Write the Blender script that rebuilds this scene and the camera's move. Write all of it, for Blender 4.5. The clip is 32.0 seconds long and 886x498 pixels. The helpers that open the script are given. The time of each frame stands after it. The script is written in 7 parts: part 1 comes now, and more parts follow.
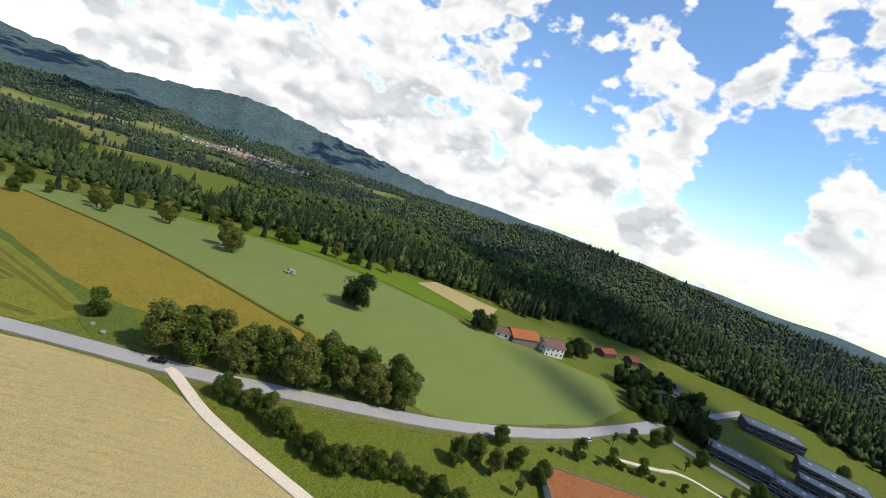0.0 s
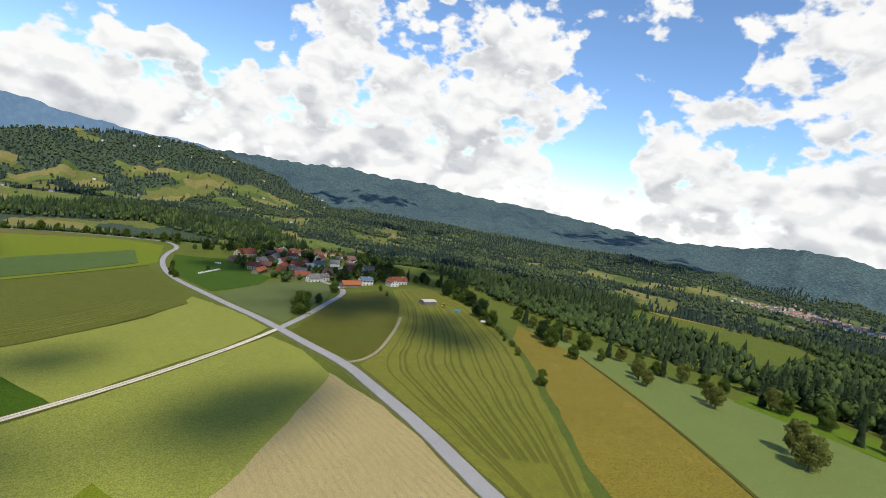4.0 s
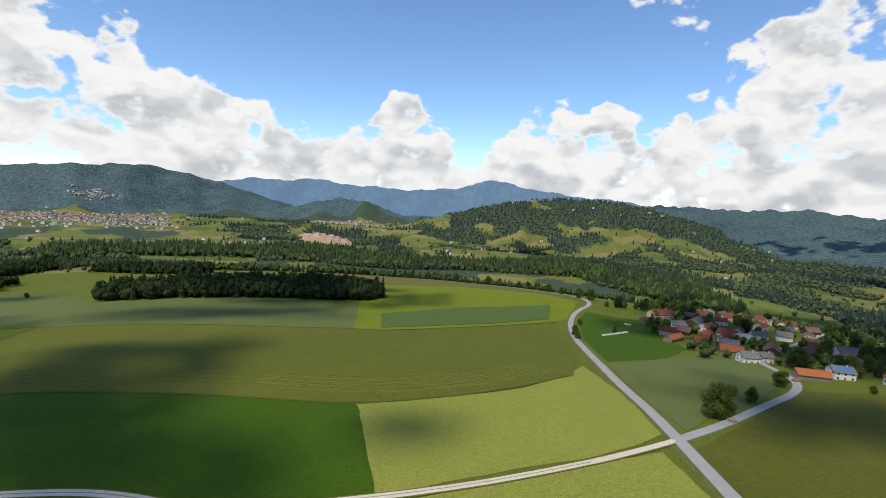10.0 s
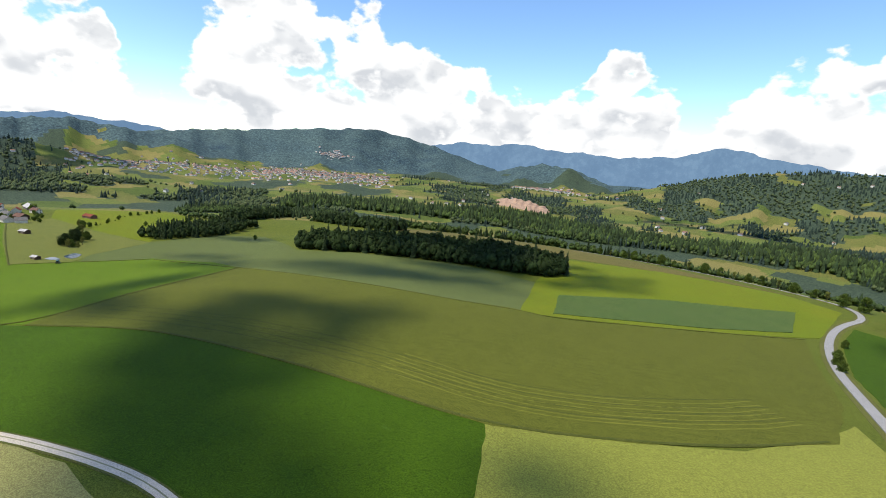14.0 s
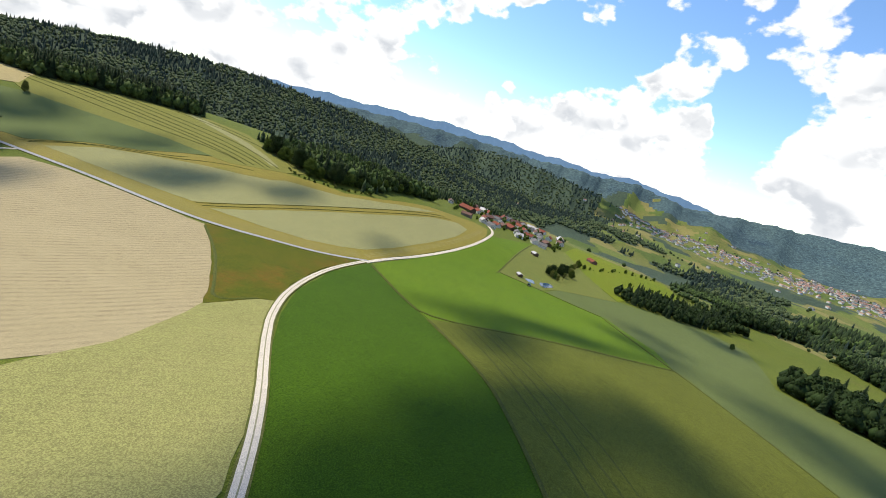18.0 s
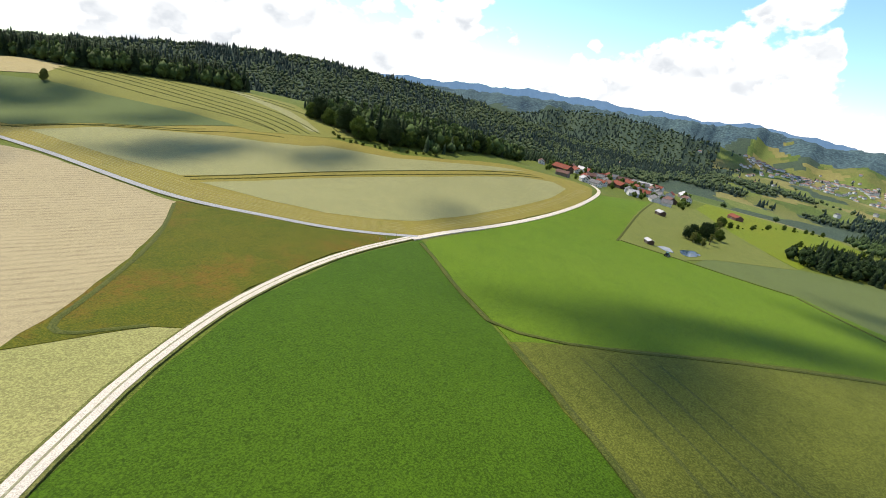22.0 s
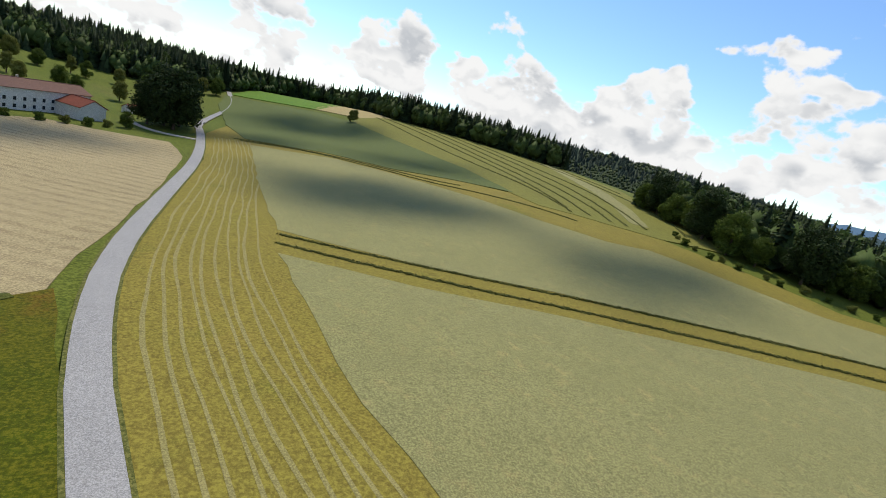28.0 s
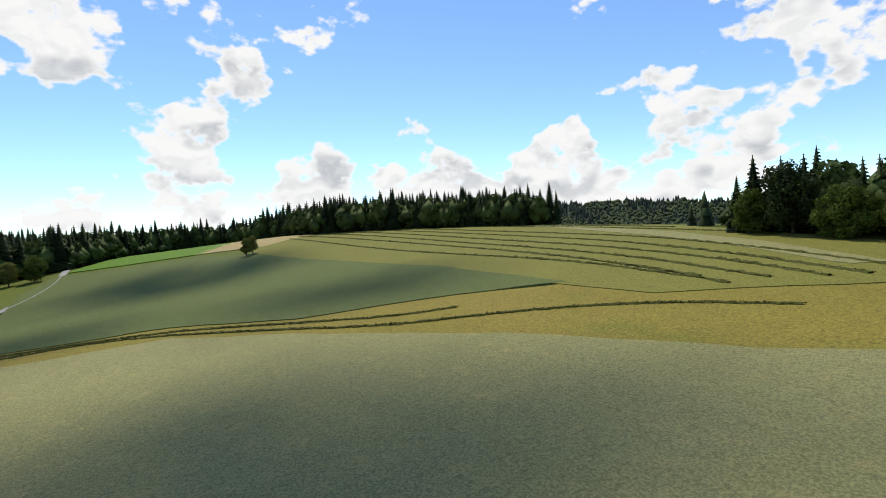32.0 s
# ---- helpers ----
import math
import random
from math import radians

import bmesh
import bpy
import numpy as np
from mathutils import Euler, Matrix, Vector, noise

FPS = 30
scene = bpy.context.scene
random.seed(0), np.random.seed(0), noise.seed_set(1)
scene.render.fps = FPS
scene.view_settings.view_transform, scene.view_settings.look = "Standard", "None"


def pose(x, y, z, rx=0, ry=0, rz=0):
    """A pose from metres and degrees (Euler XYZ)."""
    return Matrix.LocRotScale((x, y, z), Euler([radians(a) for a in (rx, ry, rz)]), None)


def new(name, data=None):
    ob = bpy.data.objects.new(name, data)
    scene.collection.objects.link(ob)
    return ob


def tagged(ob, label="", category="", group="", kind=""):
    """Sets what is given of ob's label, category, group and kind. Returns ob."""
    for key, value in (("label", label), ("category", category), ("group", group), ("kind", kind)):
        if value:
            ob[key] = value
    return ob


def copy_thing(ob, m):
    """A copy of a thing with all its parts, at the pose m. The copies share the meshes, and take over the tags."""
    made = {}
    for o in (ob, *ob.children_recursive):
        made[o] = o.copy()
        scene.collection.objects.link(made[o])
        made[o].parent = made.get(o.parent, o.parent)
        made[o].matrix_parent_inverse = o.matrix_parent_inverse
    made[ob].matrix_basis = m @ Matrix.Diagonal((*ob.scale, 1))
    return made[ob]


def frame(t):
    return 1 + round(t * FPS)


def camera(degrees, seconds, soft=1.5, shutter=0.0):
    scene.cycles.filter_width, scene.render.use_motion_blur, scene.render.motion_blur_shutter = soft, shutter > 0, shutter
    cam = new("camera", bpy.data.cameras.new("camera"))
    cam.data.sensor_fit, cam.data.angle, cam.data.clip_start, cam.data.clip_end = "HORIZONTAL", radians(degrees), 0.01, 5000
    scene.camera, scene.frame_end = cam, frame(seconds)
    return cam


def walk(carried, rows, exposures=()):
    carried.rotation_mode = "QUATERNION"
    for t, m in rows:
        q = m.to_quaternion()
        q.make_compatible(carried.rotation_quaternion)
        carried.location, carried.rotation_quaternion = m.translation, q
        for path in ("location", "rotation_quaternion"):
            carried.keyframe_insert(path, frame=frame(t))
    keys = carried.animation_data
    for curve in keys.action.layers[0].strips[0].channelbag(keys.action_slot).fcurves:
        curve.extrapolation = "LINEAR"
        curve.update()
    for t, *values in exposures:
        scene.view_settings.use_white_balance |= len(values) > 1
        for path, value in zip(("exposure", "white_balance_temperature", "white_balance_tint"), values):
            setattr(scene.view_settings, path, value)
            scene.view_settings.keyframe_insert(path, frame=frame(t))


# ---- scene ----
SKY_STRENGTH, CLOUD_STRENGTH = 0.182, 0.78
cam = camera(85.7, 32.0, soft=0.6)
PATH = [
    (0.0, -65.60, -69.93, 162.07, 80.17, -19.15, -86.01),
    (0.5, -59.78, -69.37, 161.59, 76.07, -18.45, -75.51),
    (1.0, -52.70, -67.82, 160.36, 71.11, -22.21, -64.07),
    (1.5, -46.84, -65.60, 159.75, 70.51, -20.27, -52.56),
    (2.0, -42.57, -63.43, 159.87, 75.66, -17.03, -48.70),
    (2.5, -37.60, -58.94, 158.91, 77.93, -11.06, -44.64),
    (3.0, -32.17, -53.84, 158.27, 81.13, -10.16, -37.46),
    (3.5, -27.36, -48.05, 157.95, 81.13, -11.50, -34.45),
    (4.0, -22.96, -43.36, 158.46, 82.99, -9.47, -25.65),
    (4.5, -18.71, -36.85, 156.99, 81.71, -7.93, -18.06),
    (5.0, -14.66, -30.65, 155.96, 79.32, -9.35, -12.29),
    (5.5, -10.93, -24.63, 155.25, 76.63, -11.76, -7.67),
    (6.0, -7.59, -18.68, 154.73, 74.86, -13.37, -3.78),
    (6.5, -4.75, -12.67, 154.28, 75.52, -12.51, -0.41),
    (7.0, -2.50, -6.47, 153.78, 80.21, -7.63, 2.94),
    (7.5, -1.03, 0.79, 152.89, 82.61, -11.41, 7.02),
    (8.0, -0.10, 7.15, 152.68, 83.02, -9.99, 12.58),
    (8.5, 1.09, 13.92, 152.93, 81.64, -5.35, 17.64),
    (9.0, 1.24, 20.46, 153.78, 77.13, -9.36, 22.79),
    (9.5, 1.05, 27.06, 153.81, 80.61, -4.87, 24.86),
    (10.0, 0.29, 34.66, 152.28, 83.74, -3.57, 22.97),
    (10.5, -1.29, 42.00, 151.06, 85.35, 4.29, 22.08),
    (11.0, -3.02, 49.50, 150.12, 85.19, 7.22, 20.20),
    (11.5, -3.50, 56.40, 150.25, 85.26, -1.84, 22.10),
    (12.0, -4.94, 63.05, 151.68, 78.78, -11.52, 24.41),
    (12.5, -6.21, 70.55, 151.41, 78.81, -14.00, 36.32),
    (13.0, -9.02, 78.14, 149.98, 76.35, -14.60, 37.22),
    (13.5, -12.68, 84.91, 148.32, 77.54, -8.39, 42.28),
    (14.0, -18.09, 94.95, 147.06, 78.09, -4.78, 47.16),
    (14.5, -24.91, 106.53, 146.18, 78.18, -3.76, 52.38),
    (15.0, -32.78, 117.95, 145.71, 77.98, -5.36, 58.54),
    (15.5, -41.34, 127.49, 145.64, 77.47, -9.69, 66.30),
    (16.0, -50.26, 133.42, 145.96, 76.31, -16.83, 76.52),
    (16.5, -58.69, 139.11, 143.28, 75.28, -19.55, 85.28),
    (17.0, -68.61, 145.08, 141.62, 75.51, -26.09, 94.97),
    (17.5, -80.22, 147.35, 140.13, 76.12, -23.06, 104.07),
    (18.0, -92.06, 148.03, 138.60, 75.47, -16.76, 108.07),
    (18.5, -103.98, 147.62, 136.41, 71.60, -14.80, 113.35),
    (19.0, -117.20, 144.86, 132.87, 72.14, -9.61, 107.51),
    (19.5, -130.31, 141.57, 129.67, 70.38, -5.12, 106.53),
    (20.0, -143.74, 138.65, 124.76, 69.67, -5.24, 107.69),
    (20.5, -157.85, 135.56, 119.82, 69.43, -3.56, 109.76),
    (21.0, -172.36, 131.89, 115.28, 69.10, -5.62, 112.03),
    (21.5, -187.56, 128.13, 109.84, 69.67, -6.89, 114.55),
    (22.0, -202.38, 124.23, 104.28, 70.81, -8.97, 117.78),
    (22.5, -217.23, 119.48, 99.40, 72.87, -14.02, 119.98),
    (23.0, -231.89, 113.81, 94.65, 76.26, -13.01, 120.19),
    (23.5, -246.76, 105.73, 90.01, 79.75, -13.18, 119.51),
    (24.0, -260.36, 98.01, 87.48, 81.73, -12.91, 122.81),
    (24.5, -273.48, 89.02, 85.18, 82.37, -12.67, 128.20),
    (25.0, -285.64, 79.51, 82.88, 83.63, -19.75, 133.20),
    (25.5, -296.03, 68.86, 79.83, 80.74, -23.40, 138.01),
    (26.0, -306.27, 56.75, 77.47, 79.28, -23.39, 144.23),
    (26.5, -313.76, 44.92, 75.69, 78.20, -23.59, 150.29),
    (27.0, -323.21, 32.26, 74.02, 76.68, -21.69, 154.25),
    (27.5, -333.59, 18.90, 72.29, 75.51, -18.55, 156.43),
    (28.0, -343.83, 4.97, 70.30, 75.26, -15.06, 157.31),
    (28.5, -354.43, -8.50, 69.20, 75.90, -12.00, 158.30),
    (29.0, -360.90, -22.30, 66.50, 79.05, -10.40, 158.40),
    (29.5, -366.90, -35.70, 64.10, 83.20, -9.70, 158.45),
    (30.0, -372.60, -49.00, 62.70, 84.65, -13.00, 159.80),
    (30.5, -377.59, -66.33, 60.75, 87.36, -5.40, 158.10),
    (31.0, -382.14, -80.63, 60.51, 87.62, -2.43, 154.50),
    (31.5, -386.94, -95.14, 60.97, 86.12, 0.44, 151.22),
    (32.0, -392.29, -108.74, 61.66, 87.47, 2.92, 150.04),
]

walk(cam, [(r[0], pose(*r[1:])) for r in PATH], exposures=((0.0, -0.02), (4.0, -0.08), (7.0, -0.20), (12.0, -0.02), (13.0, 0.12), (16.0, 0.20), (17.0, 0.32), (18.0, 0.20), (21.0, 0.36), (24.0, 0.16), (25.0, -0.05), (26.0, -0.36), (27.5, -0.25), (28.5, -0.04), (29.0, 0.06), (30.0, -0.12), (31.0, -0.14), (32.0, -0.12)))

# ---- sky and sun ----
SUN_AZ, SUN_EL = 194.0, 54.0          # compass degrees from +y towards +x, and height
world = bpy.data.worlds.new("sky")
scene.world = world
world.use_nodes = True
wt = world.node_tree
for n in list(wt.nodes):
    wt.nodes.remove(n)


def wnode(kind, **kw):
    n = wt.nodes.new(kind)
    for k, v in kw.items():
        if k == "op":
            n.operation = v
        elif k == "ins":
            for i, val in v.items():
                if hasattr(val, "is_linked"):
                    wt.links.new(val, n.inputs[i])
                else:
                    n.inputs[i].default_value = val
    return n


def wmath(op, a, b=0.0, c=0.0):
    return wnode("ShaderNodeMath", op=op, ins={0: a, 1: b, 2: c}).outputs[0]


def wramp(v, lo, hi):
    n = wnode("ShaderNodeMapRange", ins={0: v, 1: lo, 2: hi})
    n.interpolation_type = "SMOOTHSTEP"
    return n.outputs[0]


sky = wnode("ShaderNodeTexSky")
sky.sky_type, sky.sun_disc = "NISHITA", False
sky.sun_elevation, sky.sun_rotation = radians(SUN_EL), radians(SUN_AZ)
sky.altitude = 1400.0
sky.air_density, sky.dust_density, sky.ozone_density = 1.0, 0.0, 2.0
coord = wnode("ShaderNodeTexCoord").outputs["Generated"]
sep = wnode("ShaderNodeSeparateXYZ", ins={0: coord})
up = wmath("MAXIMUM", sep.outputs[2], 0.0)
BLOBS = []


def blob(az, el, size, amount):
    """A cloud heap, or a gap of blue, round one direction: degrees to the left of +y, height and half width."""
    c = (-math.sin(radians(az)) * math.cos(radians(el)), math.cos(radians(az)) * math.cos(radians(el)), math.sin(radians(el)))
    dot = wt.nodes.new("ShaderNodeVectorMath")
    dot.operation = "DOT_PRODUCT"
    wt.links.new(coord, dot.inputs[0])
    dot.inputs[1].default_value = c
    n = wnode("ShaderNodeMapRange", ins={0: dot.outputs["Value"], 1: math.cos(radians(size * 1.35)), 2: math.cos(radians(size * 0.25)), 3: 0.0, 4: amount})
    n.interpolation_type = "SMOOTHSTEP"
    BLOBS.append(n.outputs[0])


def puff(az, el, size):
    blob(az, el, size, 0.145)


def gap(az, el, size):
    blob(az, el, size, -0.22)


puff(-72, 6, 19.9)
puff(-107, 17, 7.3)
puff(-120, 20, 7.3)
puff(-110, 10, 4.8)
puff(-127, 7, 5.3)
puff(-89, 3, 9.8)
puff(-101, 5, 3.6)
puff(-111, 1, 4.0)
gap(-117, 8, 5.3)
gap(-110, 21, 3.5)
gap(-125, 0, 3.4)
puff(7, 7, 7.8)
puff(-5, 9, 3.5)
puff(-11, 14, 4.1)
puff(-30, 15, 10.0)
puff(-61, 19, 7.9)
puff(-52, 8, 6.2)
puff(-19, 6, 9.9)
puff(-66, 7, 3.6)
gap(3, 12, 6.2)
gap(-43, 8, 3.0)
gap(-52, 17, 3.1)
gap(17, 14, 11.0)
puff(28, 10, 2.4)
gap(35, 12, 4)
puff(-9, 14, 4.0)
puff(-17, 17, 5.5)
puff(10, 6, 7.0)
puff(29, 6, 5.4)
puff(52, 4, 7.3)
gap(41, 18, 13.0)
puff(60, 16, 6.3)
puff(45, 14, 2.2)
puff(48, 7, 6.3)
gap(58, 23, 4.7)
puff(63, 8, 7.6)
puff(87, 6, 6.5)
puff(42, 13, 2)
gap(77, 11, 3.2)
puff(98, 5, 5.2)
puff(144, 1, 8.4)
puff(127, 4, 6.9)
puff(109, 7, 2.4)
gap(98, 10, 3.4)
puff(84, 7, 4.2)
gap(78, 10, 3.1)
puff(68, 12, 5.9)
puff(70, 5, 4.6)
puff(110, 13, 3.5)
puff(122, 8, 4.8)
gap(130, 10, 3.2)
puff(99, 17, 4.6)
puff(80, 19, 6.7)
gap(100, 11, 4.2)
puff(84, 9, 3.7)
gap(90, 14, 3)
puff(115, 23, 8.5)
puff(154, 8, 4.2)
gap(144, 14, 6.3)
puff(137, 8, 4.2)
puff(166, 6, 3.4)
puff(126, 14, 2.4)
gap(107, 9, 4.0)
gap(132, 18, 3.2)
puff(-172, 20, 5.3)
puff(178, 10, 6.3)
puff(164, 22, 2.6)
puff(152, 8, 5.3)
puff(135, 7, 5.0)
puff(123, 15, 2.8)
puff(119, 8, 4.7)
puff(107, 17, 6.3)
puff(171, 17, 2.6)
puff(-164, 14, 3.0)
gap(144, 19, 9.5)
gap(159, 15, 5.5)
gap(-167, 9, 3.5)
puff(164, 6, 3.7)
for az, el, size in ((52, 4, 6), (44, 4, 6), (36, 4, 6), (28, 5, 6), (20, 5, 6), (12, 6, 7), (2, 6, 7), (-8, 7, 7), (-18, 8, 8), (-28, 8, 8), (62, 12, 7)):
    puff(az, el, size)
total = BLOBS[0]
for b in BLOBS[1:]:
    total = wmath("ADD", total, b)
total = wmath("MINIMUM", wmath("MAXIMUM", total, -0.22), 0.17)


def cloud_field(lift, detail=8.0, scale=19.0):
    """Billowing density of the cumulus layer, sampled a little higher or lower for the shading."""
    z = wmath("MULTIPLY", wmath("ADD", sep.outputs[2], lift), 1.45)
    v = wnode("ShaderNodeCombineXYZ", ins={0: sep.outputs[0], 1: sep.outputs[1], 2: z}).outputs[0]
    big = wnode("ShaderNodeTexNoise", ins={"Vector": v, "Scale": 7.0, "Detail": 2.0, "Roughness": 0.5})
    fine = wnode("ShaderNodeTexNoise", ins={"Vector": v, "Scale": scale, "Detail": detail, "Roughness": 0.54, "Distortion": 0.10})
    heap = wnode("ShaderNodeTexVoronoi", ins={"Vector": v, "Scale": scale * 1.2, "Detail": min(2.0, detail), "Roughness": 0.5})
    heap.feature = "SMOOTH_F1"
    heap.inputs["Smoothness"].default_value = 0.35
    lump = wmath("MULTIPLY", wmath("SUBTRACT", 0.46, heap.outputs["Distance"]), 0.13)
    return wmath("ADD", lump, wmath("ADD", wmath("MULTIPLY", big.outputs[0], 0.57), wmath("MULTIPLY", fine.outputs[0], 0.43)))


dens = cloud_field(0.0)
above = cloud_field(0.016)
soft0, soft1 = cloud_field(0.0, 1.0, 11.0), cloud_field(0.045, 1.0, 11.0)
low = wmath("MULTIPLY", wramp(up, 0.16, 0.0), 0.09)
high = wmath("MULTIPLY", wramp(up, 0.45, 0.7), 0.03)
cover = wmath("ADD", wmath("ADD", wmath("ADD", dens, total), low), high)
alpha = wramp(cover, 0.522, 0.592)
thick = wramp(cover, 0.555, 0.66)
# bases in their own shade, sunlit tops
under = wmath("MULTIPLY", wramp(wmath("SUBTRACT", soft1, soft0), -0.05, 0.10), thick)
relief = wmath("MULTIPLY", wramp(wmath("SUBTRACT", above, dens), -0.05, 0.06), thick)
shade = wmath("MINIMUM", wmath("ADD", wmath("MULTIPLY", under, 0.52), wmath("MULTIPLY", relief, 0.20)), 0.75)
white = wnode("ShaderNodeMix")
white.data_type = "RGBA"
wt.links.new(shade, white.inputs["Factor"])
white.inputs["A"].default_value, white.inputs["B"].default_value = (1.32, 1.32, 1.31, 1), (0.58, 0.63, 0.70, 1)
tint = wnode("ShaderNodeMix")
tint.data_type, tint.blend_type = "RGBA", "MULTIPLY"
tint.inputs["Factor"].default_value = 1.0
wt.links.new(sky.outputs[0], tint.inputs["A"])
tint.inputs["B"].default_value = (0.87, 1.00, 1.10, 1)
bg_sky = wnode("ShaderNodeBackground", ins={0: tint.outputs["Result"], 1: SKY_STRENGTH})
bg_cloud = wnode("ShaderNodeBackground", ins={0: white.outputs["Result"], 1: CLOUD_STRENGTH})
mixw = wnode("ShaderNodeMixShader", ins={0: alpha, 1: bg_sky.outputs[0], 2: bg_cloud.outputs[0]})
outw = wnode("ShaderNodeOutputWorld", ins={0: mixw.outputs[0]})

sun = new("sun", bpy.data.lights.new("sun", "SUN"))
sun.data.energy, sun.data.angle, sun.data.color = 4.45, radians(0.53), (1.0, 0.925, 0.75)
sun_dir = Vector((math.sin(radians(SUN_AZ)) * math.cos(radians(SUN_EL)), math.cos(radians(SUN_AZ)) * math.cos(radians(SUN_EL)), math.sin(radians(SUN_EL))))
sun.rotation_euler = sun_dir.to_track_quat("Z", "Y").to_euler()

# ---- the lie of the land ----
HILLS = []


def hill_row(x, *pairs):
    for y, a in pairs:
        HILLS.append((x, y, a))


hill_row(-900, (-110, 4.6), (20, -4.3), (150, -1.2), (280, 0.3), (410, -7.0))
hill_row(-770, (-370, 7.9), (20, -3.2), (150, 2.5), (280, -2.0))
hill_row(-640, (-630, 2.1), (-500, 4.8), (-370, 6.5), (-240, 8.5), (-110, 14.0), (20, 4.7), (150, -0.7), (280, -2.4), (410, -10.2), (540, -3.6))
hill_row(-510, (-630, 0.5), (-500, 10.2), (-370, 4.9), (-240, 0.7), (-110, 2.0), (20, -1.5), (150, -8.9), (280, 3.4), (410, 10.3), (540, 5.6))
hill_row(-380, (-760, -7.2), (-630, -3.4), (-500, 7.4), (-370, -0.2), (-240, 0.9), (-110, 5.0), (20, 2.8), (150, 2.9), (280, 1.2))
hill_row(-250, (-500, -5.5), (-370, -11.4), (-240, -9.7), (-110, -6.0), (20, -3.3), (150, 13.7), (280, 3.8), (410, -2.2), (540, 4.8))
hill_row(-120, (-500, -0.8), (-370, 7.1), (-240, 5.4), (150, 2.8), (280, 2.0), (410, 1.0))
hill_row(10, (-240, 3.4), (20, 11.8), (150, 0.7), (280, 2.8), (410, 0.3), (540, -9.8))
hill_row(140, (-500, -2.8), (-370, -3.3), (-110, 8.5), (20, 15.5), (150, 2.0), (280, 8.6), (410, 2.2))
hill_row(270, (-370, 1.0), (-240, -1.6), (-110, 0.9), (20, 5.6), (150, -3.4), (280, 0.9))
hill_row(400, (-110, -3.4), (20, 0.4), (280, -4.3))

HX, HY, HA = (np.array(c, float) for c in zip(*HILLS))
SIG = 120.0
RIDGES = []


def ridge(reach, front, back, *pairs):
    """A range of hills: how far off, how wide before and behind, and degrees left of +y with degrees of elevation along its crest."""
    az, el = zip(*sorted(pairs))
    RIDGES.append((reach, front, back, np.array(az, float), np.array(el, float)))


# the wooded hill behind the second village, and the dark one beyond it
ridge(1750, 620, 500, (175, -4.6), (160, -4.0), (150, -3.1), (143, -2.2), (138, -1.7), (133, -1.45), (128, -1.4), (123, -1.8), (118, -2.2), (113, -2.8), (108, -3.5), (103, -4.6), (96, -6.5))
ridge(2350, 330, 350, (112, -5.0), (107, -3.2), (104, -2.4), (100, -1.75), (96, -1.6), (91, -2.1), (86, -2.7), (79, -4.4))
# the mountain behind the town, the small hill before it and the green hill with meadows
ridge(3700, 800, 500, (90, -4.0), (84, -2.4), (80, -1.2), (76, -0.6), (72, -0.15), (68, 0.2), (64, 0.6), (60, 1.0), (56, 1.3), (54, 1.5), (51, 0.95), (49, 0.5), (47, 0.1), (44, -0.8), (40, -1.9), (34, -4.0))
ridge(3150, 420, 300, (44, -3.4), (40, -2.4), (37, -1.6), (34, -0.9), (31, -1.0), (28, -1.9), (24, -3.4))
ridge(2650, 850, 500, (30, -4.6), (26, -3.6), (22, -2.6), (19, -1.8), (15, -0.6), (10, 0.25), (6, 0.65), (2, 0.65), (-2, 0.1), (-5, -0.6), (-8, -1.3), (-11, -2.4), (-15, -3.9))
ridge(3250, 500, 400, (130, -3.4), (120, -1.5), (113, -1.05), (107, -0.8), (101, -0.65), (96, -0.8), (91, -0.5), (87, -0.5), (84, -0.05), (80, -0.6), (75, -1.2), (68, -2.8))
# the long range in the east, and the wooded hill before it
ridge(3950, 1150, 400, (9, -1.5), (5, -0.2), (3, 0.25), (-1, 0.4), (-5, 0.6), (-10, 0.5), (-16, 0.95), (-20, 0.5), (-25, 0.65), (-29, 0.1), (-34, -0.1), (-38, -0.2), (-44, -0.65), (-49, -1.0), (-54, -1.3), (-60, -1.6), (-70, -3.5))
ridge(3450, 950, 500, (-38, -4.4), (-46, -2.6), (-52, -1.8), (-56, -1.1), (-60, -0.7), (-64, 0.1), (-68, 0.2), (-73, -0.5), (-80, -1.3), (-86, -2.25), (-93, -3.1), (-100, -4.0), (-110, -5.0))
ridge(1550, 700, 600, (-66, -7.6), (-72, -7.1), (-79, -6.4), (-85, -6.2), (-89, -5.3), (-95, -4.1), (-102, -3.35), (-108, -2.95), (-112, -2.7), (-118, -2.9), (-124, -3.3), (-130, -3.4), (-140, -3.3), (-150, -3.6), (-165, -4.2), (-178, -4.6))
# the last pale mountains
RIM_AZ, RIM_EL = (np.array(c, float) for c in zip(*sorted((
    (180, -3.0), (150, -2.5), (135, -1.6), (124, -0.7), (113, -0.15), (107, 0.2), (102, 0.25), (97, 0.1), (91, 0.05), (87, 0.0), (84, 0.35), (80, -0.05), (75, -0.5), (68, -0.7), (60, -0.6), (50, 0.0), (47, 0.35), (44, 0.75), (41, 0.85),
    (37.5, 1.15), (32, 0.75), (28, 0.6), (23, 0.75), (20, 1.2), (18, 1.95), (16, 2.25), (14, 2.1), (11, 1.5), (8, 1.1), (4, 0.9), (0, 0.6), (-6, 0.0), (-15, -1.0), (-60, -3.0), (-180, -3.0)))))


def smooth(a, b, v):
    t = np.clip((v - a) / (b - a), 0, 1)
    return t * t * (3 - 2 * t)


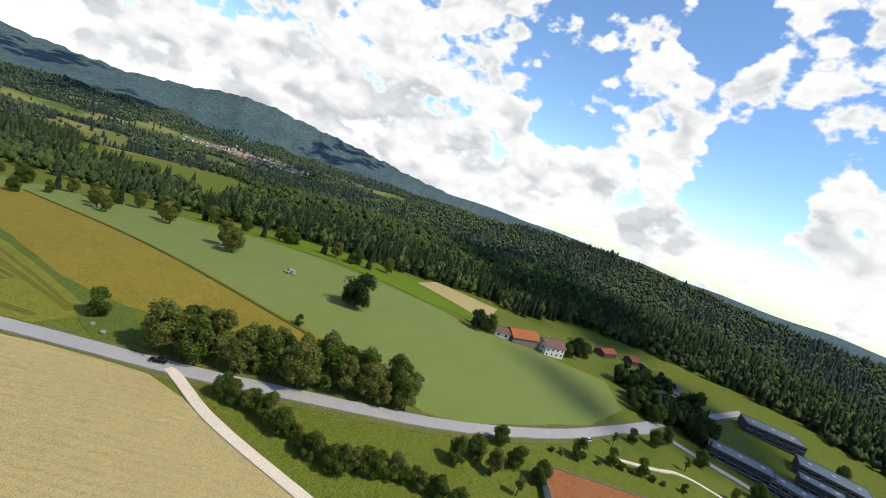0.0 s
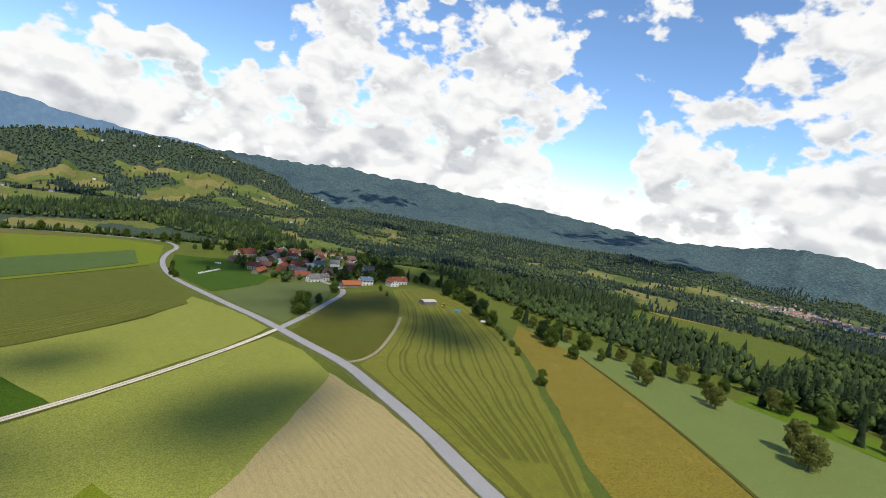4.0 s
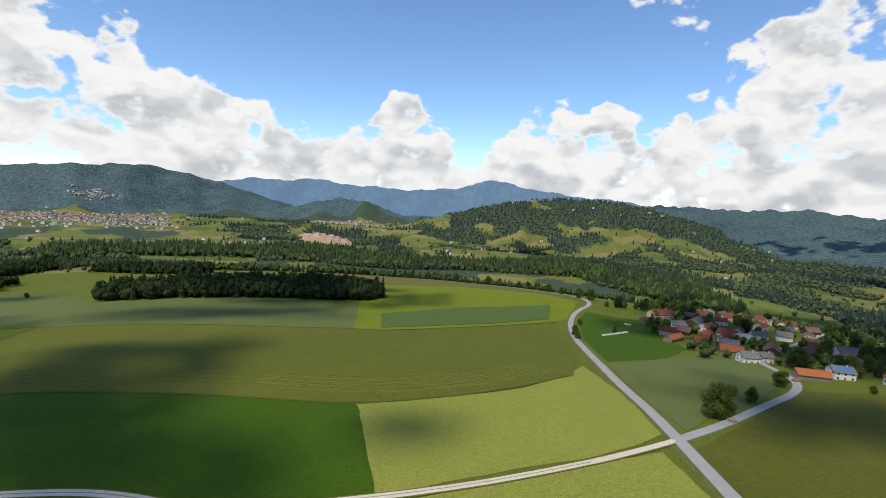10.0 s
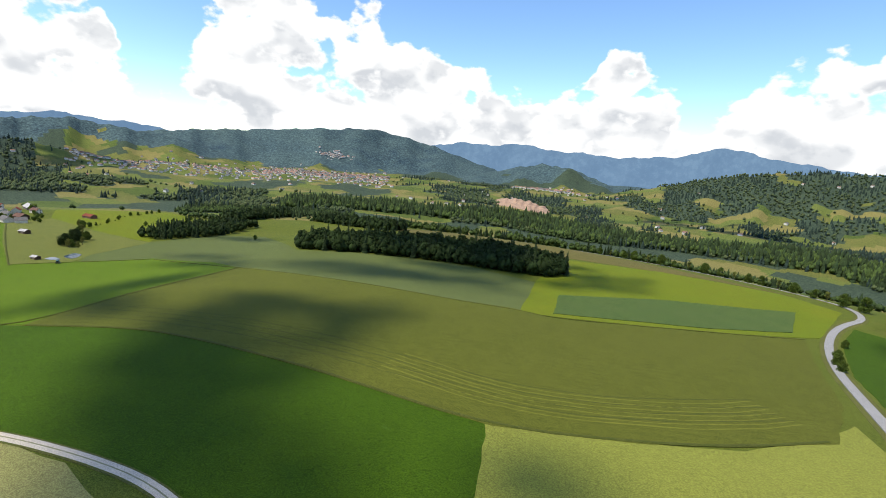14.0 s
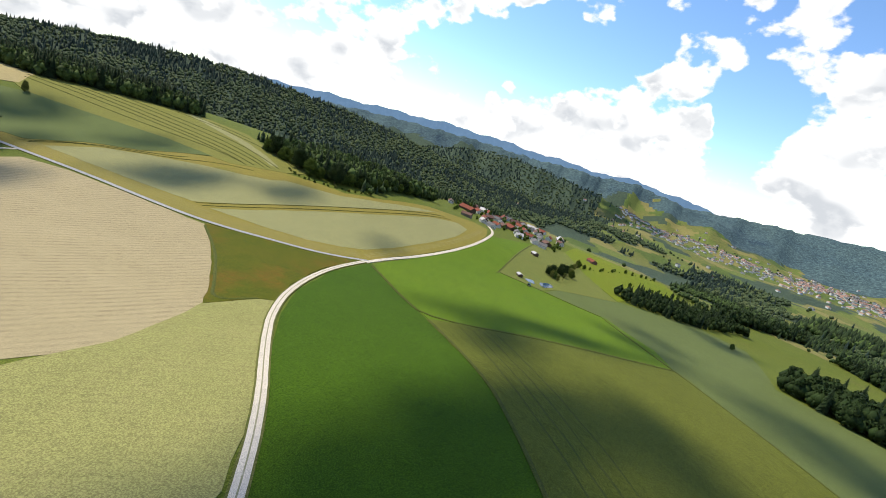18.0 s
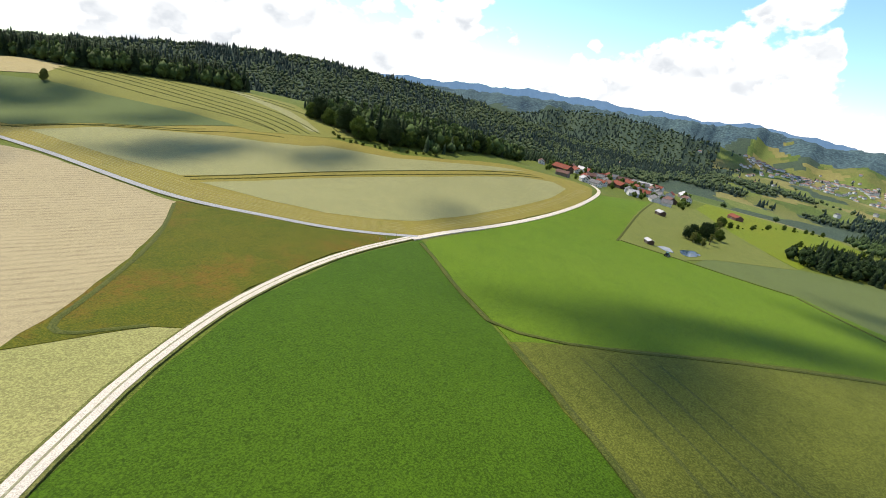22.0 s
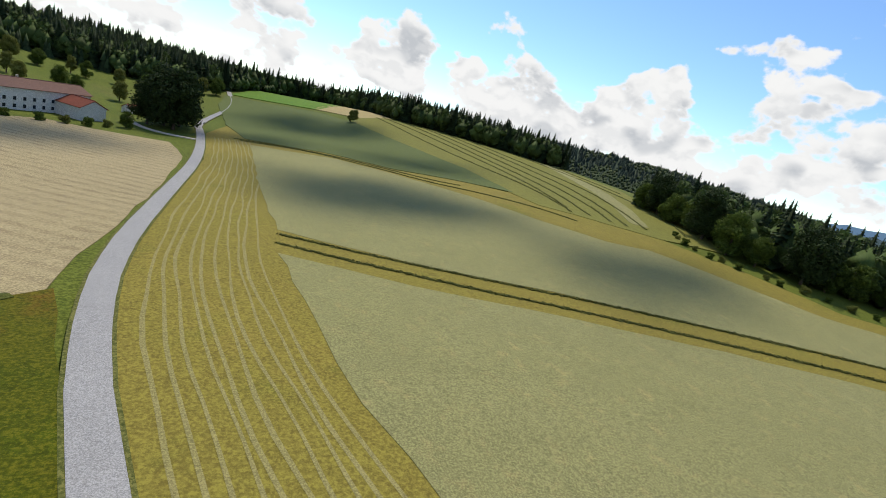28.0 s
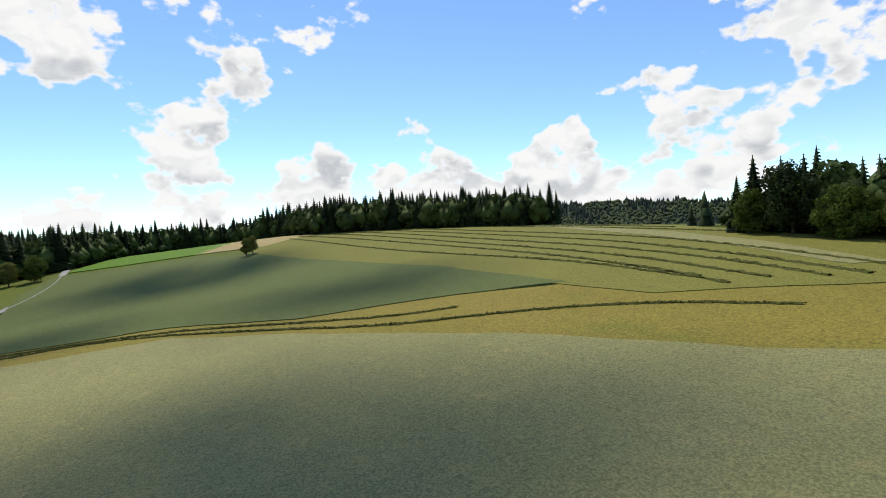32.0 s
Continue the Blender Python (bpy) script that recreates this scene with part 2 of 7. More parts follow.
def waves(x, y, s):
    """Soft rolling relief."""
    return (np.sin(x / s + 1.3) * np.cos(y / s * 1.13 + 0.4) + 0.6 * np.sin((x + 1.7 * y) / s * 1.7 + 2.1) + 0.4 * np.cos((1.9 * x - y) / s * 2.3)
            + 0.25 * np.sin(x / s * 4.1 + 0.6) * np.sin(y / s * 3.7))


def height(x, y):
    """Height of the ground in metres at any place, for arrays or numbers."""
    x, y = np.asarray(x, float), np.asarray(y, float)
    near = 51.86 + 21.91 * np.clip(x, -1400, 700) / 500 - 11.6 * np.clip(y, -1100, 1000) / 500
    for hx, hy, ha in zip(HX, HY, HA):
        near = near + ha * np.exp(-((x - hx) ** 2 + (y - hy) ** 2) / (2 * SIG * SIG))
    cx, cy = x + 100, y - 60
    r, az = np.hypot(cx, cy), np.degrees(np.arctan2(-cx, cy))
    floor = -38 + waves(x, y, 330.0) * 9 * smooth(800, 1500, r)
    far = floor
    rough = 3.5 * np.sin(az * 1.9 + 0.6) + 3 * np.sin(az * 4.3 + 1.0) + 1.5 * np.sin(az * 9.7)
    for reach, front, back, raz, rel in RIDGES:
        top = 150 + reach * np.tan(np.radians(np.interp(az, raz, rel, -9.0, -9.0))) + rough * reach / 3000
        at = reach * (1 + 0.02 * np.sin(az * 0.4) + 0.012 * np.sin(az * 1.3 + 2))
        spur = 1 + 0.10 * np.sin(az * 1.15 + r / 420) + 0.06 * np.sin(az * 2.9 - r / 260)
        up_hill = np.clip((r - at + front) / front, 0, 1) ** (1.25 * spur)
        prof = np.where(r < at, up_hill, 1 - smooth(0, back, r - at))
        far = np.maximum(far, floor + (top - floor) * prof)
    far = far - 300 * smooth(4100, 4500, r)
    w = smooth(0.9, 1.5, np.hypot((x + 220) / 800, (y + 30) / 760))
    return near * (1 - w) + far * w


def wooded(x, y):
    """Whether forest grows here, away from the near farmland."""
    r, az = np.hypot(x + 100, y - 60), np.degrees(np.arctan2(-(x + 100), y - 60))
    w = waves(x, y, 210.0) + 0.7 * waves(y + 300, x, 90.0)
    most = np.where(r < 900, 0.85, 0.68)
    most = np.where((az > 20) & (az < 108) & (r > 850), -0.15, most)
    most = np.where((az > -14) & (az <= 20) & (r > 1000), np.where(r < 2250, -0.1, 1.4), most)
    most = np.where(((x > 230) & (y < 150) & (r < 2300)) | ((x < -700) & (y < -350)), 9.0, most)
    most = np.where((r > 2250) & ((az < -14) | (az > 95)) | (r > 2800) & (az < 50), 9.0, most)
    town = ((az > 50) & (az < 86) & (r > 2120) & (r < 2850)) | ((az < -59) & (az > -76) & (r > 1690) & (r < 2010)) | ((az > 28.5) & (az < 37) & (r > 2600) & (r < 2800)) | ((az > 56) & (az < 61) & (r > 3080) & (r < 3260))
    return ((w < most) | ((az > 84) & (az < 116) & (r > 1250))) & ~town


# ---- materials ----
MATS = {}


def mat(name, a, b, rough=0.9, scale=0.05, fine=1.2, bump=0.3, stripe=None, spec=0.1, patch=None, island=0.0, tone=0.74):
    """A rough natural surface: two colours mixed by large stains and fine grain; stripe: (degrees, spacing, strength, colour)."""
    m = bpy.data.materials.new(name)
    m.use_nodes = True
    a, b = (tuple(v * tone for v in c) for c in (a, b))
    if patch:
        patch = (tuple(v * tone for v in patch[0]), *patch[1:])
    if stripe:
        stripe = (*stripe[:3], tuple(v * tone for v in stripe[3]))
    nt = m.node_tree
    bs = nt.nodes["Principled BSDF"]
    geo = nt.nodes.new("ShaderNodeNewGeometry")
    pos = geo.outputs["Position"]

    def noise_tex(s, detail=4.0, rgh=0.6):
        n = nt.nodes.new("ShaderNodeTexNoise")
        n.inputs["Scale"].default_value, n.inputs["Detail"].default_value, n.inputs["Roughness"].default_value = s, detail, rgh
        nt.links.new(pos, n.inputs["Vector"])
        return n.outputs[0]

    def mix(f, c1, c2, blend="MIX"):
        n = nt.nodes.new("ShaderNodeMix")
        n.data_type, n.blend_type = "RGBA", blend
        for sock, v in (("Factor", f), ("A", c1), ("B", c2)):
            if hasattr(v, "is_linked"):
                nt.links.new(v, n.inputs[sock])
            else:
                n.inputs[sock].default_value = v if sock == "Factor" else (*v, 1)
        return n.outputs["Result"]

    def rng(v, lo, hi, t0=0.0, t1=1.0):
        n = nt.nodes.new("ShaderNodeMapRange")
        nt.links.new(v, n.inputs[0])
        n.inputs[1].default_value, n.inputs[2].default_value, n.inputs[3].default_value, n.inputs[4].default_value = lo, hi, t0, t1
        return n.outputs[0]

    big, grain = noise_tex(scale, 5.0), noise_tex(fine, 5.0, 0.7)
    col = mix(rng(big, 0.35, 0.65), a, b)
    if patch:
        spot = noise_tex(patch[1], 6.0, 0.65)
        col = mix(rng(spot, patch[2], patch[2] + 0.12), col, patch[0])
    if stripe:
        deg, gap, strength, colour = stripe
        mp = nt.nodes.new("ShaderNodeMapping")
        mp.inputs["Rotation"].default_value = (0, 0, radians(-deg))
        nt.links.new(pos, mp.inputs["Vector"])
        wv = nt.nodes.new("ShaderNodeTexWave")
        wv.inputs["Scale"].default_value = 0.314 / gap
        wv.inputs["Distortion"].default_value, wv.inputs["Detail"].default_value, wv.inputs["Detail Scale"].default_value = 3.4, 4.0, 0.5
        nt.links.new(mp.outputs[0], wv.inputs["Vector"])
        st = nt.nodes.new("ShaderNodeMath")
        st.operation = "MULTIPLY"
        nt.links.new(rng(wv.outputs["Fac"], 0.35, 0.95), st.inputs[0])
        nt.links.new(rng(noise_tex(scale * 2.3), 0.3, 0.65, 0.15, strength), st.inputs[1])
        col = mix(st.outputs[0], col, colour)
    clump = noise_tex(fine * 0.22, 4.0, 0.65)
    col = mix(rng(clump, 0.38, 0.66, 0.0, 0.70), col, tuple(v * 0.56 for v in a))
    blotch = noise_tex(fine * 0.07, 5.0, 0.6)
    col = mix(rng(blotch, 0.42, 0.68, 0.0, 0.42), col, tuple(v * 0.62 for v in a))
    col = mix(rng(clump, 0.62, 0.42, 0.40, 0.0), col, tuple(min(1, v * 1.35) for v in b))
    dark = tuple(v * 0.55 for v in a)
    col = mix(rng(grain, 0.50, 0.35, 0.0, 0.72), col, dark)
    speck = noise_tex(fine * 2.7, 3.0, 0.75)
    col = mix(rng(speck, 0.50, 0.38, 0.0, 0.60), col, tuple(v * 0.45 for v in a))
    col = mix(rng(speck, 0.51, 0.60, 0.0, 0.62), col, tuple(min(1, v * 1.45) for v in b))
    if island:
        vary = mix(1.0, col, (1, 1, 1), "MULTIPLY")
        rp = rng(geo.outputs["Random Per Island"], 0, 1, 1 - island, 1 + island)
        hsv = nt.nodes.new("ShaderNodeHueSaturation")
        nt.links.new(rp, hsv.inputs["Value"])
        hsv.inputs["Hue"].default_value = 0.5
        nt.links.new(vary, hsv.inputs["Color"])
        col = hsv.outputs[0]
    nt.links.new(col, bs.inputs["Base Color"])
    bs.inputs["Roughness"].default_value = rough
    bs.inputs["Specular IOR Level"].default_value = spec
    if bump:
        bp = nt.nodes.new("ShaderNodeBump")
        bp.inputs["Strength"].default_value, bp.inputs["Distance"].default_value = bump, 0.4
        nt.links.new(grain, bp.inputs["Height"])
        nt.links.new(bp.outputs[0], bs.inputs["Normal"])
    MATS[name] = m
    return m


def plain(name, c, rough=0.6, metal=0.0, vary=0.15, scale=2.0):
    return mat(name, c, tuple(max(0, v * (1 - vary)) for v in c), rough, scale, scale * 6, 0.08, spec=0.3, tone=0.85)


M_GRASS = mat("meadow_grass", (0.120, 0.165, 0.018), (0.165, 0.185, 0.028), scale=0.012, fine=0.9, patch=((0.19, 0.17, 0.05), 0.02, 0.56))
M_TAN = mat("stubble_tan", (0.57, 0.455, 0.215), (0.48, 0.380, 0.170), scale=0.03, fine=1.6, stripe=(8, 2.3, 0.9, (0.36, 0.28, 0.115)))
M_TAN_G = mat("stubble_raked", (0.55, 0.445, 0.255), (0.46, 0.375, 0.205), scale=0.03, fine=1.6, stripe=(64, 4.0, 1.1, (0.26, 0.195, 0.11)))
M_STUB = mat("stubble_pale", (0.40, 0.365, 0.135), (0.34, 0.335, 0.110), scale=0.04, fine=0.9, stripe=(35, 3.0, 0.4, (0.25, 0.22, 0.09)))
M_PALE = mat("barley_pale_green", (0.342, 0.354, 0.070), (0.287, 0.309, 0.054), scale=0.012, fine=0.8, stripe=(62, 15, 0.2, (0.244, 0.283, 0.054)))
M_DARK = mat("grass_dark_green", (0.055, 0.115, 0.004), (0.070, 0.134, 0.006), scale=0.02, fine=1.0, patch=((0.098, 0.179, 0.020), 0.35, 0.60))
M_OLIVE = mat("grain_olive", (0.133, 0.150, 0.019), (0.156, 0.168, 0.025), scale=0.015, fine=1.0, stripe=(133, 5, 0.9, (0.106, 0.122, 0.016)))
M_GREY = mat("oats_grey_green", (0.159, 0.195, 0.062), (0.141, 0.173, 0.049), scale=0.015, fine=1.0)
M_YELL = mat("margin_yellow_green", (0.25, 0.26, 0.018), (0.17, 0.24, 0.014), scale=0.012, fine=0.9)
M_CROP = mat("crop_mottled", (0.085, 0.150, 0.035), (0.13, 0.18, 0.05), scale=0.06, fine=1.0, patch=((0.05, 0.08, 0.02), 0.15, 0.58))
M_BROWN = mat("meadow_brown", (0.21, 0.17, 0.050), (0.17, 0.16, 0.045), scale=0.02)
M_MEADOW = mat("meadow_olive", (0.111, 0.131, 0.013), (0.139, 0.135, 0.020), scale=0.025, fine=0.9, patch=((0.164, 0.123, 0.045), 0.06, 0.56))
M_MOWN = mat("hay_mown", (0.207, 0.216, 0.027), (0.242, 0.236, 0.038), scale=0.02, fine=1.0, stripe=(98, 6.5, 0.35, (0.114, 0.144, 0.033)))
M_STRIP = mat("grass_strip", (0.105, 0.152, 0.024), (0.130, 0.168, 0.030), scale=0.04)
M_GOLD = mat("meadow_gold", (0.308, 0.233, 0.036), (0.252, 0.207, 0.030), scale=0.03, fine=0.8, patch=((0.381, 0.261, 0.057), 0.10, 0.55))
M_ORANGE = mat("meadow_orange", (0.088, 0.117, 0.005), (0.136, 0.125, 0.009), scale=0.06, fine=1.1, patch=((0.224, 0.109, 0.016), 0.030, 0.51))
M_FRESH = mat("grass_fresh", (0.120, 0.210, 0.008), (0.150, 0.228, 0.012), scale=0.02, fine=1.1, patch=((0.20, 0.30, 0.07), 0.5, 0.62))
M_BAND = mat("hay_band", (0.339, 0.261, 0.056), (0.281, 0.242, 0.044), scale=0.03, fine=1.0, patch=((0.194, 0.213, 0.033), 0.05, 0.57))
M_OVAL = mat("grain_silver", (0.385, 0.365, 0.163), (0.320, 0.308, 0.127), scale=0.02, fine=1.6, bump=0.5, patch=((0.49, 0.41, 0.17), 0.35, 0.54))
M_ROWS = mat("hay_rows_ground", (0.270, 0.250, 0.055), (0.235, 0.235, 0.050), scale=0.03, fine=1.0)
M_BRIGHT = mat("grass_bright", (0.135, 0.270, 0.025), (0.155, 0.280, 0.030), scale=0.02)
M_FARGRASS = mat("far_meadow", (0.150, 0.185, 0.040), (0.215, 0.205, 0.060), scale=0.006, fine=0.2)
M_FARGOLD = mat("far_grain", (0.312, 0.265, 0.090), (0.257, 0.234, 0.072), scale=0.01, fine=0.2)
M_FARLIGHT = mat("far_pasture", (0.156, 0.207, 0.041), (0.191, 0.218, 0.054), scale=0.01, fine=0.2)
M_FARDARK = mat("far_clover", (0.095, 0.145, 0.03), (0.13, 0.17, 0.04), scale=0.01, fine=0.2)
# needles and leaves for distant trees, bluish haze mixed into their colour
M_FARNEEDLE = mat("needles_far_haze", (0.022, 0.039, 0.029), (0.030, 0.047, 0.036), rough=0.85, scale=0.02, fine=0.5, bump=0.2, island=0.3, tone=0.95)
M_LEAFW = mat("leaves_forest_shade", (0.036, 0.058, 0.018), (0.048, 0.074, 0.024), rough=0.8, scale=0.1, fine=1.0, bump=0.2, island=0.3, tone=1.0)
M_FARPALE = mat("leaves_far_light_haze", (0.075, 0.100, 0.041), (0.089, 0.110, 0.047), rough=0.8, scale=0.02, fine=0.5, bump=0.2, island=0.25, tone=1.0)
M_FARLEAF = mat("leaves_far_haze", (0.050, 0.074, 0.032), (0.064, 0.088, 0.040), rough=0.8, scale=0.02, fine=0.5, bump=0.2, island=0.3, tone=1.0)
M_SWATH = mat("hay_swath", (0.090, 0.104, 0.020), (0.137, 0.137, 0.036), scale=0.3, fine=2.5, bump=0.6)
M_ASPH = mat("asphalt_pale", (0.40, 0.39, 0.385), (0.34, 0.33, 0.33), rough=0.85, scale=0.08, fine=3.0, bump=0.1, tone=0.9)
M_TRACK = mat("gravel_track", (0.70, 0.61, 0.50), (0.60, 0.52, 0.42), scale=0.15, fine=2.0, bump=0.3, tone=0.95)
M_VERGE = mat("verge_grass", (0.115, 0.145, 0.030), (0.20, 0.185, 0.055), scale=0.05, fine=1.2)
M_LEAF = mat("leaves_deciduous", (0.076, 0.120, 0.019), (0.105, 0.142, 0.027), rough=0.75, scale=0.15, fine=1.5, bump=0.2, island=0.35, tone=1.0)
M_LEAF2 = mat("leaves_light", (0.144, 0.166, 0.034), (0.180, 0.186, 0.048), rough=0.75, scale=0.15, fine=1.5, bump=0.2, island=0.3, tone=1.05)
M_LEAFD = mat("leaves_dark", (0.026, 0.046, 0.014), (0.036, 0.058, 0.016), rough=0.75, scale=0.2, fine=1.5, bump=0.2, island=0.35, tone=0.95)
M_NEEDLE = mat("needles_spruce", (0.022, 0.040, 0.016), (0.034, 0.052, 0.018), rough=0.8, scale=0.05, fine=1.5, bump=0.2, island=0.4, tone=0.95)
M_SWATHE = mat("hay_flat_swathe", (0.140, 0.152, 0.021), (0.165, 0.165, 0.027), scale=0.08, fine=1.5)
M_PASTURE = mat("pasture_rough", (0.185, 0.215, 0.040), (0.215, 0.225, 0.055), scale=0.03, fine=0.9, patch=((0.13, 0.17, 0.03), 0.08, 0.55))
M_RUT = mat("gravel_grassy", (0.34, 0.31, 0.20), (0.26, 0.25, 0.13), scale=0.4, fine=2.5, patch=((0.55, 0.5, 0.42), 0.9, 0.52), tone=0.95)
M_LEAFF = mat("leaves_forest", (0.056, 0.091, 0.024), (0.078, 0.114, 0.031), rough=0.75, scale=0.15, fine=1.5, bump=0.2, island=0.35, tone=1.0)
M_HILLPALE = mat("grain_blue_green", (0.228, 0.278, 0.080), (0.202, 0.256, 0.066), scale=0.01, fine=1.4, stripe=(60, 14, 0.25, (0.16, 0.205, 0.06)))
M_BORDER = mat("border_grass", (0.085, 0.110, 0.018), (0.125, 0.130, 0.030), scale=0.1, fine=1.2)
M_FARBLUE = mat("far_mountains_haze", (0.030, 0.045, 0.055), (0.040, 0.055, 0.062), scale=0.0012, fine=0.006, bump=0.0, patch=((0.022, 0.036, 0.048), 0.0008, 0.52), tone=1.0)
M_BARK = mat("bark", (0.10, 0.075, 0.05), (0.15, 0.12, 0.09), scale=0.6, fine=6.0)
# forest green with blue air haze and dark cloud-shadow patches mixed into the colour
M_HAZE = mat("mountain_forest_haze", (0.050, 0.084, 0.099), (0.076, 0.116, 0.114), scale=0.0030, fine=0.03, bump=0.25, patch=((0.025, 0.049, 0.073), 0.0016, 0.50), tone=1.0)
M_FOREST = mat("far_forest", (0.045, 0.072, 0.050), (0.070, 0.095, 0.055), scale=0.0035, fine=0.10, bump=1.0, patch=((0.022, 0.036, 0.024), 0.012, 0.55), tone=0.9)



def leafy(m, share):
    """Lets some of the light pass through thin leaves."""
    nt = m.node_tree
    bs = nt.nodes["Principled BSDF"]
    tl, mx = nt.nodes.new("ShaderNodeBsdfTranslucent"), nt.nodes.new("ShaderNodeMixShader")
    nt.links.new(bs.inputs["Base Color"].links[0].from_socket, tl.inputs["Color"])
    mx.inputs[0].default_value = share
    nt.links.new(bs.outputs[0], mx.inputs[1])
    nt.links.new(tl.outputs[0], mx.inputs[2])
    nt.links.new(mx.outputs[0], nt.nodes["Material Output"].inputs["Surface"])


for m in (M_LEAF, M_LEAF2):
    leafy(m, 0.35)
for m in (M_LEAFF, M_LEAFD):
    leafy(m, 0.2)
M_SWATHL = mat("hay_swath_fresh", (0.36, 0.37, 0.14), (0.46, 0.45, 0.21), scale=0.3, fine=2.5, bump=0.6)
M_MUD = mat("track_earth", (0.44, 0.37, 0.25), (0.36, 0.31, 0.18), scale=0.2, fine=2.0)


# ---- helpers for building ----
def link_mesh(name, verts, faces, material, parent=None, smooth_shade=False):
    me = bpy.data.meshes.new(name)
    me.from_pydata([tuple(v) for v in verts], [], [tuple(f) for f in faces])
    me.materials.append(material)
    if smooth_shade:
        me.polygons.foreach_set("use_smooth", [True] * len(me.polygons))
    me.update()
    ob = new(name, me)
    if parent is not None:
        ob.parent = parent
    return ob


def part(name, bm, material, parent, label=""):
    """One bmesh as one mesh object under a thing or a part."""
    me = bpy.data.meshes.new(name)
    bm.to_mesh(me)
    bm.free()
    me.materials.append(material)
    ob = new(name, me)
    ob.parent = parent
    if label:
        tagged(ob, label)
    return ob


def empty(name, x, y, z=None, turn=0.0, label="", category="", group=""):
    ob = new(name)
    ob.empty_display_size = 0.5
    ob.matrix_world = pose(x, y, float(height(x, y)) if z is None else z, 0, 0, turn)
    return tagged(ob, label, category, group)


def inside(poly, x, y):
    """Whether points lie in a polygon of the plan."""
    x, y = np.asarray(x), np.asarray(y)
    res = np.zeros(x.shape, bool)
    for (x0, y0), (x1, y1) in zip(poly, poly[1:] + poly[:1]):
        cross = ((y0 > y) != (y1 > y)) & (x < (x1 - x0) * (y - y0) / (y1 - y0 + 1e-9) + x0)
        res ^= cross
    return res


def resample(line, step, closed=False):
    pts = [Vector((p[0], p[1])) for p in line]
    if closed:
        pts.append(pts[0])
    out = []
    for a, b in zip(pts, pts[1:]):
        n = max(1, int((b - a).length / step))
        out += [tuple(a.lerp(b, i / n)) for i in range(n)]
    if not closed:
        out.append(tuple(pts[-1]))
    return out


def curve(line, step=4.0, rounds=2):
    """A polyline with its corners rounded (Chaikin), sampled evenly."""
    pts = [tuple(map(float, p)) for p in line]
    for _ in range(rounds):
        nxt = [pts[0]]
        for a, b in zip(pts, pts[1:]):
            nxt += [(a[0] * 0.75 + b[0] * 0.25, a[1] * 0.75 + b[1] * 0.25), (a[0] * 0.25 + b[0] * 0.75, a[1] * 0.25 + b[1] * 0.75)]
        pts = nxt + [pts[-1]]
    return resample(pts, step)


def soften(poly, rounds=2):
    pts = [tuple(map(float, p)) for p in poly]
    for _ in range(rounds):
        nxt = []
        for a, b in zip(pts, pts[1:] + pts[:1]):
            nxt += [(a[0] * 0.82 + b[0] * 0.18, a[1] * 0.82 + b[1] * 0.18), (a[0] * 0.18 + b[0] * 0.82, a[1] * 0.18 + b[1] * 0.82)]
        pts = nxt
    return pts


TAKEN = []          # plan polygons where no wild trees stand


LAID = []


def grown(poly, by):
    """A plan polygon pushed outwards."""
    P = [Vector(p) for p in poly]
    turn = 1 if sum(a.x * b.y - b.x * a.y for a, b in zip(P, P[1:] + P[:1])) > 0 else -1
    out = []
    for a, p, b in zip(P[-1:] + P[:-1], P, P[1:] + P[:1]):
        d0, d1 = (p - a).normalized(), (b - p).normalized()
        n0, n1 = Vector((d0.y, -d0.x)) * turn, Vector((d1.y, -d1.x)) * turn
        m = (n0 + n1)
        m = m.normalized() if m.length > 0.2 else n0
        out.append(tuple(p + m * by / max(0.6, m.dot(n0))))
    return out


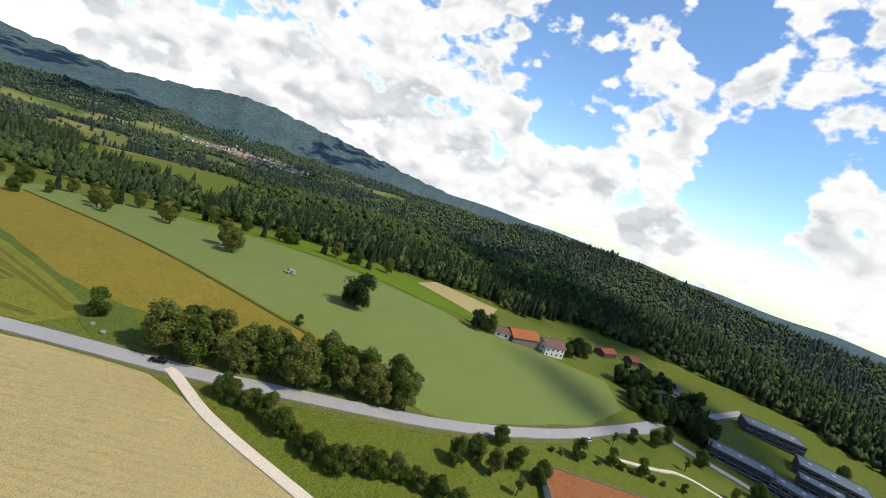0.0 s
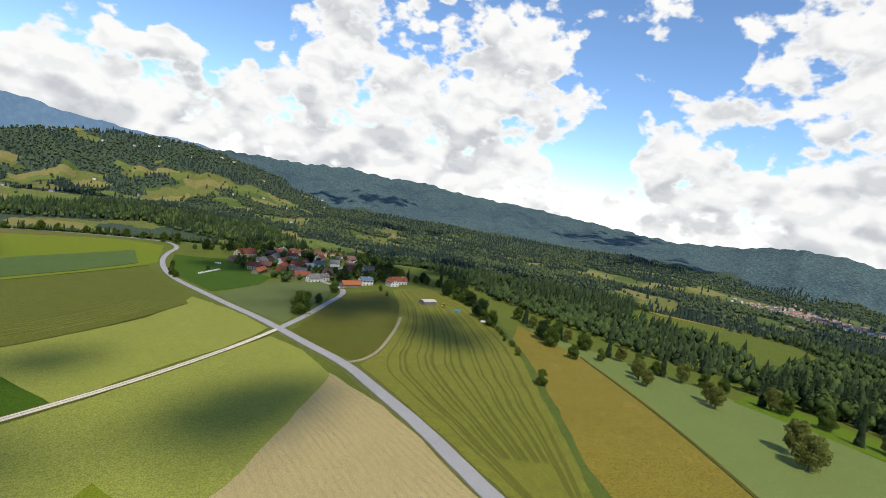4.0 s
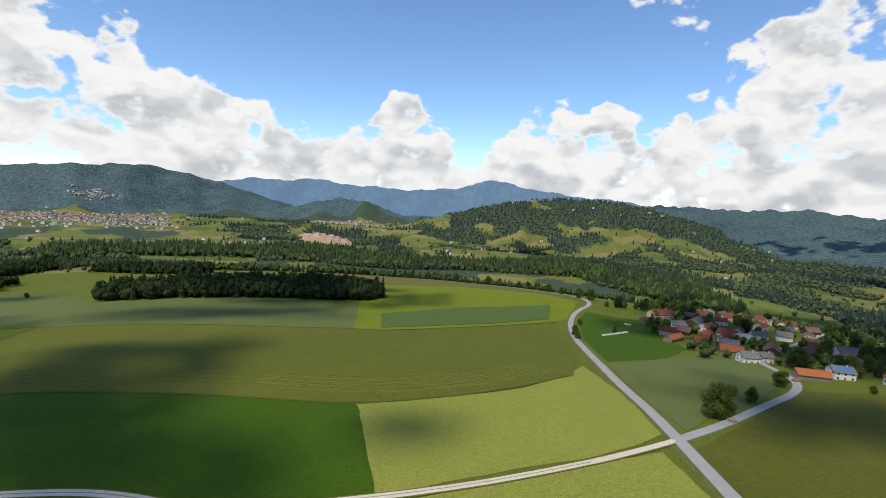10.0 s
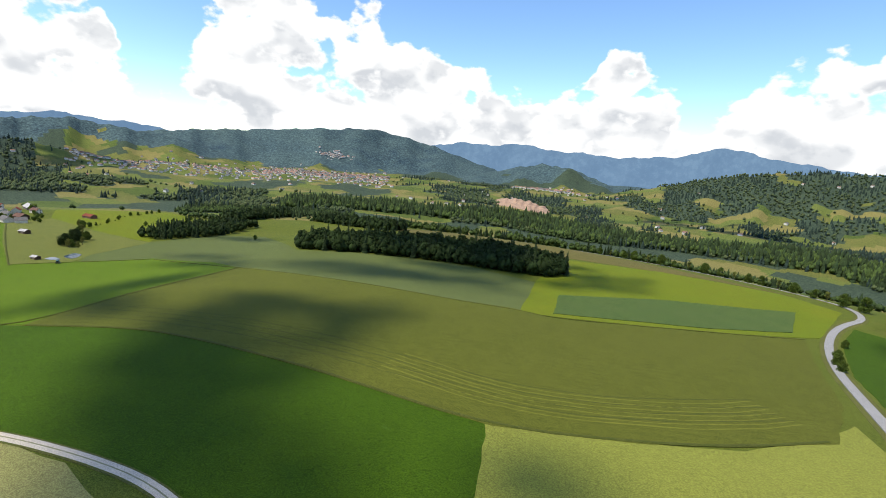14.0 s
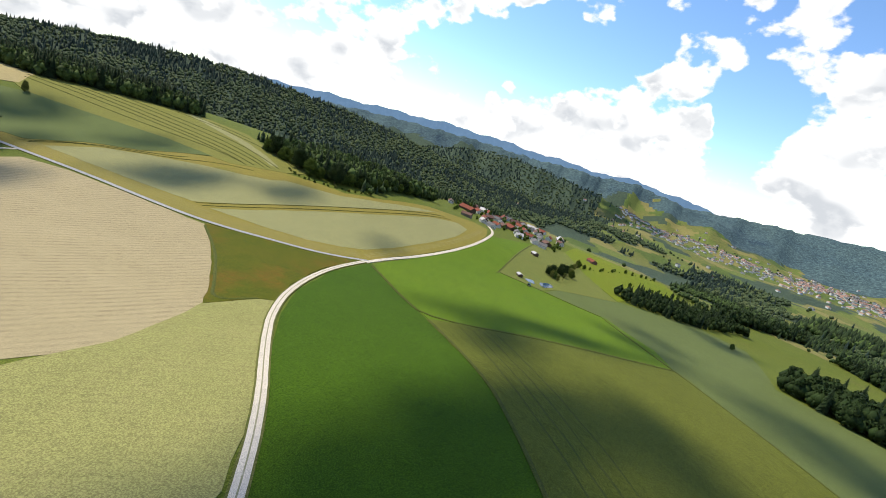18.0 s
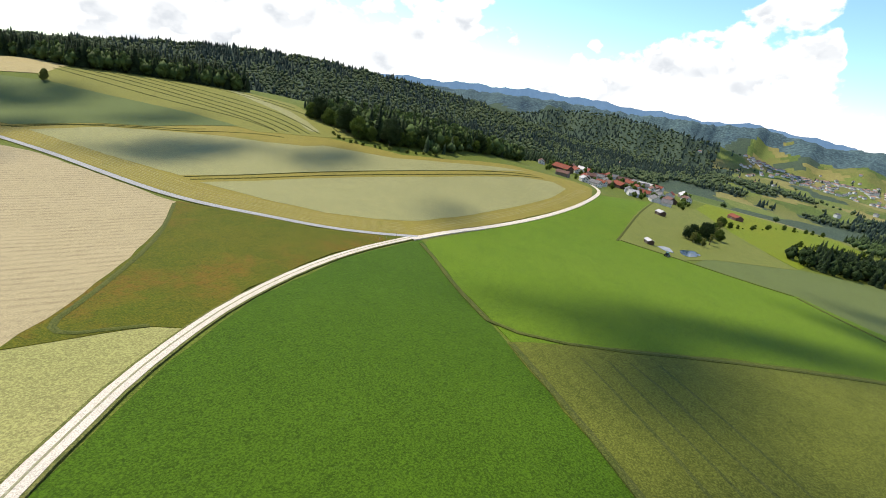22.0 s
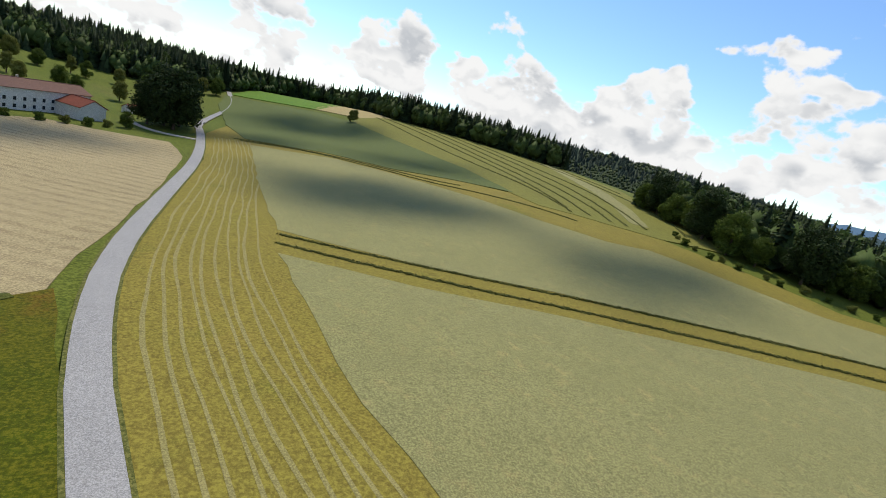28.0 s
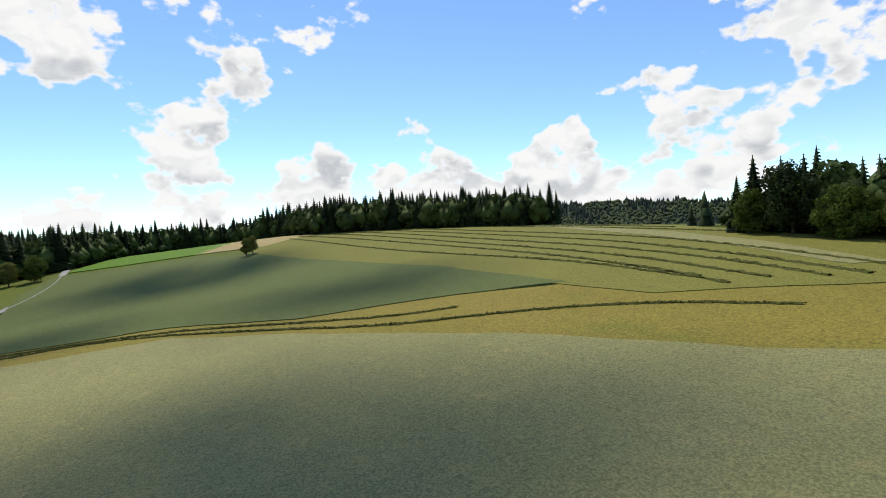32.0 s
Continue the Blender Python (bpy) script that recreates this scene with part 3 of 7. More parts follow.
def field(name, label, material, poly, rise=0.0, step=7.0, round_off=0, taken=True, category="field", grow=2.6):
    poly = grown(poly, grow) if grow else poly
    pts0 = np.array(resample(poly, 5.0, True))
    if not rise:
        # neighbours that touch lie at heights of their own
        used = {lv for other, lv in LAID if np.min(np.abs(other[:, None] - pts0[None]).max(2)) < 6 or inside([tuple(p) for p in other], pts0[:, 0], pts0[:, 1]).any()}
        rise = next((lv for lv in (0.13, 0.18, 0.23, 0.28, 0.33, 0.38) if lv not in used), 0.38)
    LAID.append((pts0, rise))
    """A crop or meadow laid over the ground, a hand or two high, with a skirt at its edge."""
    from mathutils.geometry import delaunay_2d_cdt
    edge = resample(soften(poly, round_off) if round_off else poly, step, True)
    jit = random.Random(len(name) * 7 + len(poly))
    edge = [(x + jit.uniform(-0.5, 0.5), y + jit.uniform(-0.5, 0.5)) for x, y in edge]
    xs, ys = [p[0] for p in edge], [p[1] for p in edge]
    gx, gy = np.meshgrid(np.arange(min(xs), max(xs), step), np.arange(min(ys), max(ys), step))
    gx, gy = gx.ravel(), gy.ravel()
    ok = inside(edge, gx, gy)
    pts = [Vector(p) for p in edge] + [Vector(p) for p in zip(gx[ok], gy[ok])]
    n = len(edge)
    v2, _, f2, *_ = delaunay_2d_cdt(pts, [], [list(range(n))], 1, 0.01)
    arr = np.array([(v.x, v.y) for v in v2])
    z = height(arr[:, 0], arr[:, 1]) + rise
    verts = [(a, b, c) for (a, b), c in zip(arr, z)]
    faces = [tuple(f) for f in f2]
    base = len(verts)
    rim = [(x, y) for x, y in edge]
    rz = height(np.array([p[0] for p in rim]), np.array([p[1] for p in rim]))
    verts += [(x, y, c + rise) for (x, y), c in zip(rim, rz)] + [(x, y, c - 0.4) for (x, y), c in zip(rim, rz)]
    for i in range(n):
        j = (i + 1) % n
        faces.append((base + i, base + j, base + n + j, base + n + i))
    ob = link_mesh(name, verts, faces, material, smooth_shade=True)
    if taken:
        TAKEN.append(edge)
    return tagged(ob, label, category, kind="structure")


def ribbon(name, label, material, line, width, rise, crown=0.0, step=3.0, category="road"):
    """A road, track or verge along a line, with edges that go down into the ground."""
    pts = curve(line, step)
    P = np.array(pts)
    d = np.gradient(P, axis=0)
    d /= np.linalg.norm(d, axis=1)[:, None] + 1e-9
    nrm = np.stack([-d[:, 1], d[:, 0]], 1)
    verts, cols = [], 5
    wob = np.array([noise.noise((p[0] * 0.15, p[1] * 0.15, 3.0)) for p in pts]) * 0.06 * width
    for k, (s, dz) in enumerate(((-0.5, -0.5), (-0.5, 0.0), (0.0, crown), (0.5, 0.0), (0.5, -0.5))):
        q = P + nrm * (s * (width + wob * (1 if s > 0 else -1)))[:, None]
        z = height(q[:, 0], q[:, 1]) + rise + dz
        verts.append(np.column_stack([q, z]))
    V = np.stack(verts, 1).reshape(-1, 3)
    faces = [(i * 5 + k, i * 5 + k + 1, (i + 1) * 5 + k + 1, (i + 1) * 5 + k) for i in range(len(P) - 1) for k in range(4)]
    ob = link_mesh(name, V, [f[::-1] for f in faces], material, smooth_shade=False)
    return tagged(ob, label, category, kind="structure")


# ---- ground: one sheet to the horizon ----
def ground_sheet():
    n = 400
    u = np.linspace(-1, 1, n)
    ax = 470 * np.sinh(u * math.asinh(4750 / 470))
    gx, gy = np.meshgrid(ax - 180, ax + 40, indexing="ij")
    gz = height(gx, gy)
    verts = np.stack([gx, gy, gz], -1).reshape(-1, 3)
    i, j = np.meshgrid(np.arange(n - 1), np.arange(n - 1), indexing="ij")
    a = (i * n + j).ravel()
    faces = np.stack([a, a + n, a + n + 1, a + 1], 1)
    me = bpy.data.meshes.new("ground")
    me.from_pydata(verts.tolist(), [], faces.tolist())
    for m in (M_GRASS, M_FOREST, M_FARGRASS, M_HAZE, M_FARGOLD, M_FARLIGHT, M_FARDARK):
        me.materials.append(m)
    c = verts[faces].mean(1)
    r = np.hypot(c[:, 0] + 100, c[:, 1] - 60)
    w = waves(c[:, 0], c[:, 1], 210.0)
    # strips of meadow and grain on the open land far off
    u, v = c[:, 0] + 0.4 * c[:, 1], c[:, 1] - 0.4 * c[:, 0]
    strip = np.floor(u / 190 + 0.3 * np.sin(v / 240)) * 7 + np.floor(v / 105 + 0.3 * np.sin(u / 170)) * 13
    kind = np.array([2, 5, 6, 4, 5, 2, 4, 5, 6, 2, 4])[(strip.astype(int) * 5) % 11]
    woods = wooded(c[:, 0], c[:, 1])
    idx = np.where(r > 900, np.where(woods, 1, kind), 0)
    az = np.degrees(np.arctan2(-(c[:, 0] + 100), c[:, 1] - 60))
    # the far slopes get the colour that has haze painted in
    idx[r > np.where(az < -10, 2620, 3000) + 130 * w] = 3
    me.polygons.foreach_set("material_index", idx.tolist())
    me.polygons.foreach_set("use_smooth", [True] * len(faces))
    me.update()
    return tagged(new("ground", me), "rolling green farmland reaching to wooded hills", "ground", kind="structure")



def far_ridge():
    """The last mountains, far behind the rest, with blue haze put in as glow."""
    n, rows = 720, 6
    az = np.linspace(-180, 180, n, endpoint=False)
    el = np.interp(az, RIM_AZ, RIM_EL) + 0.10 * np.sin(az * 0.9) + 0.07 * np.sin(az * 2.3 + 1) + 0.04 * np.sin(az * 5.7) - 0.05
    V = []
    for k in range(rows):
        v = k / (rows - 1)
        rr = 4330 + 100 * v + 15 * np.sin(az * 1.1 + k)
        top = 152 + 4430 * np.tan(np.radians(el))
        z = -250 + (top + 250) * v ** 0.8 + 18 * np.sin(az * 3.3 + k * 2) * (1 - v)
        V.append(np.column_stack([-100 - np.sin(np.radians(az)) * rr, 60 + np.cos(np.radians(az)) * rr, z]))
    V = np.concatenate(V)
    F = [(k * n + i, k * n + (i + 1) % n, (k + 1) * n + (i + 1) % n, (k + 1) * n + i) for k in range(rows - 1) for i in range(n)]
    # emission stands in for air haze; the mountains themselves give no light
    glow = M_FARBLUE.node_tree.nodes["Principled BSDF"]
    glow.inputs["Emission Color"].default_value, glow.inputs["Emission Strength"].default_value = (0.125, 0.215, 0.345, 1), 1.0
    tagged(link_mesh("backdrop", V, F, M_FARBLUE, smooth_shade=True), "distant mountains on the horizon, hazed by a pale blue glow", "mountains", kind="structure")


ground_sheet()
far_ridge()

# ---- roads and tracks ----
MAIN = [(260, -300), (196, -224), (160, -190), (134, -163), (109, -136), (87, -103), (76, -80), (68, -57), (61, -33), (55, -8), (52, 20), (49, 56), (48, 93), (45, 125), (42, 163), (31, 200), (21, 235), (10, 270), (-3, 305), (-25, 381), (-48, 463), (-61, 539), (-62, 600), (-48, 656), (-80, 720), (-200, 745), (-330, 760), (-480, 830)]
VILL = [(21, 235), (40, 262), (62, 300), (88, 345), (95, 385), (84, 440), (110, 500), (150, 560), (190, 640)]
TRACK_A = [(21, 235), (8, 218), (-8, 199), (-33, 173), (-55, 154), (-83, 134), (-111, 122), (-136, 118), (-160, 107), (-189, 90), (-221, 67), (-248, 50), (-281, 37), (-324, 30), (-368, 33)]
TRACK_C = [(-372, 34), (-357, 20), (-347, 3), (-340, -23), (-334, -46), (-331, -75), (-333, -120), (-336, -178), (-333, -250), (-328, -290), (-345, -380), (-340, -460)]
TRACK_D = [(-366, 34), (-400, 38), (-429, 43), (-516, 52), (-601, 59), (-680, 58), (-741, 50), (-800, 30)]
TRACK_E = [(55, -8), (50, -16), (44, -25), (38, -40), (32, -58), (22, -85), (10, -120)]
TRACK_F = [(43, 166), (52, 168), (63, 180), (75, 200), (90, 226), (104, 255)]
ribbon("road_verge", "grassy verge beside the road", M_VERGE, MAIN, 10.5, 0.09, category="verge")
ribbon("road_main", "pale grey asphalt country road between fields", M_ASPH, MAIN, 5.2, 0.47, 0.08)
ribbon("road_village", "narrow asphalt road into the village", M_ASPH, VILL, 4.6, 0.50, 0.06)
ribbon("road_verge", "grassy verge of the farm track", M_VERGE, TRACK_A, 4.3, 0.40, category="verge")
ribbon("road_verge", "grassy verge of the farm track", M_VERGE, TRACK_C, 4.2, 0.40, category="verge")
ribbon("track_field", "white gravel farm track across the fields", M_TRACK, TRACK_A, 3.1, 0.46, 0.05, category="track")
ribbon("track_hill", "pale asphalt farm lane up to the farmhouse", M_ASPH, TRACK_C, 3.4, 0.46, 0.05, category="track")
ribbon("track_village", "white gravel lane to the village", M_TRACK, TRACK_D, 3.4, 0.46, 0.05, category="track")
ribbon("track_grass", "thin grassy strip between the wheel ruts", M_RUT, TRACK_A[2:], 0.38, 0.53, 0.04, category="track")
ribbon("track_side", "white gravel side lane", M_TRACK, TRACK_E, 3.0, 0.52, 0.05, category="track")
ribbon("track_mown", "worn gravel track at the meadow's edge", M_MUD, TRACK_F, 2.0, 0.44, 0.03, category="track")

# ---- fields ----
field("field_stubble", "raked tan stubble field beside the road", M_TAN, [(31, 150), (39, 112), (42, 85), (44, 40), (46, 15), (48, -5), (44, -17), (36, -33), (28, -58), (10, -95), (-60, -40), (-38, 47), (-27, 62), (-13, 79), (3, 102), (18, 130)])
field("field_barley", "pale green barley field below the gravel track", M_PALE, [(14, 216), (24, 190), (29, 152), (2, 106), (-14, 82), (-27, 70), (-43, 92), (-70, 40), (-115, 0), (-150, 60), (-140, 100), (-110, 109), (-80, 128), (-52, 149), (-28, 173)])
field("field_patch", "small yellow-green grass patch", M_YELL, [(-28, 68), (-43, 90), (-72, 38), (-50, -20), (-40, 45)], taken=False)
field("field_dark", "dark green meadow grass by the gravel track", M_DARK, [(-64, 151), (-104, 206), (-150, 187), (-170, 179), (-205, 162), (-232, 150), (-258, 135), (-278, 116), (-298, 98), (-324, 74), (-350, 52), (-366, 38), (-324, 36), (-281, 43), (-250, 56), (-222, 72), (-190, 95), (-160, 111), (-136, 122), (-108, 127), (-83, 139)])
field("field_light", "pale green grain field between track and road", M_PALE, [(-104, 207), (-85, 225), (-68, 243), (-46, 270), (-32, 304), (-26, 338), (-10, 300), (2, 272), (12, 238), (3, 222), (-12, 203), (-35, 182), (-63, 153)])
field("field_olive", "olive striped grain field", M_OLIVE, [(-299, 103), (-350, 165), (-404, 236), (-345, 258), (-290, 287), (-237, 318), (-206, 346), (-178, 354), (-118, 442), (-72, 515), (-58, 455), (-36, 370), (-31, 312), (-71, 246), (-107, 210), (-152, 191), (-172, 183), (-206, 167), (-233, 154), (-260, 139), (-280, 120)], rise=0.30)
field("field_grey", "grey-green oat field along the copse", M_GREY, [(-520, 145), (-515, 200), (-412, 238), (-345, 263), (-288, 294), (-232, 326), (-203, 350), (-256, 443), (-333, 428), (-399, 376), (-470, 318), (-560, 340), (-656, 362), (-690, 318), (-632, 222), (-570, 160)])
field("field_yellow", "yellow-green grass margin beside the copse", M_YELL, [(-200, 350), (-258, 448), (-318, 580), (-228, 645), (-120, 680), (-70, 655), (-68, 540), (-121, 449), (-185, 362)])
field("field_crop", "mottled dark green vegetable crop", M_CROP, [(-218, 425), (-172, 508), (-95, 605), (-84, 532), (-124, 460), (-188, 372)], rise=0.55, taken=False)
field("field_fallow", "brownish fallow meadow along the avenue", M_BROWN, [(-683, 609), (-663, 745), (-560, 800), (-341, 700), (-223, 690), (-110, 690), (-190, 668), (-326, 600), (-430, 600), (-578, 545)])
field("field_bales", "green meadow with wrapped bales", M_DARK, [(-50, 600), (10, 590), (40, 465), (22, 407), (-12, 371), (-34, 450), (-50, 540)])
field("field_oats", "grey-green oat field beside the village road", M_GREY, [(-8, 354), (22, 401), (58, 440), (88, 425), (84, 370), (58, 308), (35, 273), (25, 252), (12, 285), (0, 320)])
field("field_olive_meadow", "olive meadow inside the road fork", M_MEADOW, [(28, 226), (47, 260), (68, 300), (92, 345), (132, 365), (116, 292), (102, 262), (86, 228), (70, 198), (60, 184), (47, 172), (37, 195)])
field("field_mown", "freshly mown hay meadow with dark swathes", M_MOWN, [(143, 370), (180, 384), (184, 320), (174, 270), (150, 190), (130, 150), (97, 89), (79, 53), (66, 29), (57, 34), (55, 68), (53, 109), (50, 160), (65, 176), (78, 198), (94, 226), (120, 291)], rise=0.30)
field("field_strip", "green grass strip between the meadows", M_STRIP, [(185, 260), (160, 200), (139, 153), (108, 95), (84, 50), (80, 36), (77, 23), (62, 8), (59, 16), (67, 28), (80, 53), (98, 89), (132, 152), (152, 190), (176, 268)], taken=False)
field("field_gold", "golden dry meadow", M_GOLD, [(195, 240), (184, 164), (160, 110), (122, 31), (106, -7), (99, -32), (94, -53), (88, -64), (84, -40), (88, -20), (80, 10), (79, 22), (82, 36), (86, 50), (110, 94), (141, 151), (164, 200)])
field("field_pale", "smooth pale green hillside field", M_HILLPALE, [(200, 235), (215, 160), (222, 100), (215, 40), (205, -20), (196, -74), (188, -99), (200, -130), (204, -180), (170, -178), (133, -152), (98, -108), (86, -90), (84, -80), (90, -66), (96, -53), (101, -32), (108, -7), (124, 31), (162, 110), (187, 164)])
field("field_far_green", "green meadow by the forest", M_FRESH, [(222, 90), (218, -21), (205, -70), (215, -98), (262, -80), (260, 20), (250, 100)])
field("field_far_tan", "small tan stubble field by the forest", M_TAN, [(252, -60), (285, -70), (275, -115), (222, -104)], rise=0.5)
field("field_raked", "raked tan stubble field by the farm lane", M_TAN_G, [(-285, -212), (-322, -209), (-329, -180), (-328, -120), (-325, -72), (-325, -57), (-296, -22), (-258, 12), (-239, 27), (-216, 33), (-185, 38), (-150, 20), (-180, -60), (-240, -150)])
field("field_flower", "orange-brown wildflower meadow between lanes", M_ORANGE, [(-327, -55), (-334, -30), (-342, 3), (-352, 19), (-366, 30), (-324, 25), (-283, 32), (-260, 41), (-256, 36), (-238, 29), (-258, 14), (-296, -20)], rise=0.34)
field("field_pale_stubble", "pale green stubble field beside the track", M_STUB, [(-190, 40), (-216, 36), (-237, 31), (-254, 37), (-256, 42), (-244, 48), (-220, 62), (-190, 85), (-160, 100), (-135, 105), (-112, 109), (-140, 70), (-150, 35)])
field("field_band", "mown yellow hay band along the lane", M_BAND, [(-371, 31), (-359, 16), (-350, 0), (-343, -24), (-337, -47), (-335, -77), (-337, -120), (-340, -178), (-337, -255), (-345, -300), (-356, -254), (-400, -232), (-440, -200), (-468, -180), (-500, -135), (-514, -100), (-525, -72), (-570, -48), (-660, -24), (-745, 20), (-735, 40), (-660, 53), (-590, 54), (-516, 46), (-430, 38), (-400, 33)], rise=0.30)
field("field_upper", "silvery green standing grain on the slope", M_OVAL, [(-354, -236), (-391, -224), (-416, -193), (-435, -166), (-450, -138), (-466, -118), (-482, -114), (-494, -92), (-510, -70), (-560, -45), (-655, -10), (-600, -18), (-527, -36), (-466, -54), (-420, -69), (-395, -77), (-382, -82), (-368, -89), (-356, -97), (-354, -133), (-354, -185)], rise=0.36, grow=0, round_off=0, taken=False)
field("field_lower", "silvery green oval of standing grain", M_OVAL, [(-355, -81), (-367, -75), (-378, -69), (-389, -65), (-408, -59), (-446, -47), (-504, -28), (-616, 1), (-655, 18), (-645, 34), (-580, 38), (-520, 33), (-436, 26), (-396, 19), (-378, 7), (-366, -11), (-360, -35), (-357, -60)], rise=0.36, grow=0, round_off=0, taken=False)
field("field_top", "grey-green grain field near the hilltop", M_GREY, [(-340, -430), (-360, -420), (-405, -404), (-429, -375), (-452, -293), (-464, -240), (-465, -190), (-440, -205), (-416, -214), (-393, -240), (-354, -256), (-345, -300), (-338, -380)], rise=0.5)
field("field_rows", "mown hilltop hay meadow with windrows", M_ROWS, [(-440, -408), (-478, -438), (-516, -410), (-560, -370), (-597, -322), (-598, -260), (-566, -205), (-560, -165), (-530, -124), (-505, -132), (-470, -165), (-467, -190), (-468, -240), (-455, -293), (-432, -375)], rise=0.45)
field("field_sliver", "narrow strip of pale standing grain between windrows", M_OVAL, [(-592, -332), (-577, -280), (-558, -225), (-536, -180), (-513, -145), (-507, -150), (-528, -187), (-546, -228), (-562, -278), (-580, -335)], rise=0.56, grow=0, step=4, taken=False)
field("field_bright", "bright green meadow below the wood", M_BRIGHT, [(-345, -445), (-370, -540), (-430, -590), (-445, -510), (-408, -425)], rise=0.5)
field("field_ploughed", "bare brown ploughed patch", M_TAN, [(-408, -425), (-445, -510), (-470, -510), (-478, -446), (-440, -408)], rise=0.5)
field("field_fresh", "fresh bright green meadow by the lane", M_FRESH, [(-374, 42), (-430, 47), (-516, 56), (-601, 63), (-690, 62), (-800, 100), (-640, 98), (-525, 100), (-530, 140), (-518, 198), (-450, 230), (-408, 234), (-353, 163), (-304, 101), (-329, 77), (-355, 54), (-369, 42)])
field("field_pond", "rough pasture with a pond and bushes", M_PASTURE, [(-528, 101), (-640, 100), (-800, 104), (-860, 150), (-733, 178), (-632, 218), (-570, 158), (-532, 138)])
field("field_valley", "light green valley pasture", M_YELL, [(-862, 152), (-735, 180), (-640, 222), (-700, 240), (-770, 270), (-860, 330), (-1000, 330), (-1000, 170)])
field("field_slope_gold", "wide yellow hay field on the far slope", M_GOLD, [(450, 320), (560, 235), (680, 265), (700, 330), (560, 420), (480, 400)], rise=0.6, step=14)
field("field_slope_green", "light green field on the far slope", M_YELL, [(490, 410), (565, 430), (705, 340), (770, 400), (710, 550), (560, 570)], rise=0.6, step=14)
field("field_slope_tan", "small tan field on the far slope", M_TAN, [(640, 300), (690, 275), (720, 320), (680, 350)], rise=1.0, step=14)


# ---- uncut borders between the fields ----
for line in ([(-299, 101), (-259, 137), (-232, 152), (-205, 165), (-171, 181), (-151, 189), (-105, 208), (-70, 245), (-48, 276), (-31, 310)],
             [(-514, 199), (-404, 236), (-345, 260), (-289, 290), (-234, 322), (-204, 348), (-181, 356), (-120, 446), (-72, 520)],
             [(-404, 236), (-350, 165), (-299, 101), (-325, 75), (-351, 53), (-364, 40)],
             [(-520, 99), (-640, 99), (-800, 103)], [(-526, 101), (-530, 140), (-517, 198)],
             [(-325, -56), (-296, -21), (-258, 13), (-239, 28), (-255, 38)], [(99, -32), (107, -7), (123, 31), (161, 110), (186, 164)]):
    ribbon("field_border", "dark uncut grass border between two fields", M_BORDER, line, 1.5, 0.42, 0.18, category="border")



# ---- trees ----
def leaf_quads(rng, centres, radii, count, size, squash=0.8, shell=0.55):
    """Small leaf clumps as folded quads over a set of blobs; rows of vertices and faces."""
    n = count
    w = np.array([r ** 2 for r in radii])
    pick = rng.choice(len(radii), n, p=w / w.sum())
    d = rng.normal(size=(n, 3))
    d /= np.linalg.norm(d, axis=1)[:, None]
    rad = np.array(radii)[pick] * (shell + (1 - shell) * rng.random(n)) * (0.88 + 0.24 * rng.random(n))
    c = np.array(centres)[pick] + d * rad[:, None] * np.array([1, 1, squash])
    nrm = d + rng.normal(scale=0.45, size=(n, 3))
    nrm /= np.linalg.norm(nrm, axis=1)[:, None]
    t = np.cross(nrm, rng.normal(size=(n, 3)))
    t /= np.linalg.norm(t, axis=1)[:, None] + 1e-9
    b = np.cross(nrm, t)
    s = size * (0.6 + 0.8 * rng.random(n))[:, None]
    v = np.stack([c + t * s, c + b * s * 0.7 - nrm * s * 0.25, c - t * s, c - b * s * 0.7 - nrm * s * 0.25], 1)
    f = np.arange(4 * n).reshape(n, 4)
    return v.reshape(-1, 3), f


def trunk_mesh(rng, h, r, limbs):
    verts, faces = [], []

    def tube(p0, p1, r0, r1, k=7):
        p0, p1 = np.array(p0, float), np.array(p1, float)
        ax = (p1 - p0) / (np.linalg.norm(p1 - p0) + 1e-9)
        u = np.cross(ax, (0.3, 1, 0.2))
        u /= np.linalg.norm(u)
        w = np.cross(ax, u)
        base = len(verts)
        for p, rr in ((p0, r0), (p1, r1)):
            for i in range(k):
                a = 2 * math.pi * i / k
                verts.append(tuple(p + rr * (math.cos(a) * u + math.sin(a) * w)))
        for i in range(k):
            j = (i + 1) % k
            faces.append((base + i, base + j, base + k + j, base + k + i))
    tube((0, 0, -0.6), (0, 0, h * 0.25), r * 1.3, r)
    tube((0, 0, h * 0.25), (0.02 * h, 0, h * 0.8), r, r * 0.3)
    for i in range(limbs):
        a = 2 * math.pi * i / limbs + rng.random()
        z0 = h * (0.25 + 0.4 * rng.random())
        tube((0, 0, z0), (math.cos(a) * h * 0.26, math.sin(a) * h * 0.26, z0 + h * 0.22), r * 0.45, r * 0.12, 5)
    return verts, faces


def mesh_of(name, v, f, material):
    me = bpy.data.meshes.new(name)
    me.from_pydata(np.asarray(v).tolist(), [], np.asarray(f).tolist() if not isinstance(f, list) else f)
    me.materials.append(material)
    me.update()
    return me


def crown_blobs(rng, h, width, lumps, low=0.22):
    cs, rs = [], []
    for i in range(lumps):
        a, q = rng.random() * 6.283, rng.random() ** 0.6
        z = h * (low + (1 - low) * (0.12 + 0.76 * rng.random()))
        t = (z / h - low) / (1 - low)
        reach = width * 0.5 * max(0.15, math.sin(math.pi * min(0.97, 0.15 + 0.8 * t))) * 0.80
        cs.append((math.cos(a) * reach * q, math.sin(a) * reach * q, z))
        rs.append(width * (0.15 + 0.09 * rng.random()))
    return cs, rs


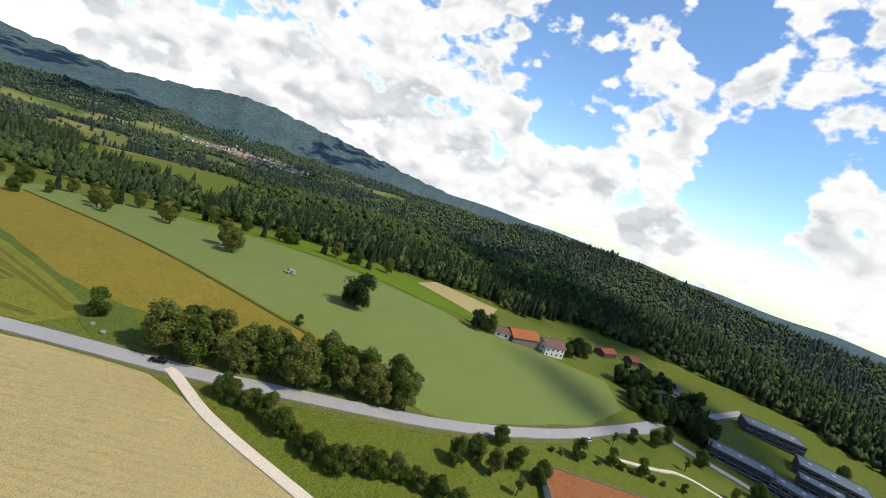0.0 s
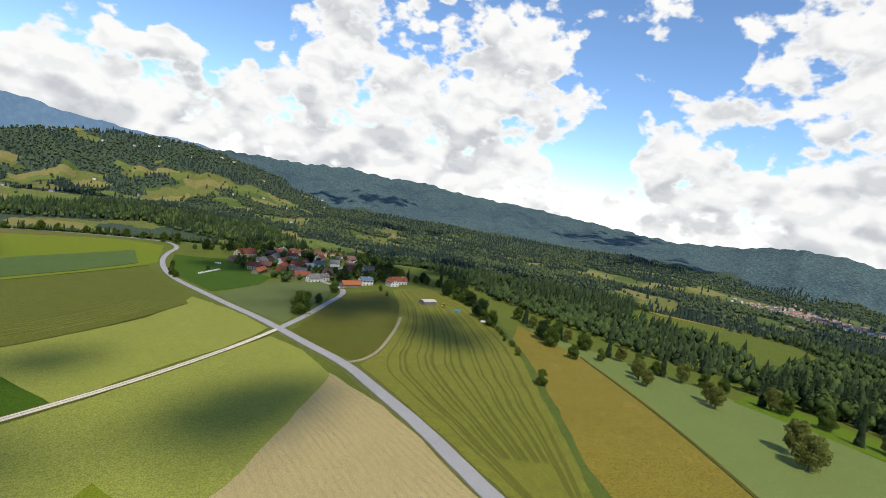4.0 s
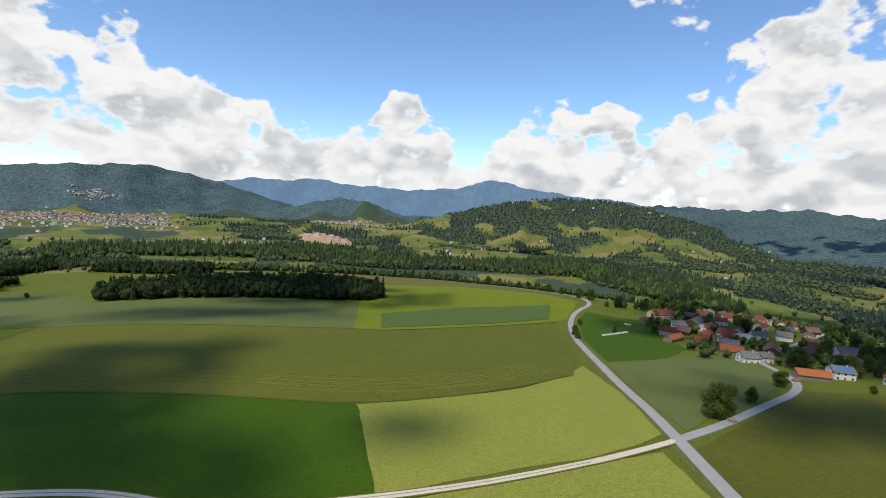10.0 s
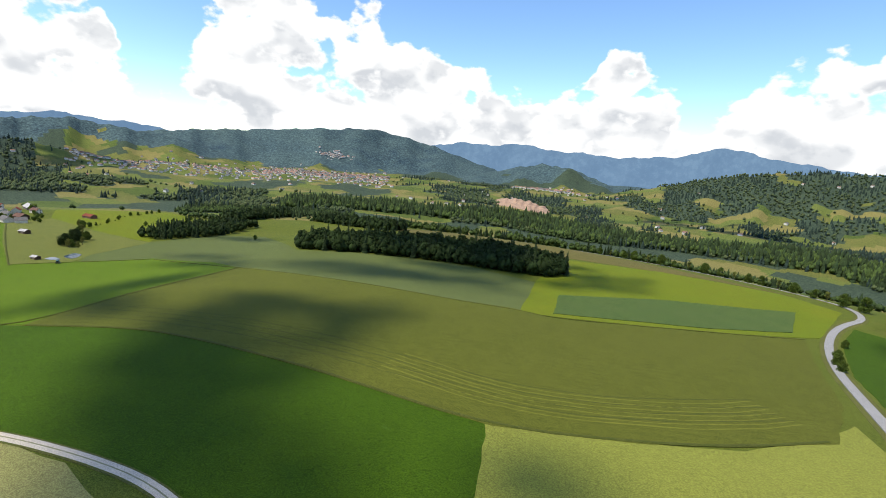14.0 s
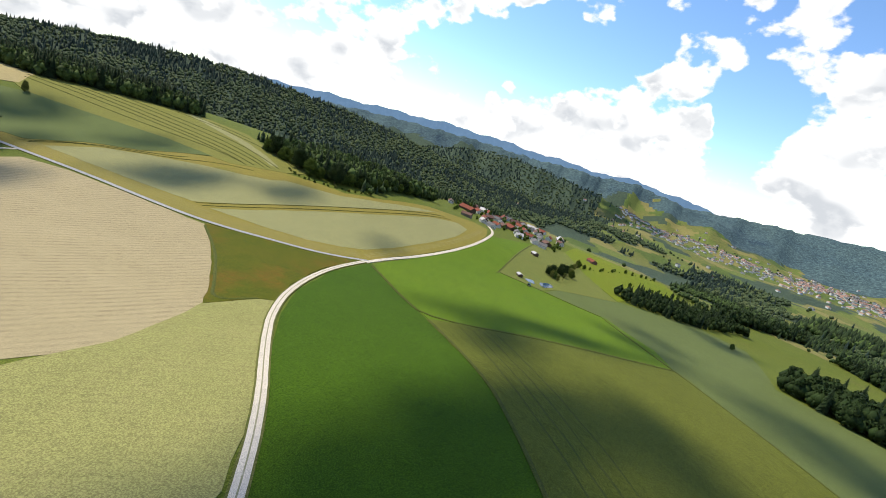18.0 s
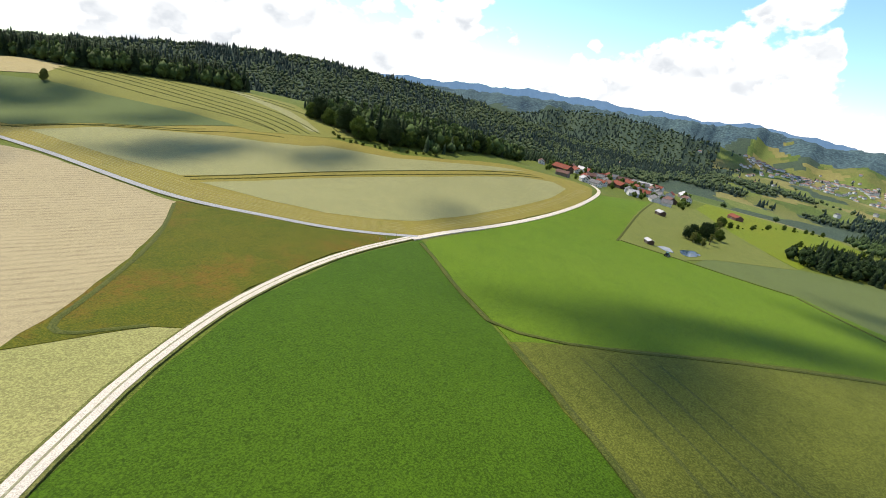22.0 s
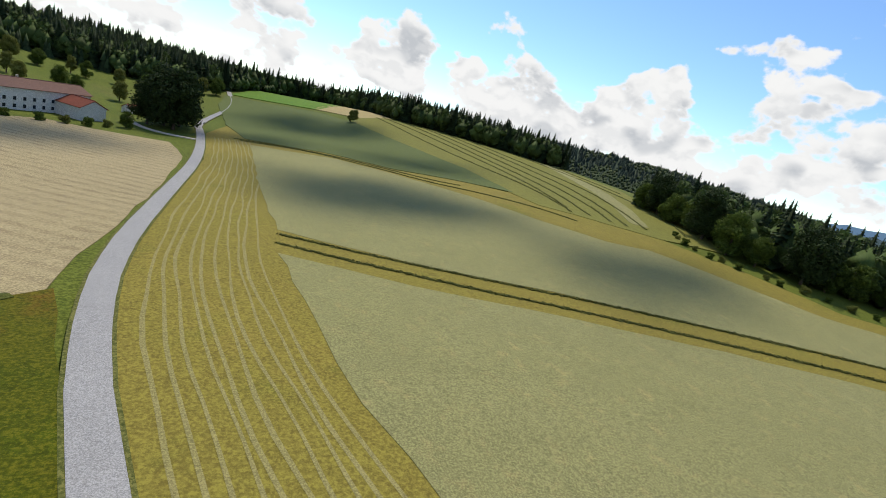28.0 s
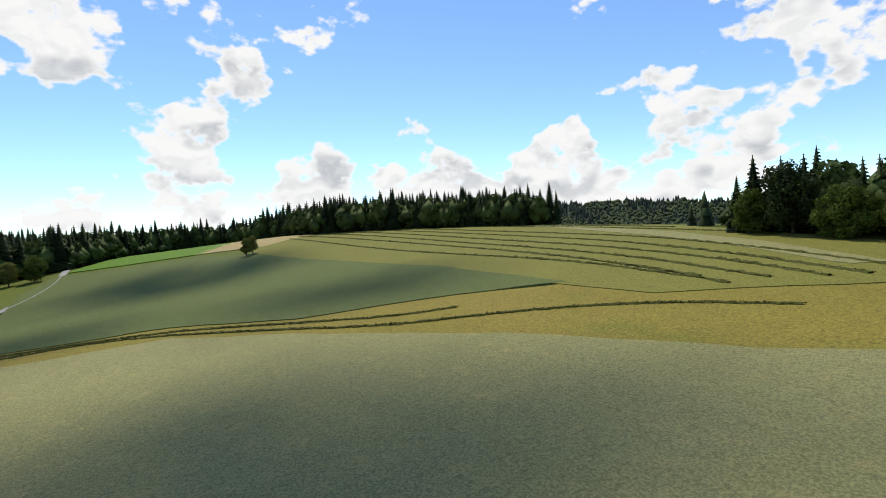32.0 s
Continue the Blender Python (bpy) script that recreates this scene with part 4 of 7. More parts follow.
def conifer_parts(rng, h, tiers=24, per=11):
    """Drooping boughs in whorls round a straight stem."""
    v, f = [], []
    for k in range(tiers):
        t = k / (tiers - 1)
        z, reach = h * (0.10 + 0.88 * t), h * 0.175 * (1 - t) ** 0.72 + 0.26
        for i in range(per if t < 0.7 else 6):
            a = 6.283 * (i + 0.5 * (k % 2)) / per + rng.uniform(-0.25, 0.25)
            L = reach * rng.uniform(0.75, 1.2)
            c, s = math.cos(a), math.sin(a)
            wd = L * 0.50
            b = len(v)
            v += [(0, 0, z + L * 0.22), (c * L * 0.55 - s * wd, s * L * 0.55 + c * wd, z - L * 0.10), (c * L, s * L, z - L * 0.38), (c * L * 0.55 + s * wd, s * L * 0.55 - c * wd, z - L * 0.10)]
            f += [(b, b + 1, b + 2), (b, b + 2, b + 3)]
    for z0, z1, rr in ((0.05, 0.66, 0.125), (0.36, 1.0, 0.085)):
        b = len(v)
        for i in range(7):
            a = 6.283 * i / 7
            q = rr * h * rng.uniform(0.85, 1.15)
            v.append((math.cos(a) * q, math.sin(a) * q, h * z0))
        v.append((0, 0, h * z1))
        f += [(b + i, b + (i + 1) % 7, b + 7) for i in range(7)]
    b = len(v)
    v += [(0.05 * h * 0.3, 0, h * 0.9), (-0.05 * h * 0.15, 0.03 * h * 0.4, h * 0.9), (-0.02, -0.03 * h * 0.4, h * 0.9), (0, 0, h * 0.99)]
    f += [(b, b + 1, b + 3), (b + 1, b + 2, b + 3), (b + 2, b, b + 3)]
    return v, f


RNG = np.random.default_rng(7)
TREE_KINDS = {}


def tree_kind(key, h, width, lumps, leaves, leaf, material, squash=0.9, low=0.06, limbs=6):
    cs, rs = crown_blobs(RNG, h, width, lumps, low)
    v, f = leaf_quads(RNG, cs, rs, leaves, leaf, squash)
    tv, tf = trunk_mesh(RNG, h, h * 0.022, limbs)
    TREE_KINDS[key] = (mesh_of("crown", v, f, material), mesh_of("trunk", tv, tf, M_BARK))


tree_kind("oak", 14, 11, 40, 5600, 0.34, M_LEAF)
tree_kind("oak2", 14, 10, 36, 5200, 0.34, M_LEAF)
tree_kind("light", 14, 10, 36, 5000, 0.33, M_LEAF2)
tree_kind("light2", 14, 8, 32, 4600, 0.32, M_LEAF2)
tree_kind("dark", 18, 15, 48, 7000, 0.42, M_LEAFD, low=0.08)
tree_kind("birch", 13, 5, 24, 2600, 0.28, M_LEAF2, low=0.12)
tree_kind("bush", 4, 5, 16, 1500, 0.24, M_LEAF, low=0.0, limbs=3)
tree_kind("bush2", 4, 4.5, 14, 1400, 0.24, M_LEAF2, low=0.0, limbs=3)
for key, hh in (("spruce", 22.0), ("spruce2", 20.0), ("spruce3", 24.0)):
    cv, cf = conifer_parts(RNG, hh)
    TREE_KINDS[key] = (mesh_of("crown", cv, cf, M_NEEDLE), mesh_of("trunk", *trunk_mesh(RNG, hh, 0.28, 0), M_BARK))


def tree(key, x, y, size=1.0, label="leafy green tree at the field's edge", category="tree", group="", name="tree", sink=0.0):
    """One tree: an empty at its foot that carries trunk and crown."""
    crown, trunk = TREE_KINDS[key]
    if name == "tree" and key in ("spruce", "spruce2", "spruce3", "birch"):
        name = "spruce" if key[0] == "s" else "birch"
    root = empty(name, x, y, None, random.uniform(0, 360), label, category, group)
    root.location.z += -0.1 - sink
    s = size * random.uniform(0.94, 1.06)
    root.scale = (s * random.uniform(0.94, 1.06), s, s)
    for n, me in (("trunk", trunk), ("crown", crown)):
        ob = new(n, me)
        ob.parent = root
    return root


def row_of(keys, line, gap, size, jitter=1.5, **kw):
    for i, (x, y) in enumerate(resample(line, gap)):
        tree(keys[i % len(keys)], x + random.uniform(-jitter, jitter), y + random.uniform(-jitter, jitter), size * random.uniform(0.75, 1.2), **kw)


# templates for joined woods
def low_broadleaf(rng, h, w, quads):
    cs, rs = crown_blobs(rng, h, w, 9, 0.05)
    return leaf_quads(rng, cs, rs, quads, h * 0.062, 0.9, 0.7)


def tri_faces(f):
    f = np.asarray(f)
    return f if f.shape[1] == 3 else np.concatenate([f[:, :3], f[:, [0, 2, 3]]])


TPL_CON = []
for hh in (20, 23, 18):
    a, b = conifer_parts(RNG, hh, 18, 8)
    TPL_CON.append((np.array(a), np.array(b)))


def far_cone(h):
    """A far spruce: three ragged skirts."""
    v, f = [], []
    for z0, z1, r in ((0.03, 0.62, 0.24), (0.30, 0.84, 0.19), (0.55, 1.0, 0.125)):
        b = len(v)
        for i in range(6):
            a = 6.283 * i / 6 + z0 * 5
            rr = r * h * RNG.uniform(0.75, 1.2)
            v.append((math.cos(a) * rr, math.sin(a) * rr, h * (z0 - RNG.uniform(0, 0.05))))
        v.append((0, 0, h * z1))
        f += [(b + i, b + (i + 1) % 6, b + 6) for i in range(6)]
    return np.array(v), np.array(f)


def far_round(h, w):
    v, f = [], []
    for k in range(5):
        a = 6.283 * k / 5
        c = np.array((math.cos(a) * w * 0.22, math.sin(a) * w * 0.22, h * (0.35 + 0.3 * RNG.random())))
        b = len(v)
        s = w * 0.33 * RNG.uniform(0.8, 1.2)
        o = [(1, 0, 0), (0, 1, 0), (-1, 0, 0), (0, -1, 0), (0, 0, 1.3), (0, 0, -1.2)]
        v += [tuple(c + s * np.array(q) * RNG.uniform(0.8, 1.25)) for q in o]
        f += [(b + i, b + (i + 1) % 4, b + 4) for i in range(4)] + [(b + (i + 1) % 4, b + i, b + 5) for i in range(4)]
    return np.array(v), np.array(f)


def full_broadleaf(h, w):
    """A wood's broadleaf tree: leaf clumps over a closed inner crown."""
    v, f = low_broadleaf(RNG, h, w, 330)
    cv, cf = far_round(h * 0.97, w * 0.92)
    return np.concatenate([v, cv]), np.concatenate([tri_faces(f), cf + len(v)])


TPL_BRD = [full_broadleaf(15, 10 + 0.5 * i) for i in range(4)]
TPL_FCON = [far_cone(h) for h in (21, 24, 18)]
TPL_FRND = [far_round(15, 12), far_round(13, 10), far_round(16, 11)]


def wood(name, label, material, templates, pts, size=1.0, category="wood"):
    """Many trees joined into one mesh, each on the ground."""
    pts = np.asarray(pts, float)
    rng = np.random.default_rng(len(pts))
    z = height(pts[:, 0], pts[:, 1]) - 0.3
    which = rng.integers(0, len(templates), len(pts))
    V, F, base = [], [], 0
    for k, (tv, tf) in enumerate(templates):
        m = which == k
        n = int(m.sum())
        if not n:
            continue
        even = templates is TPL_CON
        a, s = rng.random(n) * 6.283, size * rng.uniform(0.86 if even else 0.72, 1.06 if even else 1.2, n)
        c, sn = np.cos(a), np.sin(a)
        sx = s * rng.uniform(0.9, 1.15, n)
        x = (tv[None, :, 0] * c[:, None] - tv[None, :, 1] * sn[:, None]) * sx[:, None] + pts[m, 0][:, None]
        y = (tv[None, :, 0] * sn[:, None] + tv[None, :, 1] * c[:, None]) * sx[:, None] + pts[m, 1][:, None]
        zz = tv[None, :, 2] * s[:, None] + z[m][:, None]
        V.append(np.stack([x, y, zz], -1).reshape(-1, 3))
        F.append((tf[None] + (np.arange(n) * len(tv))[:, None, None] + base).reshape(-1, 3))
        base += n * len(tv)
    V, F = np.concatenate(V), np.concatenate(F)
    me = bpy.data.meshes.new(name)
    me.vertices.add(len(V))
    me.vertices.foreach_set("co", V.ravel())
    me.loops.add(F.size)
    me.loops.foreach_set("vertex_index", F.ravel().astype(np.int32))
    me.polygons.add(len(F))
    me.polygons.foreach_set("loop_start", np.arange(0, F.size, 3, dtype=np.int32))
    me.polygons.foreach_set("loop_total", np.full(len(F), 3, np.int32))
    me.materials.append(material)
    me.update(calc_edges=True)
    me.validate()
    return tagged(new(name, me), label, category, kind="stuff")


def fill(poly, gap, seed=1, jitter=0.45):
    """Places in a polygon on a jittered grid."""
    rng = np.random.default_rng(seed)
    xs, ys = [p[0] for p in poly], [p[1] for p in poly]
    gx, gy = np.meshgrid(np.arange(min(xs), max(xs), gap), np.arange(min(ys), max(ys), gap))
    gx = gx.ravel() + rng.uniform(-jitter, jitter, gx.size) * gap
    gy = gy.ravel() + rng.uniform(-jitter, jitter, gy.size) * gap
    ok = inside(poly, gx, gy)
    return np.column_stack([gx[ok], gy[ok]])


# ---- woods ----
COPSE = [(-485, 322), (-440, 345), (-400, 378), (-335, 430), (-268, 468), (-262, 500), (-300, 545), (-380, 520), (-470, 430), (-512, 360)]
WOOD_W = [(-650, 232), (-668, 300), (-720, 350), (-770, 400), (-830, 380), (-760, 280), (-690, 215)]
WOOD_E = [(-558, -198), (-553, -165), (-541, -135), (-541, -110), (-556, -88), (-588, -76), (-640, -68), (-700, -62), (-770, -52), (-800, -75), (-740, -118), (-650, -160), (-598, -190)]
WOOD_S = [(-602, -325), (-562, -374), (-518, -414), (-482, -442), (-474, -505), (-440, -592), (-372, -562), (-345, -475), (-310, -435), (-215, -430), (-150, -520), (-250, -850), (-480, -900), (-760, -640), (-650, -430)]
CREST = [(-592, -334), (-562, -374), (-518, -414), (-482, -442), (-474, -505), (-440, -592), (-372, -562), (-345, -475), (-310, -435), (-215, -430), (-205, -468), (-320, -500), (-360, -600), (-450, -640), (-520, -520), (-590, -430), (-630, -400)]
BELT_N = [(-1130, 600), (-1100, 800), (-980, 940), (-770, 1020), (-600, 1070), (-430, 1230), (-155, 1320), (90, 1100), (200, 1100), (120, 1420), (-300, 1480), (-600, 1330), (-900, 1200), (-1200, 1000), (-1300, 700)]
HEDGE_N = [(-860, 670), (-742, 684), (-608, 716), (-480, 775), (-359, 850), (-300, 940), (-325, 960), (-372, 880), (-495, 802), (-618, 742), (-745, 710), (-865, 696)]
STRIP_W = [(-860, 540), (-740, 552), (-634, 562), (-630, 600), (-740, 606), (-850, 600)]
STRIP_V = [(-845, 400), (-900, 470), (-972, 560), (-1015, 548), (-950, 450), (-890, 385)]


def mixed(name, label, poly, gap, share, seed, size=1.0, tpl_b=TPL_BRD, tpl_c=TPL_CON, mat_b=None):
    p = fill(poly, gap, seed)
    rng = np.random.default_rng(seed + 50)
    con = rng.random(len(p)) < share
    if con.any():
        wood(name, label + ", the spruces", M_NEEDLE, tpl_c, p[con], size)
    if (~con).any():
        wood(name, label + ", the broadleaf trees", mat_b or M_LEAF, tpl_b, p[~con], size)


mixed("copse", "dark copse in the middle of the fields", COPSE, 6.5, 0.08, 11, 1.1, mat_b=M_LEAFD)
mixed("wood_west", "dark block of wood beside the oat field", WOOD_W, 8.5, 0.5, 12, 0.9, mat_b=M_LEAFD)
mixed("wood_hill", "mixed wood on the hill's edge", WOOD_E, 6.5, 0.24, 13, 1.2, mat_b=M_LEAFF)
mixed("wood_crest", "tall spruce wood behind the hilltop meadow", WOOD_S, 9.0, 0.7, 14, 1.22, mat_b=M_LEAFF)
mixed("wood_crest", "tall dark wood edge behind the hilltop meadow", CREST, 5.4, 0.4, 17, 1.22, mat_b=M_LEAFF)
mixed("wood_belt", "dark forest belt behind the avenue", BELT_N, 9.5, 0.55, 18, 1.25, TPL_FRND, TPL_FCON, M_LEAFF)
mixed("wood_hedge", "dark row of trees along the fallow meadow", HEDGE_N, 10.0, 0.3, 19, 1.0, mat_b=M_LEAFF)
mixed("wood_strip", "narrow dark wood behind the copse", STRIP_W, 7.5, 0.3, 20, 1.15, mat_b=M_LEAFD)
mixed("wood_strip", "narrow dark wood on the valley's rim", STRIP_V, 7.5, 0.35, 22, 1.15, mat_b=M_LEAFD)
near_e = [(262, 110), (272, 30), (268, -50), (300, -90), (290, -140), (340, -190), (330, -280), (280, -360), (190, -420), (260, -480), (420, -330), (430, -150), (380, 60), (330, 130)]
mixed("wood_slope", "spruce forest below the pale green field", near_e, 7.5, 0.7, 15, 0.8, mat_b=M_LEAFF)


def wild():
    """Scattered far forest on all the land that no field, village or road takes."""
    rng = np.random.default_rng(3)
    spots = []
    for r0, r1, gap in ((380, 1150, 7.8), (1150, 1900, 12.0), (1900, 2750, 19.0)):
        g = np.arange(-r1 - 150, r1 + 150, gap)
        gx, gy = np.meshgrid(g - 100, g + 60)
        gx = gx.ravel() + rng.uniform(-0.5, 0.5, gx.size) * gap
        gy = gy.ravel() + rng.uniform(-0.5, 0.5, gy.size) * gap
        r = np.hypot(gx + 100, gy - 60)
        lone = rng.random(gx.size) < np.where(r > 850, 0.02 * (gap / 8), 0.0)
        east = np.arctan2(-(gx + 100), gy - 60) < -0.17
        ok = (r > r0) & (r < np.where(east, np.minimum(r1, 2620), r1)) & (wooded(gx, gy) | lone)
        gx, gy = gx[ok], gy[ok]
        ok = np.ones(len(gx), bool)
        for p in TAKEN + CLEAR:
            xs, ys = [q[0] for q in p], [q[1] for q in p]
            box = (gx > min(xs)) & (gx < max(xs)) & (gy > min(ys)) & (gy < max(ys)) & ok
            if box.any():
                i = np.where(box)[0]
                ok[i[inside(p, gx[i], gy[i])]] = False
        spots.append((np.column_stack([gx[ok], gy[ok]]), gap))
    for (p, gap), tag in zip(spots, ("near", "middle", "far")):
        con = waves(p[:, 0], p[:, 1], 140.0) + rng.normal(scale=0.7, size=len(p)) > 0.25
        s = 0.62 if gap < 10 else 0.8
        # beyond the near ring the foliage colours carry painted haze
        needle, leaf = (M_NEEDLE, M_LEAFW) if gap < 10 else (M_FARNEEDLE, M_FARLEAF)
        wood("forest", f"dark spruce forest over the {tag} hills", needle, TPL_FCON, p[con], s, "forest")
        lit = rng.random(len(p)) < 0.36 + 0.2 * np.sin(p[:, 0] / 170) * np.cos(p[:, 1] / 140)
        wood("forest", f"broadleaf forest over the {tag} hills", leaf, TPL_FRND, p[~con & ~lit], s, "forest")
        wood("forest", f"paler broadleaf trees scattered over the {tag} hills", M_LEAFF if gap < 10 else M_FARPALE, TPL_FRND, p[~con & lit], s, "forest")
    print("wild", [len(p) for p, _ in spots])


# open land kept clear of forest: the near farmland, the villages and the valley meadows
CLEAR = [[(-60, 780), (-700, 800), (-900, 330), (-1000, 170), (-1100, 60), (-900, -80), (-560, -60), (-610, -340), (-520, -500), (-430, -610), (-340, -500), (-300, -430), (-200, -420), (0, -420), (180, -420), (300, -340), (350, -200), (300, -100), (275, 100), (240, 330), (260, 700), (100, 800)],
         [(-860, 640), (-1080, 780), (-760, 1010), (-590, 1060), (-420, 1220), (-150, 1310), (80, 1090), (120, 800), (-200, 820), (-420, 780)],
         [(-1100, 60), (-1500, 100), (-1400, 500), (-1000, 330)],
         [(-1500, 700), (-2300, 300), (-2500, 900), (-1700, 1500), (-1300, 1200)],
         [(-600, -225), (-590, -330), (-640, -402), (-720, -500), (-850, -650), (-1000, -760), (-1250, -560), (-900, -230)],
         [(-1000, 1280), (-1250, 1560), (-1120, 1700), (-860, 1380)],
         [(440, 300), (560, 220), (700, 250), (790, 400), (720, 570), (540, 590)]]
wild()
# ---- windrows: raised rows of cut grass ----
def windrow(line, width=1.3, tall=0.45, rise=0.4, group="windrows on the meadow", tufts=0, material=None):
    pts = np.array(curve(line, 0.8 if width < 1.1 else 1.2))
    d = np.gradient(pts, axis=0)
    d /= np.linalg.norm(d, axis=1)[:, None] + 1e-9
    nrm = np.stack([-d[:, 1], d[:, 0]], 1)
    rng = np.random.default_rng(len(pts))
    n = len(pts)
    rows = []
    sway = rng.normal(scale=0.16, size=n)
    for s, dz in ((-0.5, -0.25), (-0.28, 0.7), (0.05, 1.0), (0.3, 0.65), (0.5, -0.25)):
        q = pts + nrm * (s * width * (1 + rng.normal(scale=0.30, size=n)) + sway)[:, None]
        rows.append(np.column_stack([q, height(q[:, 0], q[:, 1]) + rise + tall * dz * (1 + rng.normal(scale=0.45, size=n))]))
    V = np.stack(rows, 1).reshape(-1, 3)
    F = [((i + 1) * 5 + k, (i + 1) * 5 + k + 1, i * 5 + k + 1, i * 5 + k) for i in range(n - 1) for k in range(4)]
    if tufts:
        k = n * tufts
        q = np.repeat(pts, tufts, 0) + np.repeat(nrm, tufts, 0) * rng.normal(scale=0.30 * width, size=k)[:, None] + rng.uniform(-0.4, 0.4, (k, 2))
        q = np.column_stack([q, height(q[:, 0], q[:, 1]) + rise + tall * rng.uniform(0.2, 1.1, k)])
        t = rng.normal(size=(k, 3)) * np.array([1, 1, 0.35])
        t /= np.linalg.norm(t, axis=1)[:, None]
        u = np.cross(t, rng.normal(size=(k, 3)))
        u /= np.linalg.norm(u, axis=1)[:, None]
        s4 = rng.uniform(0.12, 0.34, k)[:, None]
        quads = np.stack([q + t * s4, q + u * s4 * 0.45, q - t * s4, q - u * s4 * 0.45], 1).reshape(-1, 3)
        b0 = len(V)
        V = np.concatenate([V, quads])
        F += (np.arange(4 * k).reshape(k, 4) + b0).tolist()
    return tagged(link_mesh("windrow", V, F, material or M_SWATH), "long raised row of cut green hay", "windrow", group)


# ---- buildings ----
M_WALLW = plain("render_white", (0.78, 0.77, 0.73), 0.85, vary=0.08, scale=0.4)
M_WALLC = plain("render_cream", (0.62, 0.54, 0.40), 0.85, vary=0.1, scale=0.4)
M_WOODW = plain("boards_dark", (0.115, 0.075, 0.048), 0.8, vary=0.3, scale=1.5)
M_WOODL = plain("boards_grey", (0.26, 0.22, 0.18), 0.8, vary=0.3, scale=1.5)
M_TILE = mat("tiles_red", (0.252, 0.076, 0.045), (0.196, 0.059, 0.038), 0.8, 0.3, 2.5, 0.4, tone=1.0)
M_TILEO = mat("tiles_orange", (0.360, 0.126, 0.054), (0.302, 0.101, 0.043), 0.8, 0.3, 2.5, 0.4, tone=1.0)
M_TILEB = mat("tiles_brown", (0.19, 0.105, 0.080), (0.15, 0.085, 0.07), 0.8, 0.3, 2.5, 0.4, tone=1.0)
M_SLATE = mat("roof_grey", (0.135, 0.128, 0.125), (0.17, 0.160, 0.155), 0.7, 0.3, 2.5, 0.3, tone=1.0)
M_SHEET = mat("roof_sheet_pale", (0.50, 0.47, 0.46), (0.42, 0.39, 0.38), 0.55, 0.3, 2.5, 0.1, spec=0.4, tone=1.0)
M_GLASS = plain("window_glass", (0.03, 0.035, 0.045), 0.08, vary=0.1)
M_FRAME = plain("frame_white", (0.75, 0.75, 0.73), 0.5, vary=0.05)
M_DOOR = plain("door_brown", (0.16, 0.09, 0.05), 0.6)
M_SOLAR = plain("solar_panel", (0.10, 0.22, 0.48), 0.12, vary=0.15)
M_BLACK = mat("cladding_black", (0.045, 0.046, 0.050), (0.06, 0.06, 0.065), 0.7, 0.5, 3.0, 0.2, tone=1.0)
M_FLAT = mat("roof_flat_grey", (0.120, 0.135, 0.145), (0.095, 0.110, 0.118), 0.45, 0.08, 0.8, 0.1, spec=0.4, patch=((0.20, 0.23, 0.25), 0.06, 0.58), tone=1.0)
M_SEDUM = mat("roof_sedum", (0.26, 0.075, 0.035), (0.30, 0.14, 0.05), 0.9, 0.12, 1.5, 0.5, patch=((0.20, 0.19, 0.05), 0.25, 0.56), tone=1.0)
M_STONE = mat("stone_grey", (0.32, 0.29, 0.27), (0.24, 0.21, 0.20), 0.9, 0.6, 4.0, 0.5, tone=1.0)


def box_bm(bm, x0, x1, y0, y1, z0, z1):
    vs = [bm.verts.new(p) for p in ((x0, y0, z0), (x1, y0, z0), (x1, y1, z0), (x0, y1, z0), (x0, y0, z1), (x1, y0, z1), (x1, y1, z1), (x0, y1, z1))]
    for f in ((0, 3, 2, 1), (4, 5, 6, 7), (0, 1, 5, 4), (1, 2, 6, 5), (2, 3, 7, 6), (3, 0, 4, 7)):
        bm.faces.new([vs[i] for i in f])


def boxed(*dims):
    bm = bmesh.new()
    box_bm(bm, *dims)
    return bm


def gable_bm(w, d, h, rise):
    """Walls with two gables, ridge along x, standing half a metre in the ground."""
    bm = bmesh.new()
    x, y = w / 2, d / 2
    lo = [bm.verts.new(p) for p in ((-x, -y, -1.5), (x, -y, -1.5), (x, y, -1.5), (-x, y, -1.5))]
    hi = [bm.verts.new(p) for p in ((-x, -y, h), (x, -y, h), (x, y, h), (-x, y, h))]
    r0, r1 = bm.verts.new((-x, 0, h + rise)), bm.verts.new((x, 0, h + rise))
    bm.faces.new(lo[::-1])
    bm.faces.new((lo[0], lo[1], hi[1], hi[0]))
    bm.faces.new((lo[2], lo[3], hi[3], hi[2]))
    bm.faces.new((lo[1], lo[2], hi[2], r1, hi[1]))
    bm.faces.new((lo[3], lo[0], hi[0], r0, hi[3]))
    bm.faces.new((hi[0], hi[1], r1, r0))
    bm.faces.new((hi[2], hi[3], r0, r1))
    return bm


